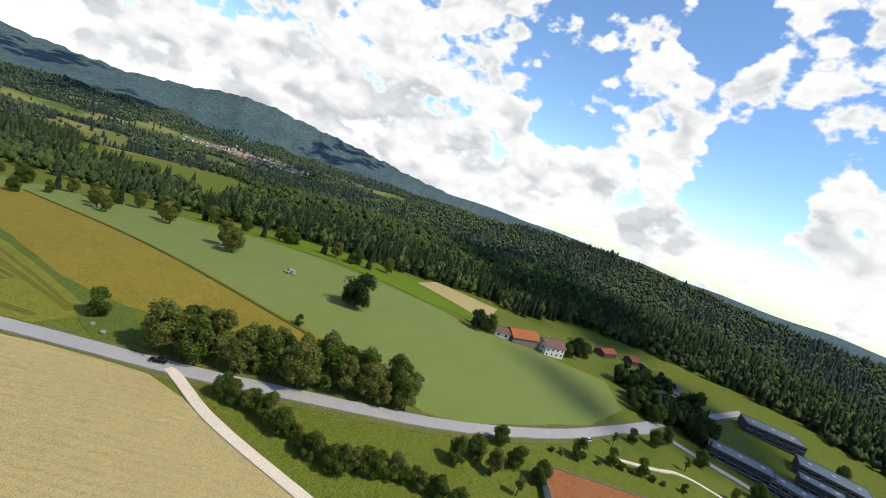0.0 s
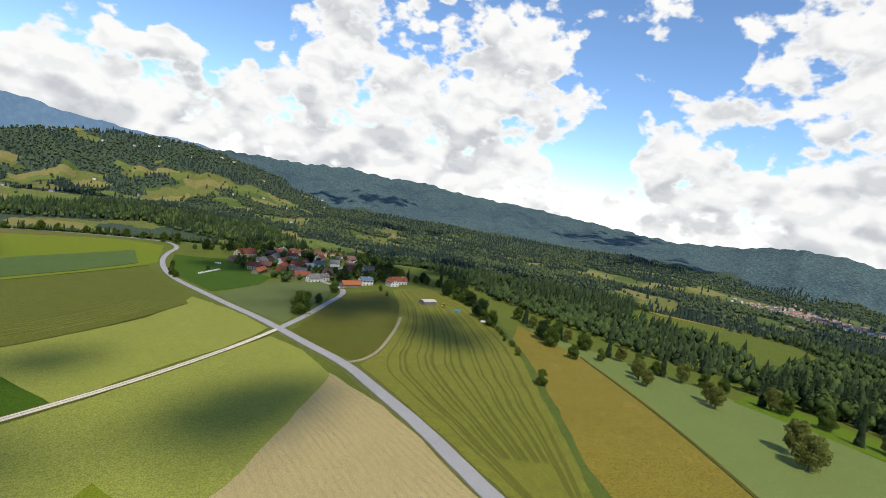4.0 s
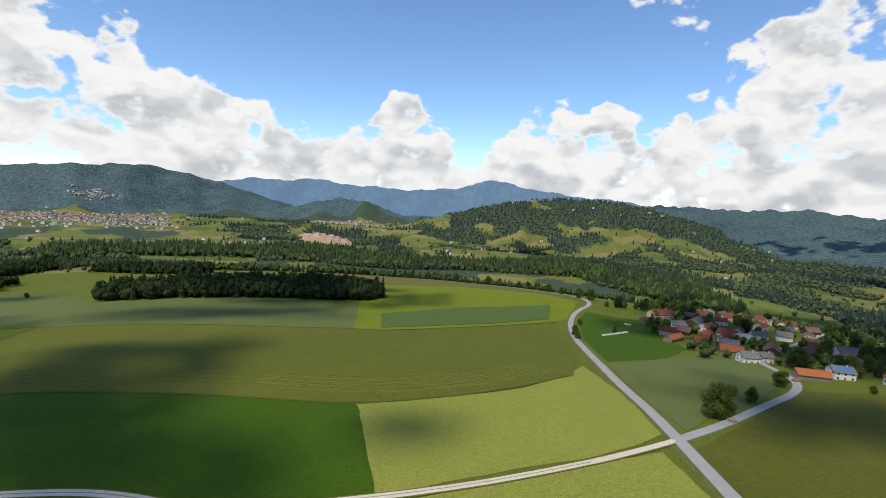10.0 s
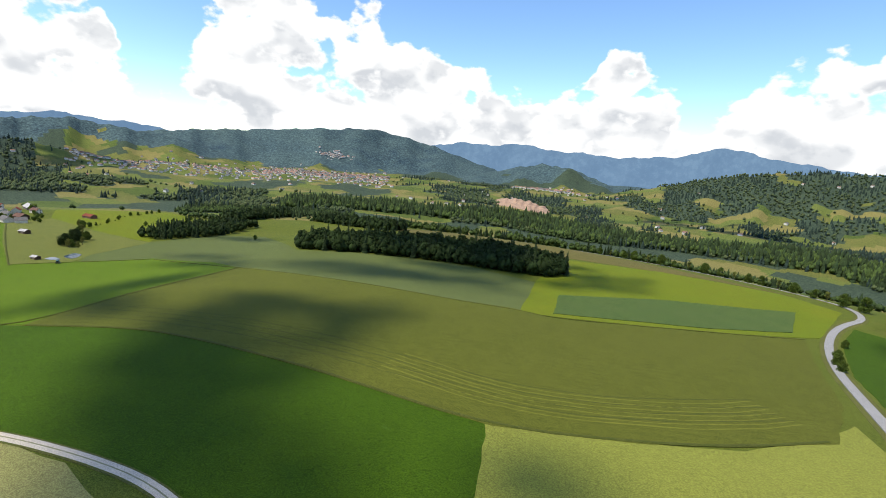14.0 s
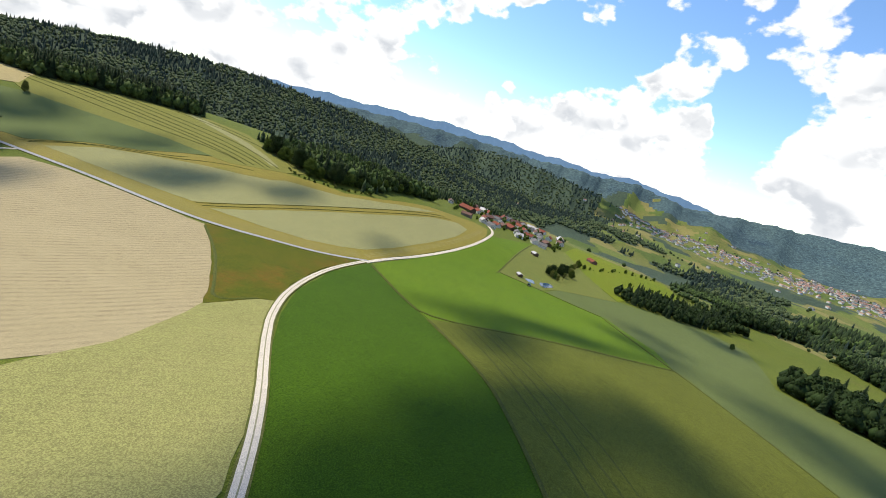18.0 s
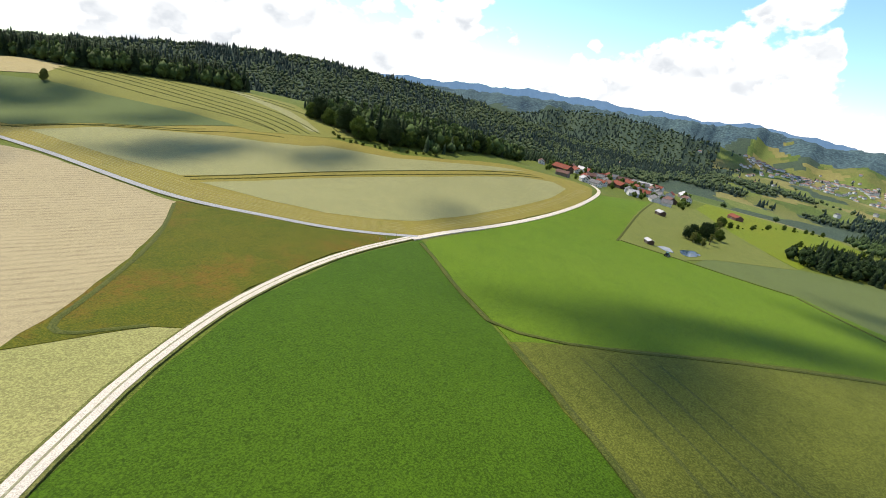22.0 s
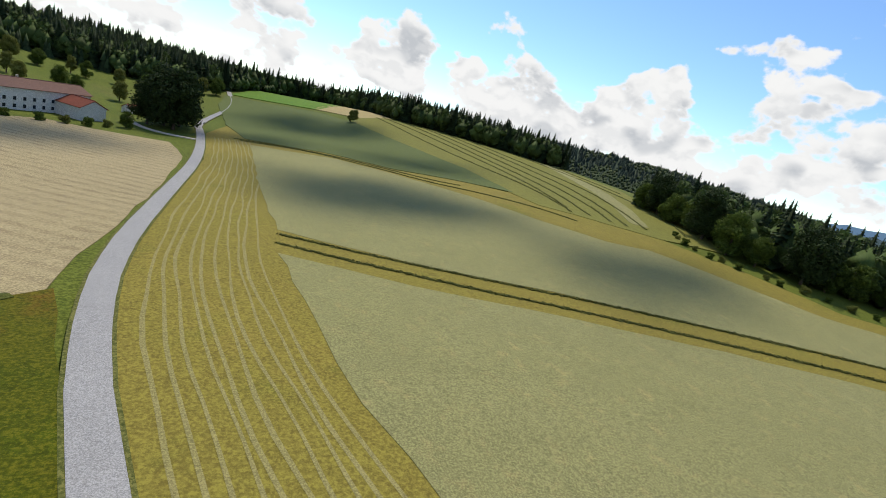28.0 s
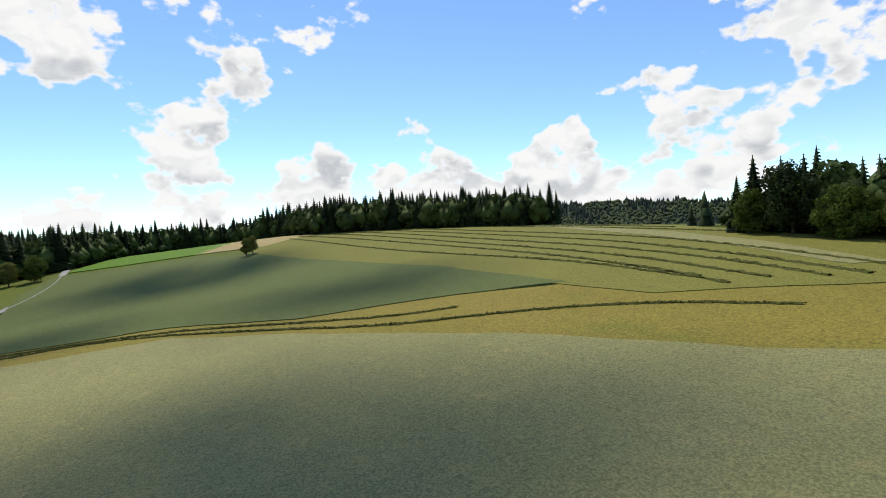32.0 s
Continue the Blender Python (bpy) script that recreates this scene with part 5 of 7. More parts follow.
def slope_bm(w, d, h, rise, side, over=0.6, thick=0.22):
    """One roof slope as a slab with eaves."""
    bm = bmesh.new()
    x, y = w / 2 + over, d / 2 + over
    z0 = h - rise * over / (d / 2) + 0.06
    zr = h + rise + 0.06
    s = side
    pts = [(-x, s * y, z0), (x, s * y, z0), (x, 0, zr), (-x, 0, zr)]
    lo = [bm.verts.new(p) for p in pts]
    hi = [bm.verts.new((p[0], p[1], p[2] + thick)) for p in pts]
    for f in ((lo[3], lo[2], lo[1], lo[0]), (hi[0], hi[1], hi[2], hi[3]), (lo[0], lo[1], hi[1], hi[0]), (lo[1], lo[2], hi[2], hi[1]), (lo[2], lo[3], hi[3], hi[2]), (lo[3], lo[0], hi[0], hi[3])):
        bm.faces.new(f)
    bmesh.ops.recalc_face_normals(bm, faces=bm.faces)
    return bm


def add_window(root, x, y, z, face, w=1.1, h=1.3):
    """A window set on a wall: frame, pane and sill. face: 'x' or 'y' with its sign."""
    ax, s = face
    e = 0.05 * s
    if ax == "y":
        fr = boxed(x - w / 2 - 0.08, x + w / 2 + 0.08, min(y, y + e), max(y, y + e), z - 0.08, z + h + 0.08)
        pn = boxed(x - w / 2, x + w / 2, min(y + e, y + 1.6 * e), max(y + e, y + 1.6 * e), z, z + h)
        sl = boxed(x - w / 2 - 0.12, x + w / 2 + 0.12, min(y, y + 4 * e), max(y, y + 4 * e), z - 0.16, z - 0.09)
    else:
        fr = boxed(min(x, x + e), max(x, x + e), y - w / 2 - 0.08, y + w / 2 + 0.08, z - 0.08, z + h + 0.08)
        pn = boxed(min(x + e, x + 1.6 * e), max(x + e, x + 1.6 * e), y - w / 2, y + w / 2, z, z + h)
        sl = boxed(min(x, x + 4 * e), max(x, x + 4 * e), y - w / 2 - 0.12, y + w / 2 + 0.12, z - 0.16, z - 0.09)
    fr_ob = part("window", fr, M_FRAME, root, "white framed window")
    part("pane", pn, M_GLASS, fr_ob)
    part("sill", sl, M_FRAME, fr_ob)


def house(x, y, turn, w=12, d=9, h=5.2, rise=2.6, wall=None, roof=None, label="white village house with a red tiled roof", detail=1, solar=False, group="houses of the village", category="house", name="house"):
    root = empty(name, x, y, None, turn, label, category, group)
    part("wall", gable_bm(w, d, h, rise), wall or M_WALLW, root)
    for s in (-1, 1):
        sl = part("roof", slope_bm(w, d, h, rise, s), roof or M_TILE, root)
        if solar and s == -1:
            yy = d / 4
            for i in range(4):
                for j in range(2):
                    bm = bmesh.new()
                    cx, t0, t1 = (i - 1.5) * w / 5, 0.15 + 0.37 * j, 0.48 + 0.37 * j
                    bm.faces.new([bm.verts.new((cx + dx, -d / 2 * (1 - t), h + rise * t + 0.40)) for dx, t in ((-w / 10.8, t0), (w / 10.8, t0), (w / 10.8, t1), (-w / 10.8, t1))])
                    ext = bmesh.ops.extrude_face_region(bm, geom=list(bm.faces))
                    bmesh.ops.translate(bm, verts=[g for g in ext["geom"] if isinstance(g, bmesh.types.BMVert)], vec=(0, 0, -0.08))
                    part("solar_panel", bm, M_SOLAR, sl, "blue solar panel")
    part("ridge", boxed(-w / 2 - 0.6, w / 2 + 0.6, -0.18, 0.18, h + rise + 0.2, h + rise + 0.42), roof or M_TILE, root)
    if detail:
        part("chimney", boxed(w * 0.18, w * 0.18 + 0.7, -0.95, -0.25, h + rise * 0.5, h + rise + 1.1), M_WALLC, root, "small chimney")
        floors = (1.0, 3.7) if h > 4.4 else (1.0,)
        n = max(2, int(w / 3.4))
        for z in floors:
            for i in range(n):
                xx = -w / 2 + w * (i + 0.5) / n
                for s in (-1, 1):
                    if z < 2 and s == -1 and i == n // 2:
                        dr = part("door", boxed(xx - 0.55, xx + 0.55, -d / 2 - 0.07, -d / 2, 0.0, 2.1), M_DOOR, root, "brown door")
                        part("handle", boxed(xx + 0.35, xx + 0.42, -d / 2 - 0.13, -d / 2 - 0.07, 1.0, 1.12), M_FRAME, dr)
                        continue
                    add_window(root, xx, s * d / 2, z, ("y", s))
            for s in (-1, 1):
                for yy in (-d * 0.22, d * 0.22):
                    add_window(root, s * w / 2, yy, z, ("x", s))
        for s in (-1, 1):
            add_window(root, s * w / 2, 0, h + rise * 0.15, ("x", s), 0.9, 1.0)
    return root


def shed(x, y, turn, w=8, d=6, h=3.0, rise=1.2, wall=None, roof=None, label="small wooden field barn", name="barn", category="barn"):
    root = empty(name, x, y, None, turn, label, category)
    part("wall", gable_bm(w, d, h, rise), wall or M_WOODW, root)
    for s in (-1, 1):
        part("roof", slope_bm(w, d, h, rise, s, 0.5, 0.16), roof or M_SHEET, root)
    dr = part("door", boxed(-1.4, 1.4, -d / 2 - 0.08, -d / 2, 0.0, h * 0.85), M_WOODL, root, "double barn door")
    part("door_rail", boxed(-1.6, 3.0, -d / 2 - 0.16, -d / 2 - 0.09, h * 0.86, h * 0.86 + 0.1), M_DOOR, dr)
    for i in range(int(w / 1.0)):
        xx = -w / 2 + 0.5 + i * 1.0
        part("board", boxed(xx - 0.06, xx + 0.06, d / 2, d / 2 + 0.05, 0.1, h - 0.1), M_WOODL, root)
    return root


# ---- hay rows ----
ROWS_HILL = ([(-461, -429), (-471, -356), (-478, -300), (-486, -240), (-488, -200), (-482, -165)],
             [(-470, -440), (-490, -345), (-497, -266), (-494, -215), (-487, -178), (-480, -158)],
             [(-482, -445), (-502, -348), (-506, -253), (-500, -194), (-488, -155)],
             [(-494, -448), (-515, -345), (-517, -239), (-506, -180), (-494, -148)],
             [(-506, -450), (-529, -340), (-530, -240), (-514, -180), (-499, -144)],
             [(-520, -448), (-543, -340), (-543, -230), (-522, -172), (-508, -142)],
             [(-560, -380), (-575, -310), (-568, -230), (-548, -165), (-528, -138)],
             [(-580, -340), (-588, -285), (-578, -235)])
for row in ROWS_HILL:
    windrow(row, 1.25, 0.36, 0.47, tufts=3)
for row in ([(-356, -93), (-372, -85), (-395, -76), (-420, -68), (-466, -53), (-527, -35), (-600, -15), (-650, 0)],
            [(-355, -87), (-370, -79), (-391, -70), (-412, -63), (-450, -50), (-515, -30), (-600, -8), (-652, 8)],
            [(-347, -251), (-369, -245), (-392, -232), (-414, -208), (-429, -193), (-440, -188)],
            [(-350, -246), (-380, -240), (-411, -205), (-425, -187), (-445, -175), (-462, -160), (-472, -143)],
            ):
    windrow(row, 0.95, 0.20, 0.33, tufts=14, material=M_SWATH)


def mown_lines(name, label, line, offsets, width, material, rise=0.40):
    """Pale mower marks that follow a line at several distances, joined."""
    V, F = [], []
    for k, off in enumerate(offsets):
        P = np.array(curve(line, 4.0))
        d = np.gradient(P, axis=0)
        d /= np.linalg.norm(d, axis=1)[:, None]
        nrm = np.stack([-d[:, 1], d[:, 0]], 1)
        wob = np.array([noise.noise((p[0] * 0.05, p[1] * 0.05, k * 2.0)) for p in P])
        base = len(V)
        for s in (-0.5, 0.5):
            q = P + nrm * (off + wob * 0.8 + s * width * (1 + 0.5 * wob))[:, None]
            V += np.column_stack([q, height(q[:, 0], q[:, 1]) + rise]).tolist()
        n = len(P)
        F += [(base + i, base + i + 1, base + n + i + 1, base + n + i) for i in range(n - 1)]
    return tagged(link_mesh(name, V, F, material), label, "mower marks", kind="stuff")


M_PALEHAY = mat("hay_pale_line", (0.40, 0.345, 0.14), (0.34, 0.30, 0.11), scale=0.2, fine=2.0)
LANE_EDGE = [(-372, 31), (-357, 17), (-347, 0), (-340, -25), (-335, -48), (-332, -77), (-334, -122), (-337, -180), (-335, -245)]
mown_lines("mown_line", "pale mower lines along the hay band", LANE_EDGE, (-3.6, -5.4, -6.9, -8.8, -10.2, -12.1, -13.6, -15.4, -17.0, -18.8), 0.45, M_PALEHAY, 0.325)
mown_lines("mown_line", "pale mower lines along the hay band", [(-380, 36), (-430, 40), (-516, 48), (-601, 54), (-680, 52)], (6.0, 7.8, 9.4, 11.2), 0.45, M_PALEHAY, 0.325)
mown_lines("mown_line", "dark mower lines across the olive grain", [(-300, 110), (-254, 143), (-205, 172), (-152, 197), (-107, 218), (-71, 254), (-36, 318)], (8, 14, 20, 27), 0.8, M_BORDER, 0.325)
mown_lines("mown_line", "pale mower lines in the striped grain", [(-160, 197), (-107, 216), (-72, 252), (-46, 292), (-36, 318)], (5, 8, 11.5, 15, 18, 22, 26), 0.7, M_MOWN, 0.325)
MOWN_L = ((57, 36), (56, 68), (55, 109), (53, 155), (72, 190), (96, 228), (122, 291), (144, 368))
MOWN_R = ((66, 30), (79, 53), (97, 89), (130, 150), (150, 190), (174, 268), (183, 320), (179, 380))
for k in range(15):
    u = (k + 0.7 + 0.25 * math.sin(k * 2.3)) / 15.6
    line = [(a[0] * (1 - u) + b[0] * u, a[1] * (1 - u) + b[1] * u) for a, b in zip(MOWN_L, MOWN_R)]
    mown_lines("mown_line", "soft darker swathe on the mown meadow", line[1 if 2 < k < 12 else 0:], (0.0,), 0.8 + 0.35 * (k % 3), M_SWATHE, 0.325)

# ---- single trees and hedges by the first road ----
random.seed(21)
tree("dark", 141, -38, 0.95, "dense dark round tree alone in a pale field")
for x, y, s, k in ((160, 31, 0.95, "light"), (168, 40, 1.05, "light2"), (189, 82, 0.8, "light"), (195, 90, 0.85, "light2"), (180, 112, 0.7, "light"), (186, 122, 0.8, "light2"), (196, 132, 0.75, "light"), (176, 161, 0.7, "oak"), (196, 159, 0.6, "oak2"), (182, 188, 0.95, "oak"), (188, 205, 0.8, "dark")):
    tree(k, x, y, s, "broad leafy tree along the field's edge")
for x, y, s in ((67, 24, 0.72), (117, 116, 0.55), (103, -26, 0.33), (96, -45, 0.28)):
    tree("oak2", x, y, s, "small round tree between the meadows")
row_of(("light", "light2", "oak2", "light2", "birch"), [(62, 0), (64, -20), (68, -40), (74, -60), (81, -76)], 3.6, 0.98, 2.0, label="leafy tree in the dense row beside the road", group="roadside trees")
row_of(("light2", "oak2", "birch", "oak"), [(69, 2), (73, -18), (78, -38), (82, -58), (87, -72)], 4.0, 0.9, 1.8, label="leafy tree in the dense row beside the road", group="roadside trees")
row_of(("oak", "oak2", "light2"), [(53, -26), (50, -38), (45, -50), (43, -60), (46, -72), (49, -84), (44, -97)], 2.6, 0.52, 1.2, label="rounded hedge tree beside the side lane", group="lane hedge")
for x, y, s, k in ((83, -107, 0.55, "oak"), (64, -92, 0.65, "oak2"), (70, -98, 0.6, "oak"), (66, -104, 0.7, "light2"), (74, -112, 0.6, "oak2"), (72, -120, 0.6, "oak"), (62, -112, 0.55, "birch")):
    tree(k, x, y, s, "green tree in a small group by the road")
row_of(("oak", "oak2", "dark"), [(169, 232), (175, 262), (188, 290), (186, 320), (190, 360)], 11, 0.8, 5, label="tall tree at the meadow's rim", group="meadow rim trees")
row_of(("oak", "spruce2", "light", "oak2"), [(214, 263), (205, 200), (222, 120), (232, 60), (228, 0), (240, -40)], 10, 0.75, 6, label="tree in the belt below the pale field", group="field belt trees")
row_of(("bush", "bush2"), [(140, 165), (150, 190), (166, 225), (176, 262), (180, 285)], 7, 0.8, 2, label="scrubby bush along the mown meadow", category="bush", group="meadow bushes", name="bush")

# ---- village of the first valley ----
VILLAGE = ((79, 431, 20, 12, 10, M_WALLW, M_SLATE, "white two-storey house with a grey roof"), (91, 439, 20, 8, 8, M_WALLW, M_SLATE, "small white house with a grey roof"),
           (55, 502, 50, 20, 10, M_WOODL, M_TILE, "long barn with a red tiled roof"), (35, 504, 60, 22, 8, M_WOODL, M_TILEO, "low shed with an orange tiled roof"),
           (28, 622, 35, 26, 14, M_WALLC, M_TILE, "large farmhouse with a tall red roof"), (61, 600, 70, 32, 12, M_WOODW, M_SLATE, "long barn with a weathered grey roof"),
           (15, 584, 40, 16, 9, M_WOODL, M_TILEB, "farm shed with a brown roof"), (70, 574, 45, 17, 10, M_WALLW, M_TILE, "farmhouse with a red roof"),
           (80, 515, 30, 16, 10, M_WALLW, M_TILE, "house with a red tiled roof"), (92, 528, 30, 12, 9, M_WALLW, M_SHEET, "house with a pale metal roof"),
           (104, 481, 80, 18, 11, M_WOODW, M_TILEB, "wooden barn with a brown roof"), (98, 648, 20, 12, 9, M_WALLW, M_TILE, "white village house with a red roof"),
           (112, 672, 60, 14, 10, M_WALLW, M_TILE, "white village house with a red roof"), (124, 634, 10, 13, 9, M_WOODW, M_TILEB, "brown wooden house with a low roof"),
           (142, 655, 70, 14, 10, M_WALLC, M_TILE, "cream house with a red roof"), (136, 704, 20, 12, 9, M_WALLW, M_TILE, "white village house with a red roof"),
           (137, 583, 30, 13, 9, M_WALLW, M_SLATE, "white house with a grey roof"), (150, 562, 80, 9, 8, M_WALLC, M_TILEB, "small yellow house with a steep roof"),
           (171, 676, 10, 11, 9, M_WALLW, M_SLATE, "white house on the slope"), (104, 386, 12, 18, 8, M_WOODL, M_TILEO, "long wooden house with an orange roof"),
           (150, 398, 100, 11, 9, M_WALLW, M_TILE, "white house with a bright red roof"), (163, 412, 10, 14, 9, M_WALLW, M_TILE, "red-roofed outbuilding beside the house"),
           (108, 548, 15, 13, 9, M_WALLW, M_SLATE, "grey-roofed white village house"), (120, 600, 50, 12, 9, M_WALLW, M_TILE, "white village house with a red roof"), (85, 610, 10, 13, 9, M_WALLW, M_TILE, "white village house with a red roof"))
for x, y, turn, w, d, wall, roof, label in VILLAGE:
    house(x, y, turn, w, d, 4.6 if wall in (M_WALLW, M_WALLC) else 3.8, d * 0.34, wall, roof, label, detail=1 if wall in (M_WALLW, M_WALLC) else 0)
house(124, 404, 12, 12, 10, 5.2, 2.8, M_WALLW, M_SLATE, "white house with blue solar panels on its roof", solar=True)
for x, y, s, k in ((38, 272, 1.15, "oak"), (44, 283, 1.0, "oak2"), (58, 306, 0.55, "oak"), (61, 322, 0.35, "oak2"), (80, 352, 0.7, "oak"), (84, 360, 0.6, "oak2"), (105, 421, 0.9, "dark"), (112, 428, 0.8, "oak"), (62, 488, 0.6, "spruce"), (27, 535, 0.7, "oak"), (101, 573, 0.8, "dark"),
                  (133, 468, 0.9, "oak"), (134, 412, 0.8, "oak"), (123, 337, 0.3, "oak2"), (127, 366, 0.4, "oak"), (-16, 517, 0.4, "oak"), (-43, 452, 0.55, "oak"), (-47, 466, 0.6, "oak2"), (-48, 478, 0.65, "oak"), (-50, 530, 0.5, "oak"), (150, 440, 0.9, "oak2"), (160, 470, 0.9, "dark"), (145, 500, 0.8, "oak"), (60, 640, 0.8, "dark"), (20, 655, 0.8, "oak"), (115, 455, 0.7, "oak")):
    tree(k, x, y, s, "green tree among the village houses")
row_of(("oak", "dark", "oak2"), [(170, 430), (180, 470), (175, 520), (190, 570), (180, 620)], 12, 0.8, 6, label="tall tree behind the village", group="village belt")
row_of(("oak2", "birch", "oak"), [(-361, 752), (-305, 741), (-250, 738), (-200, 750), (-150, 742), (-100, 718), (-56, 688)], 15, 0.95, 2, label="slim tree in the roadside avenue", group="avenue trees")
row_of(("oak", "dark", "oak2"), [(-33, 650), (11, 656), (40, 690), (70, 700)], 10, 0.65, 4, label="hedge tree by the village meadow", group="village hedge")
row_of(("oak", "spruce2", "dark"), [(-169, 868), (-95, 930), (-30, 940), (40, 860), (60, 800)], 13, 0.75, 8, label="tree in the far hedgerow", group="far hedge")

rng_v = random.Random(31)
spots_v = [(v[0], v[1]) for v in VILLAGE] + [(124, 404)]
for i in range(200):
    x, y = rng_v.uniform(30, 165), rng_v.uniform(440, 690)
    if y < 470 and x < 70 or y > 620 and x < 60 or abs(x - np.interp(y, [440, 500, 560, 640], [84, 110, 150, 190])) < 9 or min((x - a) ** 2 + (y - b) ** 2 for a, b in spots_v) < 17.5 ** 2:
        continue
    spots_v.append((x, y))
    wall, roof, text = rng_v.choice(((M_WALLW, M_TILE, "white village house with a red tiled roof"), (M_WOODW, M_TILEB, "dark wooden barn with a brown roof"), (M_WALLC, M_TILE, "cream village house with a red roof"), (M_WALLW, M_SLATE, "white village house with a slate grey roof"), (M_WOODL, M_TILE, "weathered wooden barn with a red roof")))
    w = rng_v.uniform(11, 18)
    house(x, y, rng_v.uniform(0, 180), w, rng_v.uniform(9, 12), 4.5 if wall in (M_WALLW, M_WALLC) else 3.6, 3.5, wall, roof, text, detail=1 if i < 40 and wall in (M_WALLW, M_WALLC) else 0)
    if len(spots_v) > 48:
        break
n_tr, garden = 0, []
for i in range(300):
    x, y = rng_v.uniform(15, 185), rng_v.uniform(425, 705)
    if min((x - a) ** 2 + (y - b) ** 2 for a, b in spots_v) > 81 and not (y < 520 and x < 45) and abs(x - np.interp(y, [440, 500, 560, 640], [84, 110, 150, 190])) > 6:
        garden.append((x, y))
        n_tr += 1
    if n_tr > 110:
        break
wood("garden_trees", "leafy garden trees between the village houses", M_LEAFF, TPL_BRD, garden, 0.68, "trees")
row_of(("dark", "oak", "spruce2", "oak2"), [(132, 418), (150, 428), (172, 440), (196, 420), (206, 380), (200, 330)], 8, 0.8, 5, label="tall dark tree behind the village's edge", group="village edge trees")
row_of(("dark", "oak", "spruce2"), [(20, 700), (70, 720), (130, 740), (190, 720)], 9, 0.85, 8, label="tall dark tree on the slope behind the village", group="village slope trees")

# ---- farm things by the first road ----
shed(146, 303, 12, 12, 8, 3.2, 1.0, M_WOODL, M_SHEET, "grey wooden field shed with a pale metal roof")


def bale(x, y, turn=0.0, z=None):
    """A bale wrapped in white film, lying on its round side."""
    bm = bmesh.new()
    bmesh.ops.create_cone(bm, segments=18, radius1=0.72, radius2=0.72, depth=1.35, cap_ends=True)
    bmesh.ops.bevel(bm, geom=[e for e in bm.edges if len(e.link_faces) == 2 and abs(e.calc_face_angle(0)) > 1.0], offset=0.12, segments=2, affect="EDGES")
    bmesh.ops.rotate(bm, verts=bm.verts, matrix=Matrix.Rotation(math.pi / 2, 3, "X"))
    me = bpy.data.meshes.new("hay_bale")
    bm.to_mesh(me)
    bm.free()
    me.materials.append(M_WRAP)
    ob = new("hay_bale", me)
    ob.matrix_world = pose(x, y, float(height(x, y)) + 0.95, 0, 0, turn)
    return tagged(ob, "round bale wrapped in white film on the grass", "hay bale", "wrapped bales")


M_TARPB = plain("tarp_blue", (0.05, 0.22, 0.26), 0.4, vary=0.2)
M_TARPW = plain("tarp_white", (0.75, 0.76, 0.76), 0.4, vary=0.1)
M_YELLOW = plain("machine_yellow", (0.62, 0.36, 0.03), 0.45, vary=0.15)
M_LOG = plain("cut_logs", (0.36, 0.27, 0.18), 0.85, vary=0.35, scale=3.0)


def draped(name, label, x, y, turn, w, d, tall, material, category):
    """A low heap under a sheet, with soft folds and hem lying on the ground."""
    nx, ny = 14, 8
    V, F = [], []
    for i in range(nx + 1):
        for j in range(ny + 1):
            u, v = i / nx * 2 - 1, j / ny * 2 - 1
            lift = max(0.0, 1 - abs(u) ** 3) * max(0.0, 1 - abs(v) ** 2.2)
            V.append((u * w / 2, v * d / 2, tall * lift * (1 + 0.18 * noise.noise((u * 3, v * 3, x))) + 0.35))
    for i in range(nx):
        for j in range(ny):
            a = i * (ny + 1) + j
            F.append((a, a + ny + 1, a + ny + 2, a + 1))
    ob = link_mesh(name, V, F, material, smooth_shade=True)
    ob.matrix_world = pose(x, y, float(height(x, y)), 0, 0, turn)
    return tagged(ob, label, category)


draped("tarpaulin", "dark blue-green sheet over a low silage heap", 163, 281, 55, 12, 5, 1.1, M_TARPB, "tarpaulin")
draped("tarpaulin", "white sheet spread over a low heap", 167, 248, 50, 7, 4, 0.8, M_TARPW, "tarpaulin")


def excavator(x, y, turn):
    root = empty("excavator", x, y, float(height(x, y)) + 0.3, turn, "small yellow excavator parked beside the shed", "excavator")
    for s in (-1, 1):
        bm = boxed(-1.5, 1.5, s * 0.95 - 0.22, s * 0.95 + 0.22, 0.0, 0.65)
        bmesh.ops.bevel(bm, geom=list(bm.edges), offset=0.18, segments=2, affect="EDGES")
        part("crawler", bm, M_TYRE, root, "black rubber crawler track")
    bm = boxed(-1.5, 0.8, -0.95, 0.95, 0.7, 1.6)
    bmesh.ops.bevel(bm, geom=list(bm.edges), offset=0.12, segments=2, affect="EDGES")
    part("body", bm, M_YELLOW, root)
    cab = part("cabin", boxed(-0.2, 1.1, -0.9, 0.1, 1.6, 2.7), M_GLASS, root, "dark glass cabin")
    part("cabin_roof", boxed(-0.3, 1.2, -0.95, 0.15, 2.7, 2.82), M_YELLOW, cab)
    bm = bmesh.new()
    box_bm(bm, -0.15, 0.15, -0.15, 0.15, 0, 3.0)
    bmesh.ops.transform(bm, matrix=Matrix.Translation((0.9, 0.4, 1.2)) @ Matrix.Rotation(radians(40), 4, "Y"), verts=bm.verts)
    part("boom", bm, M_YELLOW, root)
    bm = bmesh.new()
    box_bm(bm, -0.12, 0.12, -0.12, 0.12, 0, 2.4)
    bmesh.ops.transform(bm, matrix=Matrix.Translation((2.8, 0.4, 3.4)) @ Matrix.Rotation(radians(165), 4, "Y"), verts=bm.verts)
    arm = part("arm", bm, M_YELLOW, root)
    part("bucket", boxed(3.1, 3.9, 0.0, 0.8, 0.5, 1.1), M_TYRE, arm, "dark steel bucket")


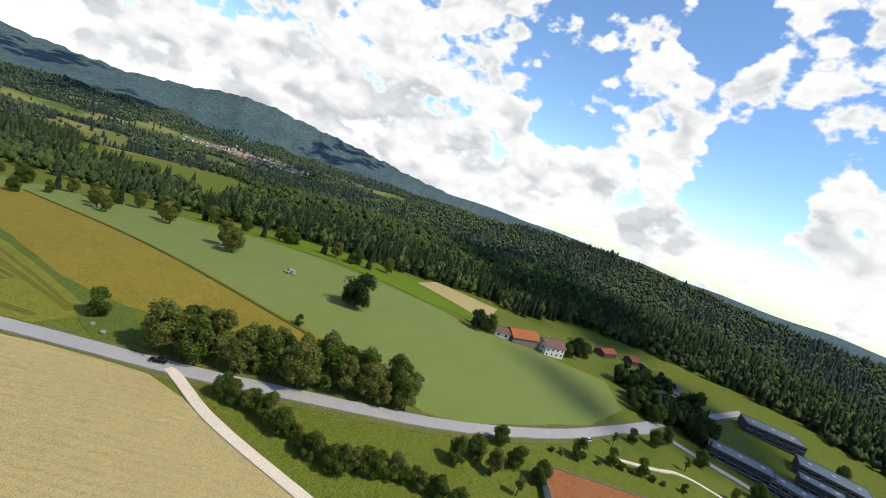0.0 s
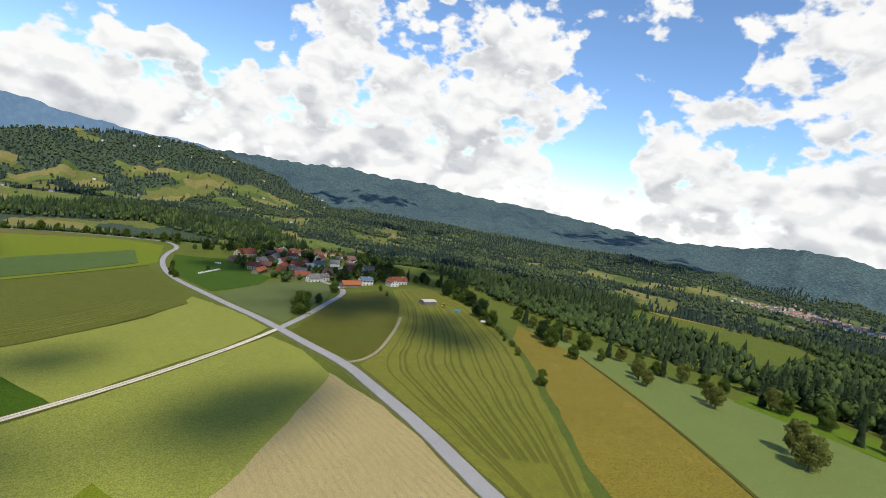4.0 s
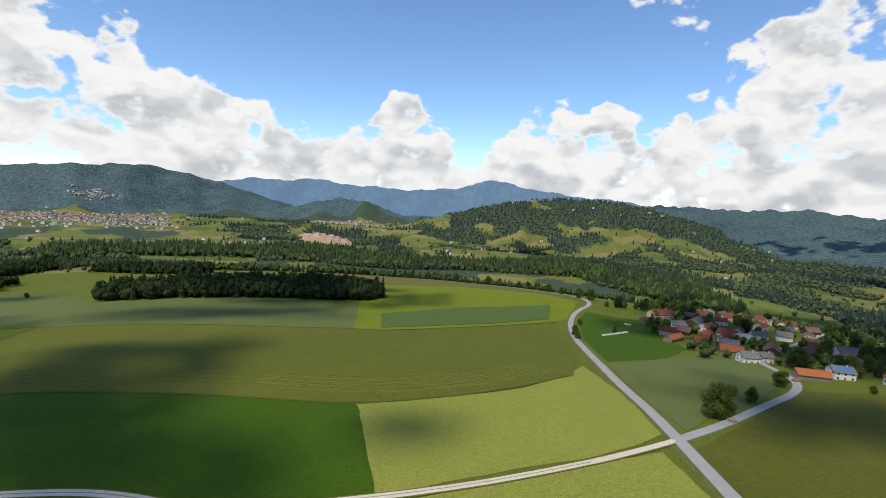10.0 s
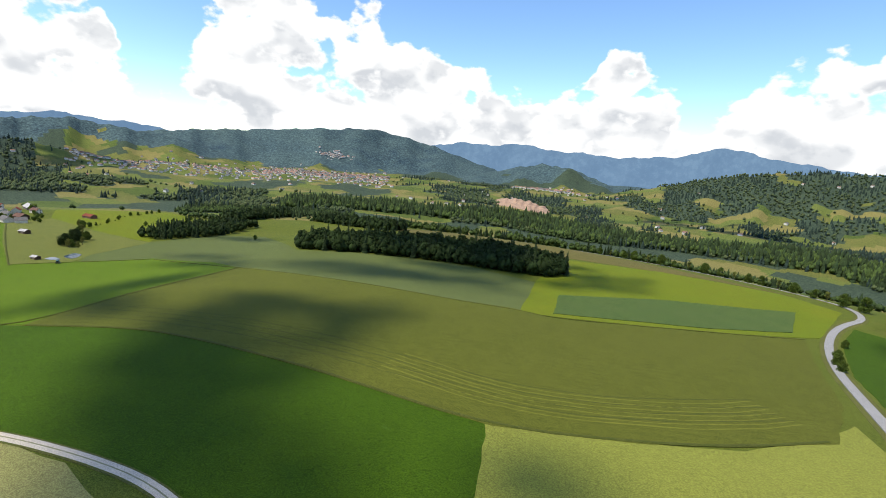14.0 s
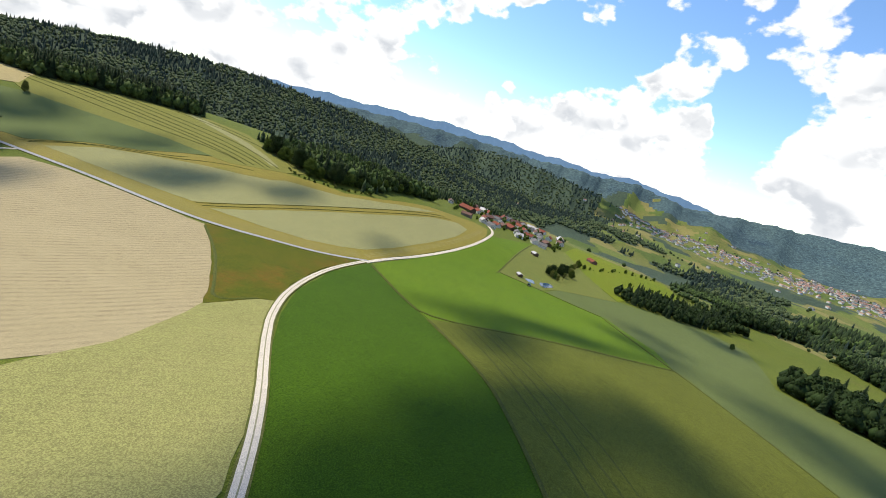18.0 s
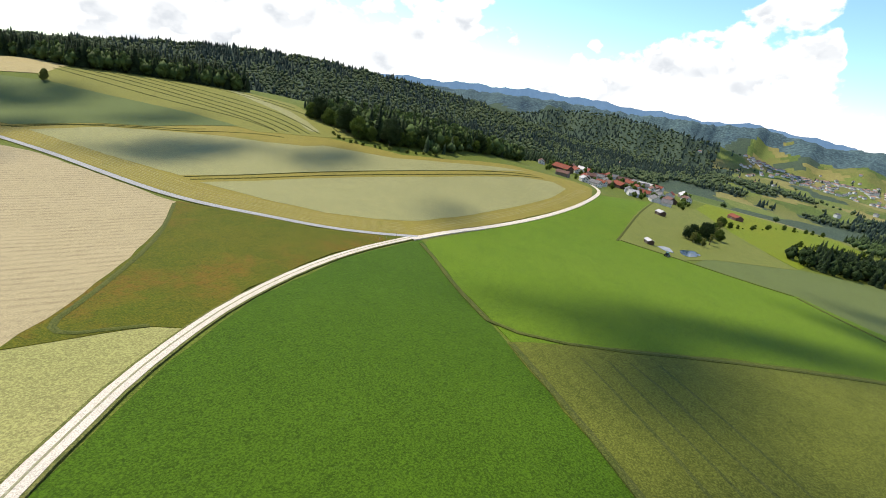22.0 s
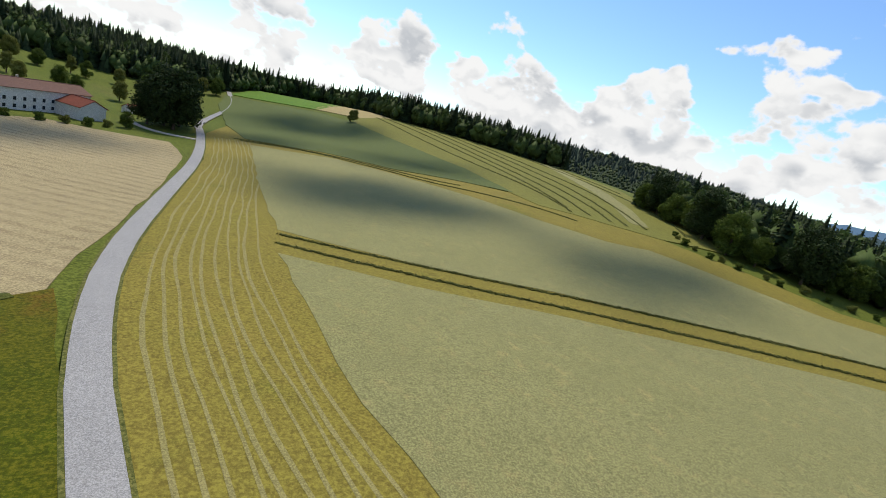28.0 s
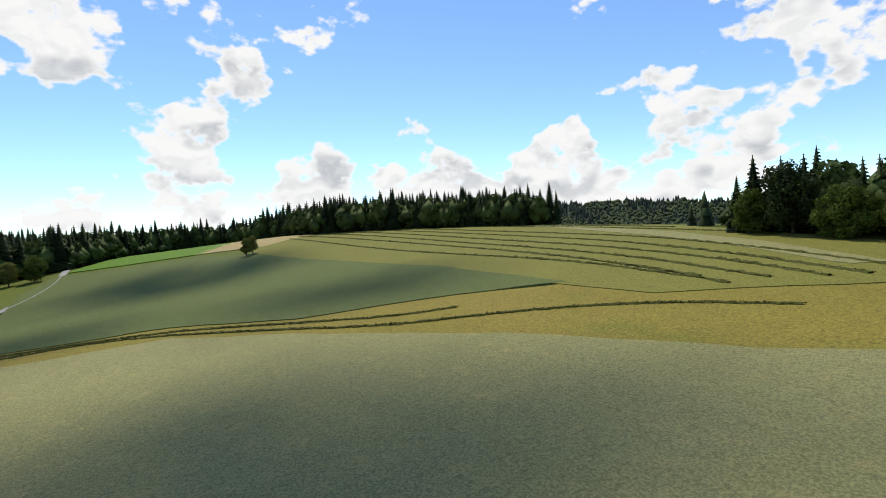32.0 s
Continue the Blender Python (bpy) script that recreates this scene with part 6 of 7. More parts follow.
def log_pile(x, y, turn, n, rows):
    root = empty("log_pile", x, y, float(height(x, y)) + 0.4, turn, "stack of cut logs beside the village road", "logs")
    bm = bmesh.new()
    bmesh.ops.create_cone(bm, segments=8, radius1=0.22, radius2=0.2, depth=3.0, cap_ends=True)
    bmesh.ops.rotate(bm, verts=bm.verts, matrix=Matrix.Rotation(math.pi / 2, 3, "X"))
    me = bpy.data.meshes.new("log")
    bm.to_mesh(me)
    bm.free()
    me.materials.append(M_LOG)
    for r in range(rows):
        for i in range(n - r):
            ob = new("log", me)
            ob.parent = root
            ob.location = ((i + r / 2 - n / 2) * 0.43, 0.1 * math.sin(i * 5 + r), 0.2 + r * 0.38)


M_WRAP = plain("bale_wrap", (0.80, 0.82, 0.80), 0.35, vary=0.06)
first_bale = bale(-24, 486, 20)
for i in range(14):
    bx, by = -24 + 18 * (i // 2) / 6.0, 487 + 31 * (i // 2) / 6.0
    if i:
        copy_thing(first_bale, pose(bx + (1.6 if i % 2 else 0), by, float(height(bx, by)) + 0.95, 0, 0, 20 + 3 * i))
for i in range(4):
    copy_thing(first_bale, pose(-8 + 1.7 * i, 562, float(height(-8, 562)) + 0.95, 0, 0, 15))


def rocks(x, y):
    """A heap of field stones."""
    root = empty("rock_pile", x, y, None, 0, "heap of grey field stones with red earth", "rocks")
    for i in range(16):
        bm = bmesh.new()
        bmesh.ops.create_icosphere(bm, subdivisions=2, radius=random.uniform(0.5, 1.3))
        for v in bm.verts:
            v.co *= 1 + 0.35 * noise.noise(v.co * 1.3 + Vector((i * 3.1, 0, 0)))
            v.co.z *= 0.7
        ob = part("stone", bm, M_STONE, root)
        a, q = random.uniform(0, 6.3), random.uniform(0, 3.4)
        px2, py2 = math.cos(a) * q, math.sin(a) * q * 0.7
        ob.location = (px2, py2, float(height(x + px2, y + py2)) - root.location.z + 0.45 + max(0, 1.2 - 0.4 * q))


rocks(157, -1)
for x, y in ((60, 16), (62, 21)):
    bm = bmesh.new()
    bmesh.ops.create_icosphere(bm, subdivisions=2, radius=0.8)
    for v in bm.verts:
        v.co *= 1 + 0.3 * noise.noise(v.co * 1.7 + Vector((x, y, 0)))
        v.co.z *= 0.7
    me = bpy.data.meshes.new("boulder")
    bm.to_mesh(me)
    bm.free()
    me.materials.append(M_STONE)
    ob = new("boulder", me)
    ob.location = (x, y, float(height(x, y)) + 0.45)
    tagged(ob, "pale boulder lying in the grass", "boulder")

M_CARP = plain("car_paint_black", (0.012, 0.012, 0.014), 0.2, vary=0.1)
M_TYRE = plain("tyre_rubber", (0.02, 0.02, 0.02), 0.9)
M_RIM = plain("rim_alloy", (0.45, 0.45, 0.46), 0.3)
M_LAMP = plain("lamp_glass", (0.7, 0.7, 0.72), 0.1)


def car(x, y, turn, paint, label):
    root = empty("car", x, y, float(height(x, y)) + 0.44, turn, label, "car")

    def shell(sections, width):
        bm = bmesh.new()
        rings = []
        for px3, z0, z1, wd in sections:
            rings.append([bm.verts.new((px3, s * wd * width / 2, z)) for s, z in ((-1, z0), (-1, z1), (1, z1), (1, z0))])
        for r0, r1 in zip(rings, rings[1:]):
            for k in range(4):
                bm.faces.new((r0[k], r0[(k + 1) % 4], r1[(k + 1) % 4], r1[k]))
        bm.faces.new(rings[0][::-1])
        bm.faces.new(rings[-1])
        bmesh.ops.recalc_face_normals(bm, faces=bm.faces)
        bmesh.ops.bevel(bm, geom=list(bm.edges), offset=0.06, segments=2, affect="EDGES")
        return bm
    body = part("body", shell([(-2.2, 0.35, 0.75, 0.86), (-1.9, 0.25, 0.92, 1), (1.0, 0.25, 0.92, 1), (2.0, 0.27, 0.80, 0.95), (2.25, 0.35, 0.62, 0.8)], 1.78), paint, root)
    part("cabin", shell([(-2.0, 0.90, 0.95, 0.9), (-1.6, 0.90, 1.40, 0.8), (0.2, 0.90, 1.46, 0.8), (1.05, 0.90, 0.95, 0.9)], 1.62), M_GLASS, root, "dark tinted cabin glass")
    part("roof", boxed(-1.55, 0.18, -0.62, 0.62, 1.42, 1.49), paint, root)
    for sx in (-1.35, 1.4):
        for sy in (-0.82, 0.82):
            bm = bmesh.new()
            bmesh.ops.create_cone(bm, segments=20, radius1=0.33, radius2=0.33, depth=0.22, cap_ends=True)
            bmesh.ops.rotate(bm, verts=bm.verts, matrix=Matrix.Rotation(math.pi / 2, 3, "X"))
            bmesh.ops.translate(bm, verts=bm.verts, vec=(sx, sy, 0.33))
            wheel = part("wheel", bm, M_TYRE, root, "black tyre")
            bm = bmesh.new()
            bmesh.ops.create_cone(bm, segments=12, radius1=0.2, radius2=0.2, depth=0.25, cap_ends=True)
            bmesh.ops.rotate(bm, verts=bm.verts, matrix=Matrix.Rotation(math.pi / 2, 3, "X"))
            bmesh.ops.translate(bm, verts=bm.verts, vec=(sx, sy, 0.33))
            part("rim", bm, M_RIM, wheel)
    for sy in (-0.6, 0.6):
        part("headlight", boxed(2.12, 2.2, sy - 0.2, sy + 0.2, 0.58, 0.7), M_LAMP, body)
    return root


car(55.5, -4, 103, M_CARP, "black car standing at the road's edge")
excavator(155, 292, 40)
log_pile(93, 372, 20, 9, 4)
log_pile(97, 379, 15, 7, 3)
log_pile(44, 268, 60, 7, 3)
M_CARS = plain("car_paint_silver", (0.55, 0.56, 0.57), 0.25, vary=0.1)
car(112, -146, 128, M_CARS, "silver car parked on the grass beside the road")

# ---- farm, houses and the flat-roofed school in the south ----
house(207, -127, 120, 20, 11, 4.6, 3.4, M_WOODL, M_TILEO, "barn wing with a bright orange roof", detail=0, group="southern farm")
house(212, -146, 120, 15, 11, 6.0, 3.0, M_WALLW, M_TILEB, "white farmhouse with a brown tiled roof", group="southern farm")
house(201, -114, 100, 9, 7, 3.4, 2.0, M_WALLW, M_TILEB, "small white farm outbuilding with brown roof", group="southern farm")
shed(274, -202, 130, 16, 9, 3.6, 2.0, M_WOODW, M_TILE, "dark wooden barn with a red roof")
shed(282, -226, 120, 10, 8, 3.2, 2.0, M_WOODW, M_TILE, "small barn with a red roof")
house(217, -216, 60, 12, 10, 4.4, 2.6, M_WALLW, M_SLATE, "white house with a grey hipped roof among trees", group="southern houses")
house(245, -240, 70, 11, 9, 4.4, 2.4, M_WALLW, M_SLATE, "white house with a dark grey roof", group="southern houses")
house(202, -216, 140, 11, 8, 3.4, 2.4, M_WOODL, M_TILEB, "low house with a brown roof under trees", detail=0, group="southern houses")


def block(x, y, turn, w, d, h, label, roof=None, wall=None, bays=6):
    """A flat-roofed block with parapet, window bands and roof lights."""
    root = empty("school_building", x, y, None, turn, label, "school")
    part("wall", boxed(-w / 2, w / 2, -d / 2, d / 2, -2.5, h), wall or M_BLACK, root)
    rf = part("roof", boxed(-w / 2 + 0.3, w / 2 - 0.3, -d / 2 + 0.3, d / 2 - 0.3, h, h + 0.12), roof or M_FLAT, root)
    for x0, x1, y0, y1 in ((-w / 2 - 0.1, w / 2 + 0.1, -d / 2 - 0.1, -d / 2 + 0.3), (-w / 2 - 0.1, w / 2 + 0.1, d / 2 - 0.3, d / 2 + 0.1), (-w / 2 - 0.1, -w / 2 + 0.3, -d / 2 + 0.3, d / 2 - 0.3), (w / 2 - 0.3, w / 2 + 0.1, -d / 2 + 0.3, d / 2 - 0.3)):
        part("parapet", boxed(x0, x1, y0, y1, h, h + 0.4), M_SLATE, root)
    for i in range(bays):
        xx = -w / 2 + w * (i + 0.5) / bays
        for s in (-1, 1):
            for z in ((1.0, 4.2) if h > 6 else (1.0,)):
                add_window(root, xx, s * d / 2, z, ("y", s), w / bays * 0.7, 1.7)
    for i in range(3):
        xx = -w / 3 + i * w / 3
        part("roof_light", boxed(xx - 0.8, xx + 0.8, -0.8, 0.8, h + 0.12, h + 0.55), M_FRAME, rf, "small white roof light")
    return root


block(162, -240, 65, 30, 12, 5.5, "dark school wing with a grey flat roof")
block(146, -262, 50, 26, 11, 6.5, "dark school wing with ribbon windows")
block(228, -300, 75, 34, 16, 6.5, "long dark school block with a pale metal roof")
block(188, -310, 60, 34, 18, 6.5, "dark sports hall with a grey flat roof")
block(170, -290, 60, 20, 10, 5.5, "low dark connecting wing of the school", bays=4)
sed = block(65, -154, 93, 64, 32, 6.0, "building with a red sedum roof and white edges", M_SEDUM, M_WALLW, 10)
for x, y, s, k in ((121, -160, 0.5, "birch"), (132, -172, 0.5, "oak2"), (140, -186, 0.6, "oak"), (150, -196, 0.6, "oak2"), (128, -196, 0.55, "birch"), (142, -210, 0.6, "oak"), (120, -214, 0.5, "light2"), (108, -186, 0.3, "oak2"), (150, -216, 0.6, "spruce2"), (132, -232, 0.6, "oak"), (120, -244, 0.6, "light"), (171, -199, 0.8, "oak"), (180, -206, 0.9, "dark"), (188, -196, 0.9, "oak"), (196, -200, 0.9, "dark"), (178, -190, 0.8, "oak2"), (192, -222, 0.9, "oak"), (206, -232, 0.9, "dark"), (212, -200, 0.8, "oak"), (222, -196, 0.8, "oak2"), (232, -222, 0.7, "oak"), (240, -258, 0.7, "oak"), (196, -106, 0.8, "oak"), (190, -98, 0.7, "dark"), (200, -100, 0.8, "oak2"), (222, -160, 0.7, "oak"), (230, -166, 0.8, "dark"), (240, -176, 0.8, "oak"), (180, -228, 0.8, "spruce"), (172, -222, 0.9, "dark"), (205, -330, 0.7, "oak"), (118, -262, 0.6, "oak")):
    tree(k, x, y, s, "green garden tree near the houses")
rng_s, grove = random.Random(8), []
for i in range(46):
    x, y = rng_s.uniform(172, 236), rng_s.uniform(-236, -192)
    if min((x - a) ** 2 + (y - b) ** 2 for a, b in ((217, -216), (202, -216), (245, -240))) > 70:
        grove.append((x, y))
wood("grove", "dense dark grove round the southern houses", M_LEAFD, TPL_BRD, grove, 0.85, "trees")
row_of(("bush", "bush2", "oak2"), [(92, -128), (98, -142), (104, -158), (106, -176)], 4.5, 0.6, 1.2, label="round shrub on the lawn", category="bush", group="lawn shrubs", name="bush")
ribbon("road_school", "grey asphalt drive to the school", M_ASPH, [(140, -170), (160, -196), (150, -214), (142, -236), (128, -250)], 5.0, 0.44)
ribbon("path_garden", "pale winding garden path", M_TRACK, [(110, -160), (116, -178), (124, -192), (118, -210), (110, -230)], 1.8, 0.4, category="path")

# ---- pasture, pond and huts towards the second village ----
M_WATER = plain("pond_water", (0.05, 0.10, 0.16), 0.06, vary=0.2, scale=0.2)
field("pond", "small blue farm pond in the pasture", M_WATER, [(-549, 122), (-557, 127), (-557, 131), (-546, 134), (-541, 129)], rise=0.45, grow=0, step=3, round_off=2, taken=False, category="pond")
field("pond", "small blue farm pond in the pasture", M_WATER, [(-562, 137), (-577, 146), (-567, 152), (-546, 143), (-551, 138)], rise=0.45, grow=0, step=3, round_off=2, taken=False, category="pond")
shed(-549, 117, 30, 6, 4.5, 2.6, 1.0, M_WOODW, M_SHEET, "small dark hut with a pale roof by the pond")
shed(-697, 116, 40, 8, 6.5, 3.4, 1.6, M_WOODW, M_SHEET, "dark wooden field barn on the slope")
shed(-864, 194, 30, 16, 10, 3.6, 2.6, M_TILEB, M_TILE, "red wooden barn with a red roof")
row_of(("light2", "birch", "bush", "oak"), [(-610, 150), (-640, 160), (-690, 165), (-740, 168), (-790, 175)], 11, 0.75, 5, label="grey-green willow in the pasture", group="pasture willows")
row_of(("light2", "oak2", "birch", "dark"), [(-608, 150), (-622, 144), (-640, 150), (-665, 156)], 5, 0.7, 3, label="grey-green willow in the pasture", group="pasture willows")
row_of(("oak", "oak2", "bush"), [(-780, 250), (-860, 330), (-930, 400)], 16, 0.5, 4, label="small tree in the valley hedge", group="valley hedge")
row_of(("oak", "oak2", "bush"), [(-760, 180), (-880, 240), (-980, 310)], 16, 0.45, 4, label="small tree in the valley hedge", group="valley hedge")
tree("oak", -623, 338, 0.5, "single round tree in the oat field")
SECOND = ((-906, -64, 20, 12, 9, M_WALLW, M_TILEB), (-900, -30, 60, 30, 14, M_WOODW, M_TILE), (-931, -16, 30, 22, 11, M_WALLW, M_TILE), (-970, -3, 30, 14, 10, M_WALLW, M_TILE), (-990, 23, 10, 22, 12, M_WALLW, M_TILE), (-815, 18, 30, 12, 9, M_WALLW, M_SHEET),
          (-795, 36, 60, 14, 9, M_WALLW, M_SLATE), (-900, 34, 20, 12, 9, M_WALLW, M_SLATE), (-888, 53, 45, 20, 12, M_WOODW, M_TILE), (-851, 70, 10, 14, 10, M_WALLW, M_SLATE), (-1010, 62, 30, 14, 10, M_WALLW, M_SLATE), (-1014, 84, 70, 14, 10, M_WALLW, M_SHEET),
          (-954, 92, 20, 12, 9, M_WALLW, M_TILEB), (-952, 60, 45, 18, 11, M_WALLW, M_TILE), (-890, 106, 30, 13, 9, M_WALLW, M_SLATE), (-1040, 96, 60, 16, 10, M_WALLW, M_TILE), (-1001, 135, 10, 24, 13, M_WOODL, M_SHEET), (-930, 138, 30, 13, 9, M_WALLW, M_TILEB),
          (-790, -4, 80, 16, 8, M_WOODL, M_TILEB), (-870, 10, 30, 14, 9, M_WALLW, M_TILE), (-840, 36, 60, 13, 9, M_WALLW, M_TILE), (-920, 74, 30, 14, 9, M_WALLW, M_TILE), (-865, 88, 80, 14, 10, M_WALLW, M_TILE))
for x, y, turn, w, d, wall, roof in SECOND:
    names2 = {M_TILE: "red tiled", M_TILEB: "brown tiled", M_SLATE: "dark grey", M_SHEET: "pale metal"}
    house(x, y, turn, w, d, 4.6, d * 0.33, wall, roof, ("white plastered house with a %s roof" if wall is M_WALLW else "wooden farm barn with a %s roof") % names2[roof], detail=1 if wall is M_WALLW and x > -960 else 0, group="houses of the second village")
spots_2 = [(v[0], v[1]) for v in SECOND]
rng_w = random.Random(12)
for i in range(300):
    x, y = rng_w.uniform(-1060, -800), rng_w.uniform(-60, 140)
    if abs(y - 0.25 * (x + 930) - 45) > 75 or x > -840 and y < 10 or min((x - a) ** 2 + (y - b) ** 2 for a, b in spots_2) < 18 ** 2:
        continue
    spots_2.append((x, y))
    wall, roof, text = rng_w.choice(((M_WALLW, M_TILE, "white plastered house with a red tiled roof"), (M_WALLW, M_SLATE, "white plastered house with a dark grey roof"), (M_WOODW, M_TILEB, "dark wooden barn with a brown tiled roof"), (M_WALLW, M_SHEET, "white plastered house with a pale metal roof")))
    house(x, y, rng_w.uniform(0, 180), rng_w.uniform(11, 18), rng_w.uniform(9, 12), 4.2, 3.4, wall, roof, text, detail=0, group="houses of the second village")
    if len(spots_2) > 46:
        break
garden = []
for i in range(80):
    x, y = random.uniform(-1050, -780), random.uniform(-60, 150)
    if abs(y - 40) < 30 and x > -800:
        continue
    if min((x - s[0]) ** 2 + (y - s[1]) ** 2 for s in spots_2) > 100:
        garden.append((x, y))
wood("garden_trees", "leafy trees between the houses of the second village", M_LEAF, TPL_BRD, garden, 0.65, "trees")

# ---- the hill farm and the trees of the last meadow ----
house(-275, -236, 56, 36, 12, 8.2, 2.6, M_WALLW, M_TILEB, "large white three-storey farmhouse with a brown roof", group="hill farm")
house(-288, -238, 146, 15, 12, 5.2, 2.8, M_WALLW, M_TILE, "white barn wing with a bright red roof", detail=0, group="hill farm")
shed(-299, -284, 60, 6, 5, 2.6, 1.6, M_WALLW, M_TILE, "small white hut with a red roof", "hut", "hut")
for x, y, s, k in ((-321, -252, 1.6, "dark"), (-316, -262, 1.5, "dark"), (-322, -268, 1.4, "dark"), (-310, -256, 1.1, "dark"), (-318, -280, 1.2, "dark")):
    tree(k, x, y, s, "huge dark tree beside the farm lane")
for x, y, s, k in ((-306, -232, 0.5, "oak"), (-296, -218, 1.0, "bush"), (-290, -214, 0.8, "bush2"), (-284, -209, 0.9, "bush"), (-301, -224, 0.8, "bush2"), (-276, -204, 0.8, "bush"), (-240, -262, 0.6, "oak"), (-250, -300, 0.7, "light"), (-270, -310, 0.7, "oak"), (-288, -318, 0.8, "light"), (-230, -290, 0.7, "oak2"), (-260, -322, 0.8, "oak"), (-240, -316, 0.8, "light2"), (-220, -305, 0.8, "oak2")):
    tree(k, x, y, s, "garden tree at the farmhouse")
ribbon("path_farm", "pale gravel drive to the farm hut", M_TRACK, [(-332, -230), (-318, -234), (-307, -246), (-301, -266), (-297, -290)], 2.2, 0.44, category="path")


def tractor(x, y, turn):
    root = empty("tractor", x, y, float(height(x, y)) + 0.3, turn, "dark blue tractor standing at the pasture pond", "tractor")
    bm = boxed(0.1, 2.1, -0.4, 0.4, 0.8, 1.55)
    bmesh.ops.bevel(bm, geom=list(bm.edges), offset=0.08, segments=2, affect="EDGES")
    part("bonnet", bm, M_TARPB, root)
    cab = part("cabin", boxed(-1.3, 0.1, -0.75, 0.75, 1.2, 2.7), M_GLASS, root, "dark glass cabin")
    part("cabin_roof", boxed(-1.4, 0.25, -0.85, 0.85, 2.7, 2.85), M_TARPB, cab)
    part("exhaust", boxed(0.5, 0.6, 0.42, 0.52, 1.5, 2.6), M_TYRE, root)
    for wx, r, wd in ((-0.8, 0.85, 0.5), (1.6, 0.55, 0.36)):
        for s in (-1, 1):
            for nm, rr, ww, m in (("wheel", r, wd, M_TYRE), ("rim", r * 0.55, wd + 0.06, M_RIM)):
                bm = bmesh.new()
                bmesh.ops.create_cone(bm, segments=20, radius1=rr, radius2=rr, depth=ww, cap_ends=True)
                bmesh.ops.rotate(bm, verts=bm.verts, matrix=Matrix.Rotation(math.pi / 2, 3, "X"))
                bmesh.ops.translate(bm, verts=bm.verts, vec=(wx, s * 0.85, r))
                if nm == "wheel":
                    wheel = part(nm, bm, m, root, "black ribbed tyre")
                else:
                    part(nm, bm, m, wheel)


tractor(-524, 130, 150)


def signpost(x, y, turn):
    root = empty("signpost", x, y, float(height(x, y)) + 0.3, turn, "wooden signpost with small plates at the lane fork", "signpost")
    part("post", boxed(-0.08, 0.08, -0.08, 0.08, -0.4, 2.6), M_WOODL, root)
    for z, s in ((2.1, 1), (1.7, -1)):
        part("plate", boxed(min(0, s * 0.9), max(0, s * 0.9), 0.08, 0.12, z, z + 0.25), M_TARPW, root, "pale sign plate")


signpost(-359, 31, 20)
for x, y in ((-355, 29), (-352, 28)):
    me = bpy.data.meshes.new("marker_post")
    bm = boxed(-0.09, 0.09, -0.09, 0.09, -0.2, 1.3)
    bmesh.ops.bevel(bm, geom=list(bm.edges), offset=0.03, segments=1, affect="EDGES")
    bm.to_mesh(me)
    bm.free()
    me.materials.append(M_WOODL)
    ob = new("marker_post", me)
    ob.location = (x, y, float(height(x, y)) + 0.25)
    tagged(ob, "short weathered wooden post at the fork", "post")
tree("light2", -427, -374, 0.72, "lone pair of slim trees on the hill")
tree("light2", -431, -380, 0.78, "lone pair of slim trees on the hill")
row_of(("oak", "light", "oak2", "light2"), [(-330, -430), (-300, -400), (-262, -380), (-225, -370)], 11, 0.95, 4, label="leafy tree before the spruce wood", group="wood edge trees")
row_of(("bush", "bush2"), [(-522, -138), (-513, -126), (-514, -108), (-524, -92), (-540, -76), (-565, -64)], 6, 0.7, 2, label="low bush in the grassy strip below the wood", category="bush", group="strip bushes", name="bush")
row_of(("oak", "dark", "oak2", "oak"), [(-556, -190), (-545, -150), (-534, -122), (-540, -98), (-568, -80), (-620, -70), (-680, -62)], 9, 1.15, 3, label="broad tree at the edge of the hill wood", group="hill wood edge")
row_of(("spruce", "spruce3", "spruce2"), [(-558, -197), (-570, -192), (-585, -178)], 5, 0.98, 3, label="tall dark spruce at the wood's tip", group="tip spruces")


# ---- towns far off in the valley ----
def town(name, label, spots):
    rng = np.random.default_rng(len(spots))
    for which, material in (("walls", M_WALLW), ("roofs_red", M_ROOFFAR), ("roofs_grey", M_SLATE)):
        V, F = [], []
        rng = np.random.default_rng(len(spots))
        for x, y in spots:
            w, d, h, a, red = rng.uniform(8, 15), rng.uniform(7, 11), rng.uniform(3.5, 7), rng.uniform(0, 3.14), rng.random() < 0.6
            z, c, s = float(height(x, y)), math.cos(a), math.sin(a)
            b = len(V)

            def put(px4, py4, pz4):
                V.append((x + px4 * c - py4 * s, y + px4 * s + py4 * c, z + pz4))
            if which == "walls":
                for zz in (-1, h):
                    for px4, py4 in ((-w / 2, -d / 2), (w / 2, -d / 2), (w / 2, d / 2), (-w / 2, d / 2)):
                        put(px4, py4, zz)
                F += [(b, b + 1, b + 5, b + 4), (b + 1, b + 2, b + 6, b + 5), (b + 2, b + 3, b + 7, b + 6), (b + 3, b, b + 4, b + 7)]
            elif red == (which == "roofs_red"):
                for px4, py4, pz4 in ((-w / 2 - 0.5, -d / 2 - 0.5, h), (w / 2 + 0.5, -d / 2 - 0.5, h), (w / 2 + 0.5, d / 2 + 0.5, h), (-w / 2 - 0.5, d / 2 + 0.5, h), (-w / 2 - 0.5, 0, h + d * 0.33), (w / 2 + 0.5, 0, h + d * 0.33)):
                    put(px4, py4, pz4)
                F += [(b, b + 1, b + 5, b + 4), (b + 2, b + 3, b + 4, b + 5), (b + 1, b + 2, b + 5), (b + 3, b, b + 4)]
        if F:
            tagged(link_mesh(name, V, F, material), label + {"walls": ", the white walls", "roofs_red": ", the red roofs", "roofs_grey": ", the grey roofs"}[which], "town", kind="stuff")


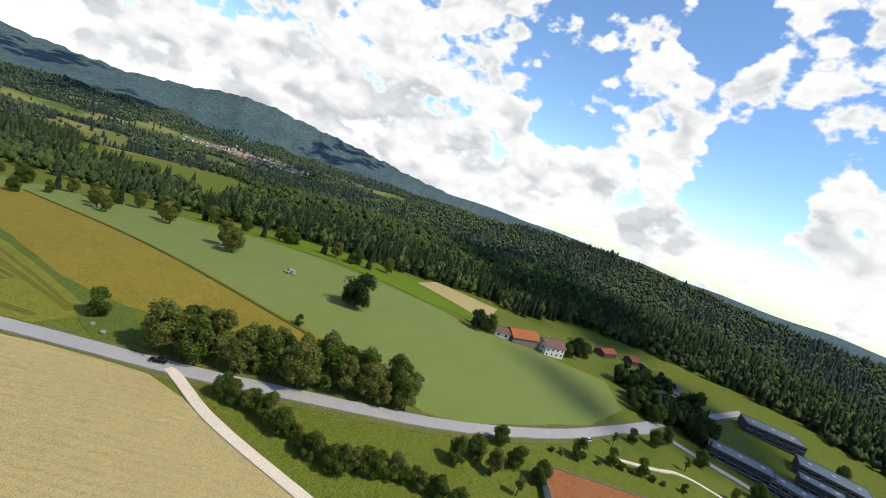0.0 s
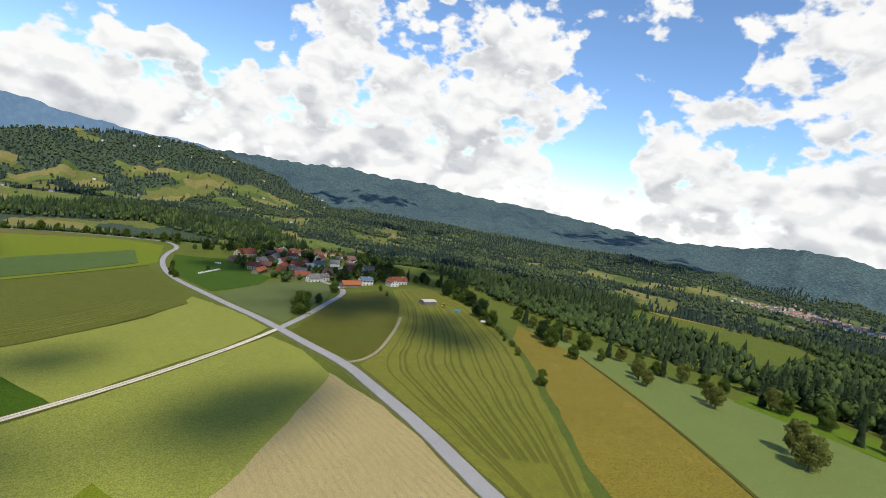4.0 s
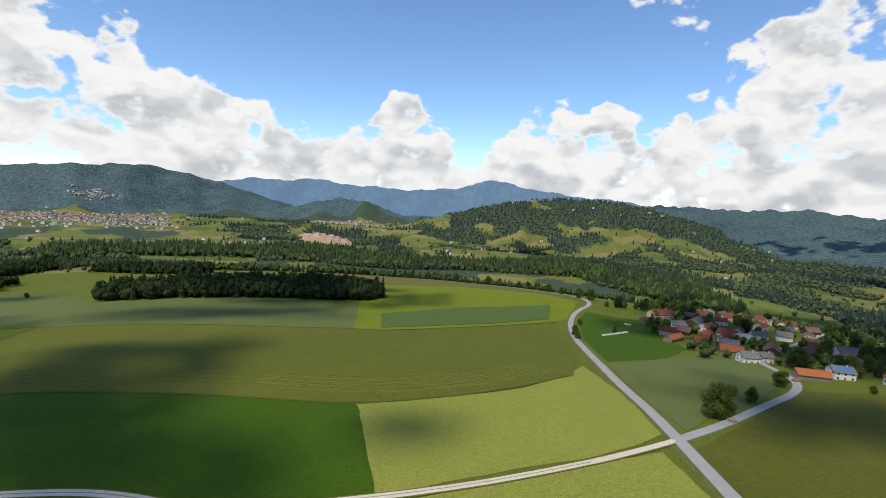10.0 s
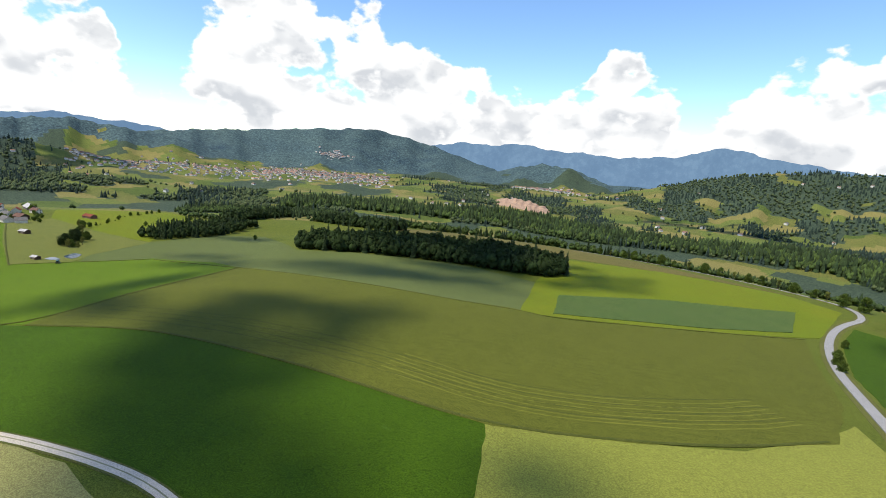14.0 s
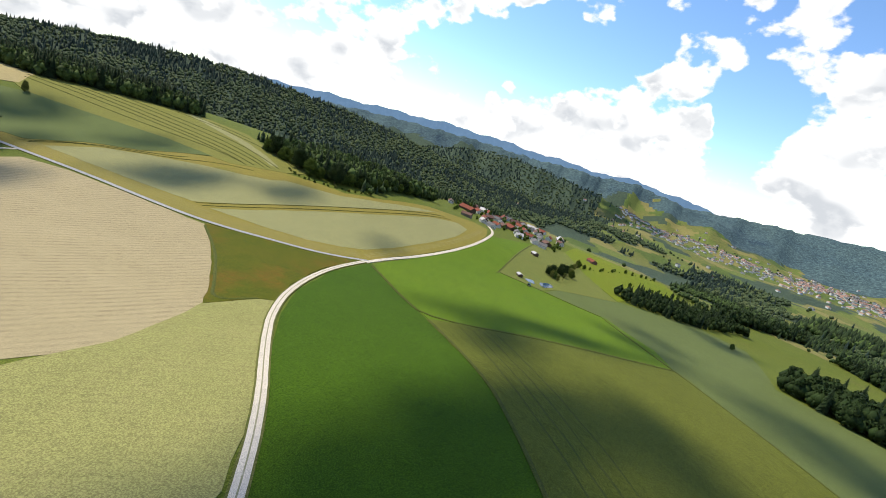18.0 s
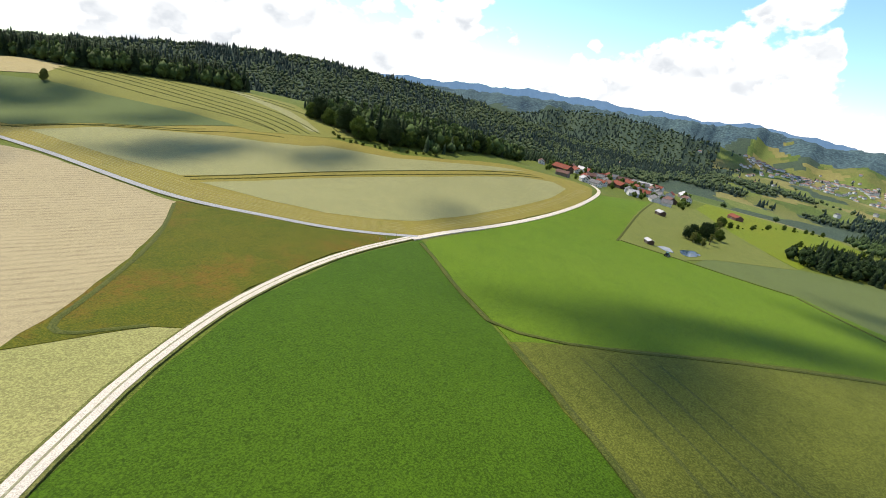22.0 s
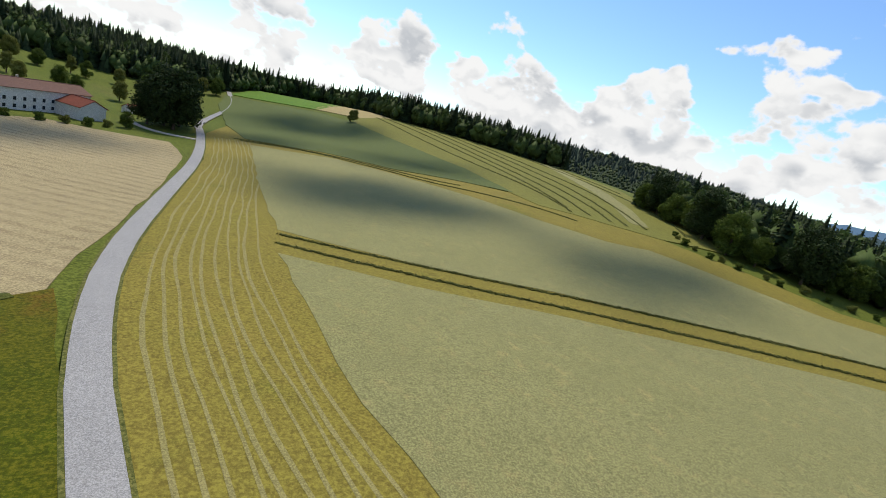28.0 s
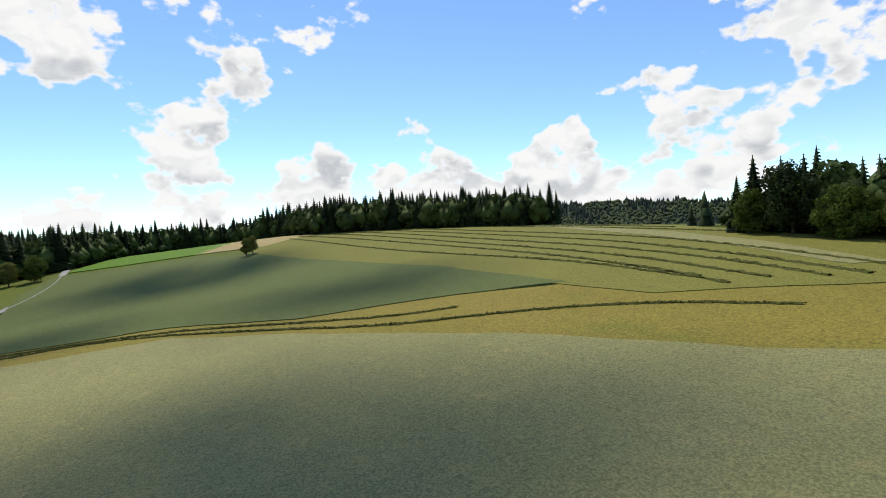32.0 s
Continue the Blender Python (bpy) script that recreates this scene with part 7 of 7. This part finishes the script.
def polar(az, r):
    return -100 - math.sin(radians(az)) * r, 60 + math.cos(radians(az)) * r


M_ROOFFAR = mat("tiles_weathered", (0.40, 0.24, 0.18), (0.32, 0.20, 0.16), 0.85, 0.02, 0.4, 0.1, island=0.3, tone=1.0)
rng_t = random.Random(5)
town("town", "distant town in the valley", [polar(rng_t.uniform(51.5, 66) if rng_t.random() < 0.62 else rng_t.uniform(64, 84), rng_t.gauss(2460, 150)) for _ in range(980)])
town("town", "distant hillside village", [polar(rng_t.gauss(32.6, 1.9), rng_t.gauss(2700, 40)) for _ in range(150)])
town("town", "distant houses on the mountain's foot", [polar(rng_t.gauss(58.5, 0.9), rng_t.gauss(3160, 35)) for _ in range(60)])
town("town", "distant village under the mountain", [polar(rng_t.gauss(-69, 2.6), rng_t.gauss(1850, 65)) for _ in range(240)])
town("town", "scattered distant houses", [polar(rng_t.uniform(-15, 95), rng_t.uniform(1500, 2900)) for _ in range(110)])
M_PIT = mat("quarry_sand", (0.62, 0.42, 0.30), (0.50, 0.34, 0.25), 0.9, 0.01, 0.1, 0.5)


def quarry():
    """A dug bank of pale earth with ledges."""
    V, F, na, nv = [], [], 40, 12
    for i in range(na + 1):
        a = 31.0 + 7.0 * i / na
        hump = math.sin(math.pi * i / na) ** 0.5 * (0.8 + 0.35 * noise.noise((i * 0.3, 2, 0)))
        x0, y0 = polar(a, 1700)
        base = float(height(x0, y0))
        for j in range(nv + 1):
            v = j / nv
            x, y = polar(a, 1690 + 110 * v + 10 * noise.noise((i * 0.4, j * 0.4, 1)))
            ledge = (math.floor(v * 4) + min(1, (v * 4 % 1) * 2.5)) / 4
            V.append((x, y, base - 3 + 34 * ledge * hump))
    for i in range(na):
        for j in range(nv):
            a = i * (nv + 1) + j
            F.append((a, a + 1, a + nv + 2, a + nv + 1))
    tagged(link_mesh("quarry", V, F, M_PIT), "pale pink quarry face in the forest", "quarry", kind="structure")


quarry()

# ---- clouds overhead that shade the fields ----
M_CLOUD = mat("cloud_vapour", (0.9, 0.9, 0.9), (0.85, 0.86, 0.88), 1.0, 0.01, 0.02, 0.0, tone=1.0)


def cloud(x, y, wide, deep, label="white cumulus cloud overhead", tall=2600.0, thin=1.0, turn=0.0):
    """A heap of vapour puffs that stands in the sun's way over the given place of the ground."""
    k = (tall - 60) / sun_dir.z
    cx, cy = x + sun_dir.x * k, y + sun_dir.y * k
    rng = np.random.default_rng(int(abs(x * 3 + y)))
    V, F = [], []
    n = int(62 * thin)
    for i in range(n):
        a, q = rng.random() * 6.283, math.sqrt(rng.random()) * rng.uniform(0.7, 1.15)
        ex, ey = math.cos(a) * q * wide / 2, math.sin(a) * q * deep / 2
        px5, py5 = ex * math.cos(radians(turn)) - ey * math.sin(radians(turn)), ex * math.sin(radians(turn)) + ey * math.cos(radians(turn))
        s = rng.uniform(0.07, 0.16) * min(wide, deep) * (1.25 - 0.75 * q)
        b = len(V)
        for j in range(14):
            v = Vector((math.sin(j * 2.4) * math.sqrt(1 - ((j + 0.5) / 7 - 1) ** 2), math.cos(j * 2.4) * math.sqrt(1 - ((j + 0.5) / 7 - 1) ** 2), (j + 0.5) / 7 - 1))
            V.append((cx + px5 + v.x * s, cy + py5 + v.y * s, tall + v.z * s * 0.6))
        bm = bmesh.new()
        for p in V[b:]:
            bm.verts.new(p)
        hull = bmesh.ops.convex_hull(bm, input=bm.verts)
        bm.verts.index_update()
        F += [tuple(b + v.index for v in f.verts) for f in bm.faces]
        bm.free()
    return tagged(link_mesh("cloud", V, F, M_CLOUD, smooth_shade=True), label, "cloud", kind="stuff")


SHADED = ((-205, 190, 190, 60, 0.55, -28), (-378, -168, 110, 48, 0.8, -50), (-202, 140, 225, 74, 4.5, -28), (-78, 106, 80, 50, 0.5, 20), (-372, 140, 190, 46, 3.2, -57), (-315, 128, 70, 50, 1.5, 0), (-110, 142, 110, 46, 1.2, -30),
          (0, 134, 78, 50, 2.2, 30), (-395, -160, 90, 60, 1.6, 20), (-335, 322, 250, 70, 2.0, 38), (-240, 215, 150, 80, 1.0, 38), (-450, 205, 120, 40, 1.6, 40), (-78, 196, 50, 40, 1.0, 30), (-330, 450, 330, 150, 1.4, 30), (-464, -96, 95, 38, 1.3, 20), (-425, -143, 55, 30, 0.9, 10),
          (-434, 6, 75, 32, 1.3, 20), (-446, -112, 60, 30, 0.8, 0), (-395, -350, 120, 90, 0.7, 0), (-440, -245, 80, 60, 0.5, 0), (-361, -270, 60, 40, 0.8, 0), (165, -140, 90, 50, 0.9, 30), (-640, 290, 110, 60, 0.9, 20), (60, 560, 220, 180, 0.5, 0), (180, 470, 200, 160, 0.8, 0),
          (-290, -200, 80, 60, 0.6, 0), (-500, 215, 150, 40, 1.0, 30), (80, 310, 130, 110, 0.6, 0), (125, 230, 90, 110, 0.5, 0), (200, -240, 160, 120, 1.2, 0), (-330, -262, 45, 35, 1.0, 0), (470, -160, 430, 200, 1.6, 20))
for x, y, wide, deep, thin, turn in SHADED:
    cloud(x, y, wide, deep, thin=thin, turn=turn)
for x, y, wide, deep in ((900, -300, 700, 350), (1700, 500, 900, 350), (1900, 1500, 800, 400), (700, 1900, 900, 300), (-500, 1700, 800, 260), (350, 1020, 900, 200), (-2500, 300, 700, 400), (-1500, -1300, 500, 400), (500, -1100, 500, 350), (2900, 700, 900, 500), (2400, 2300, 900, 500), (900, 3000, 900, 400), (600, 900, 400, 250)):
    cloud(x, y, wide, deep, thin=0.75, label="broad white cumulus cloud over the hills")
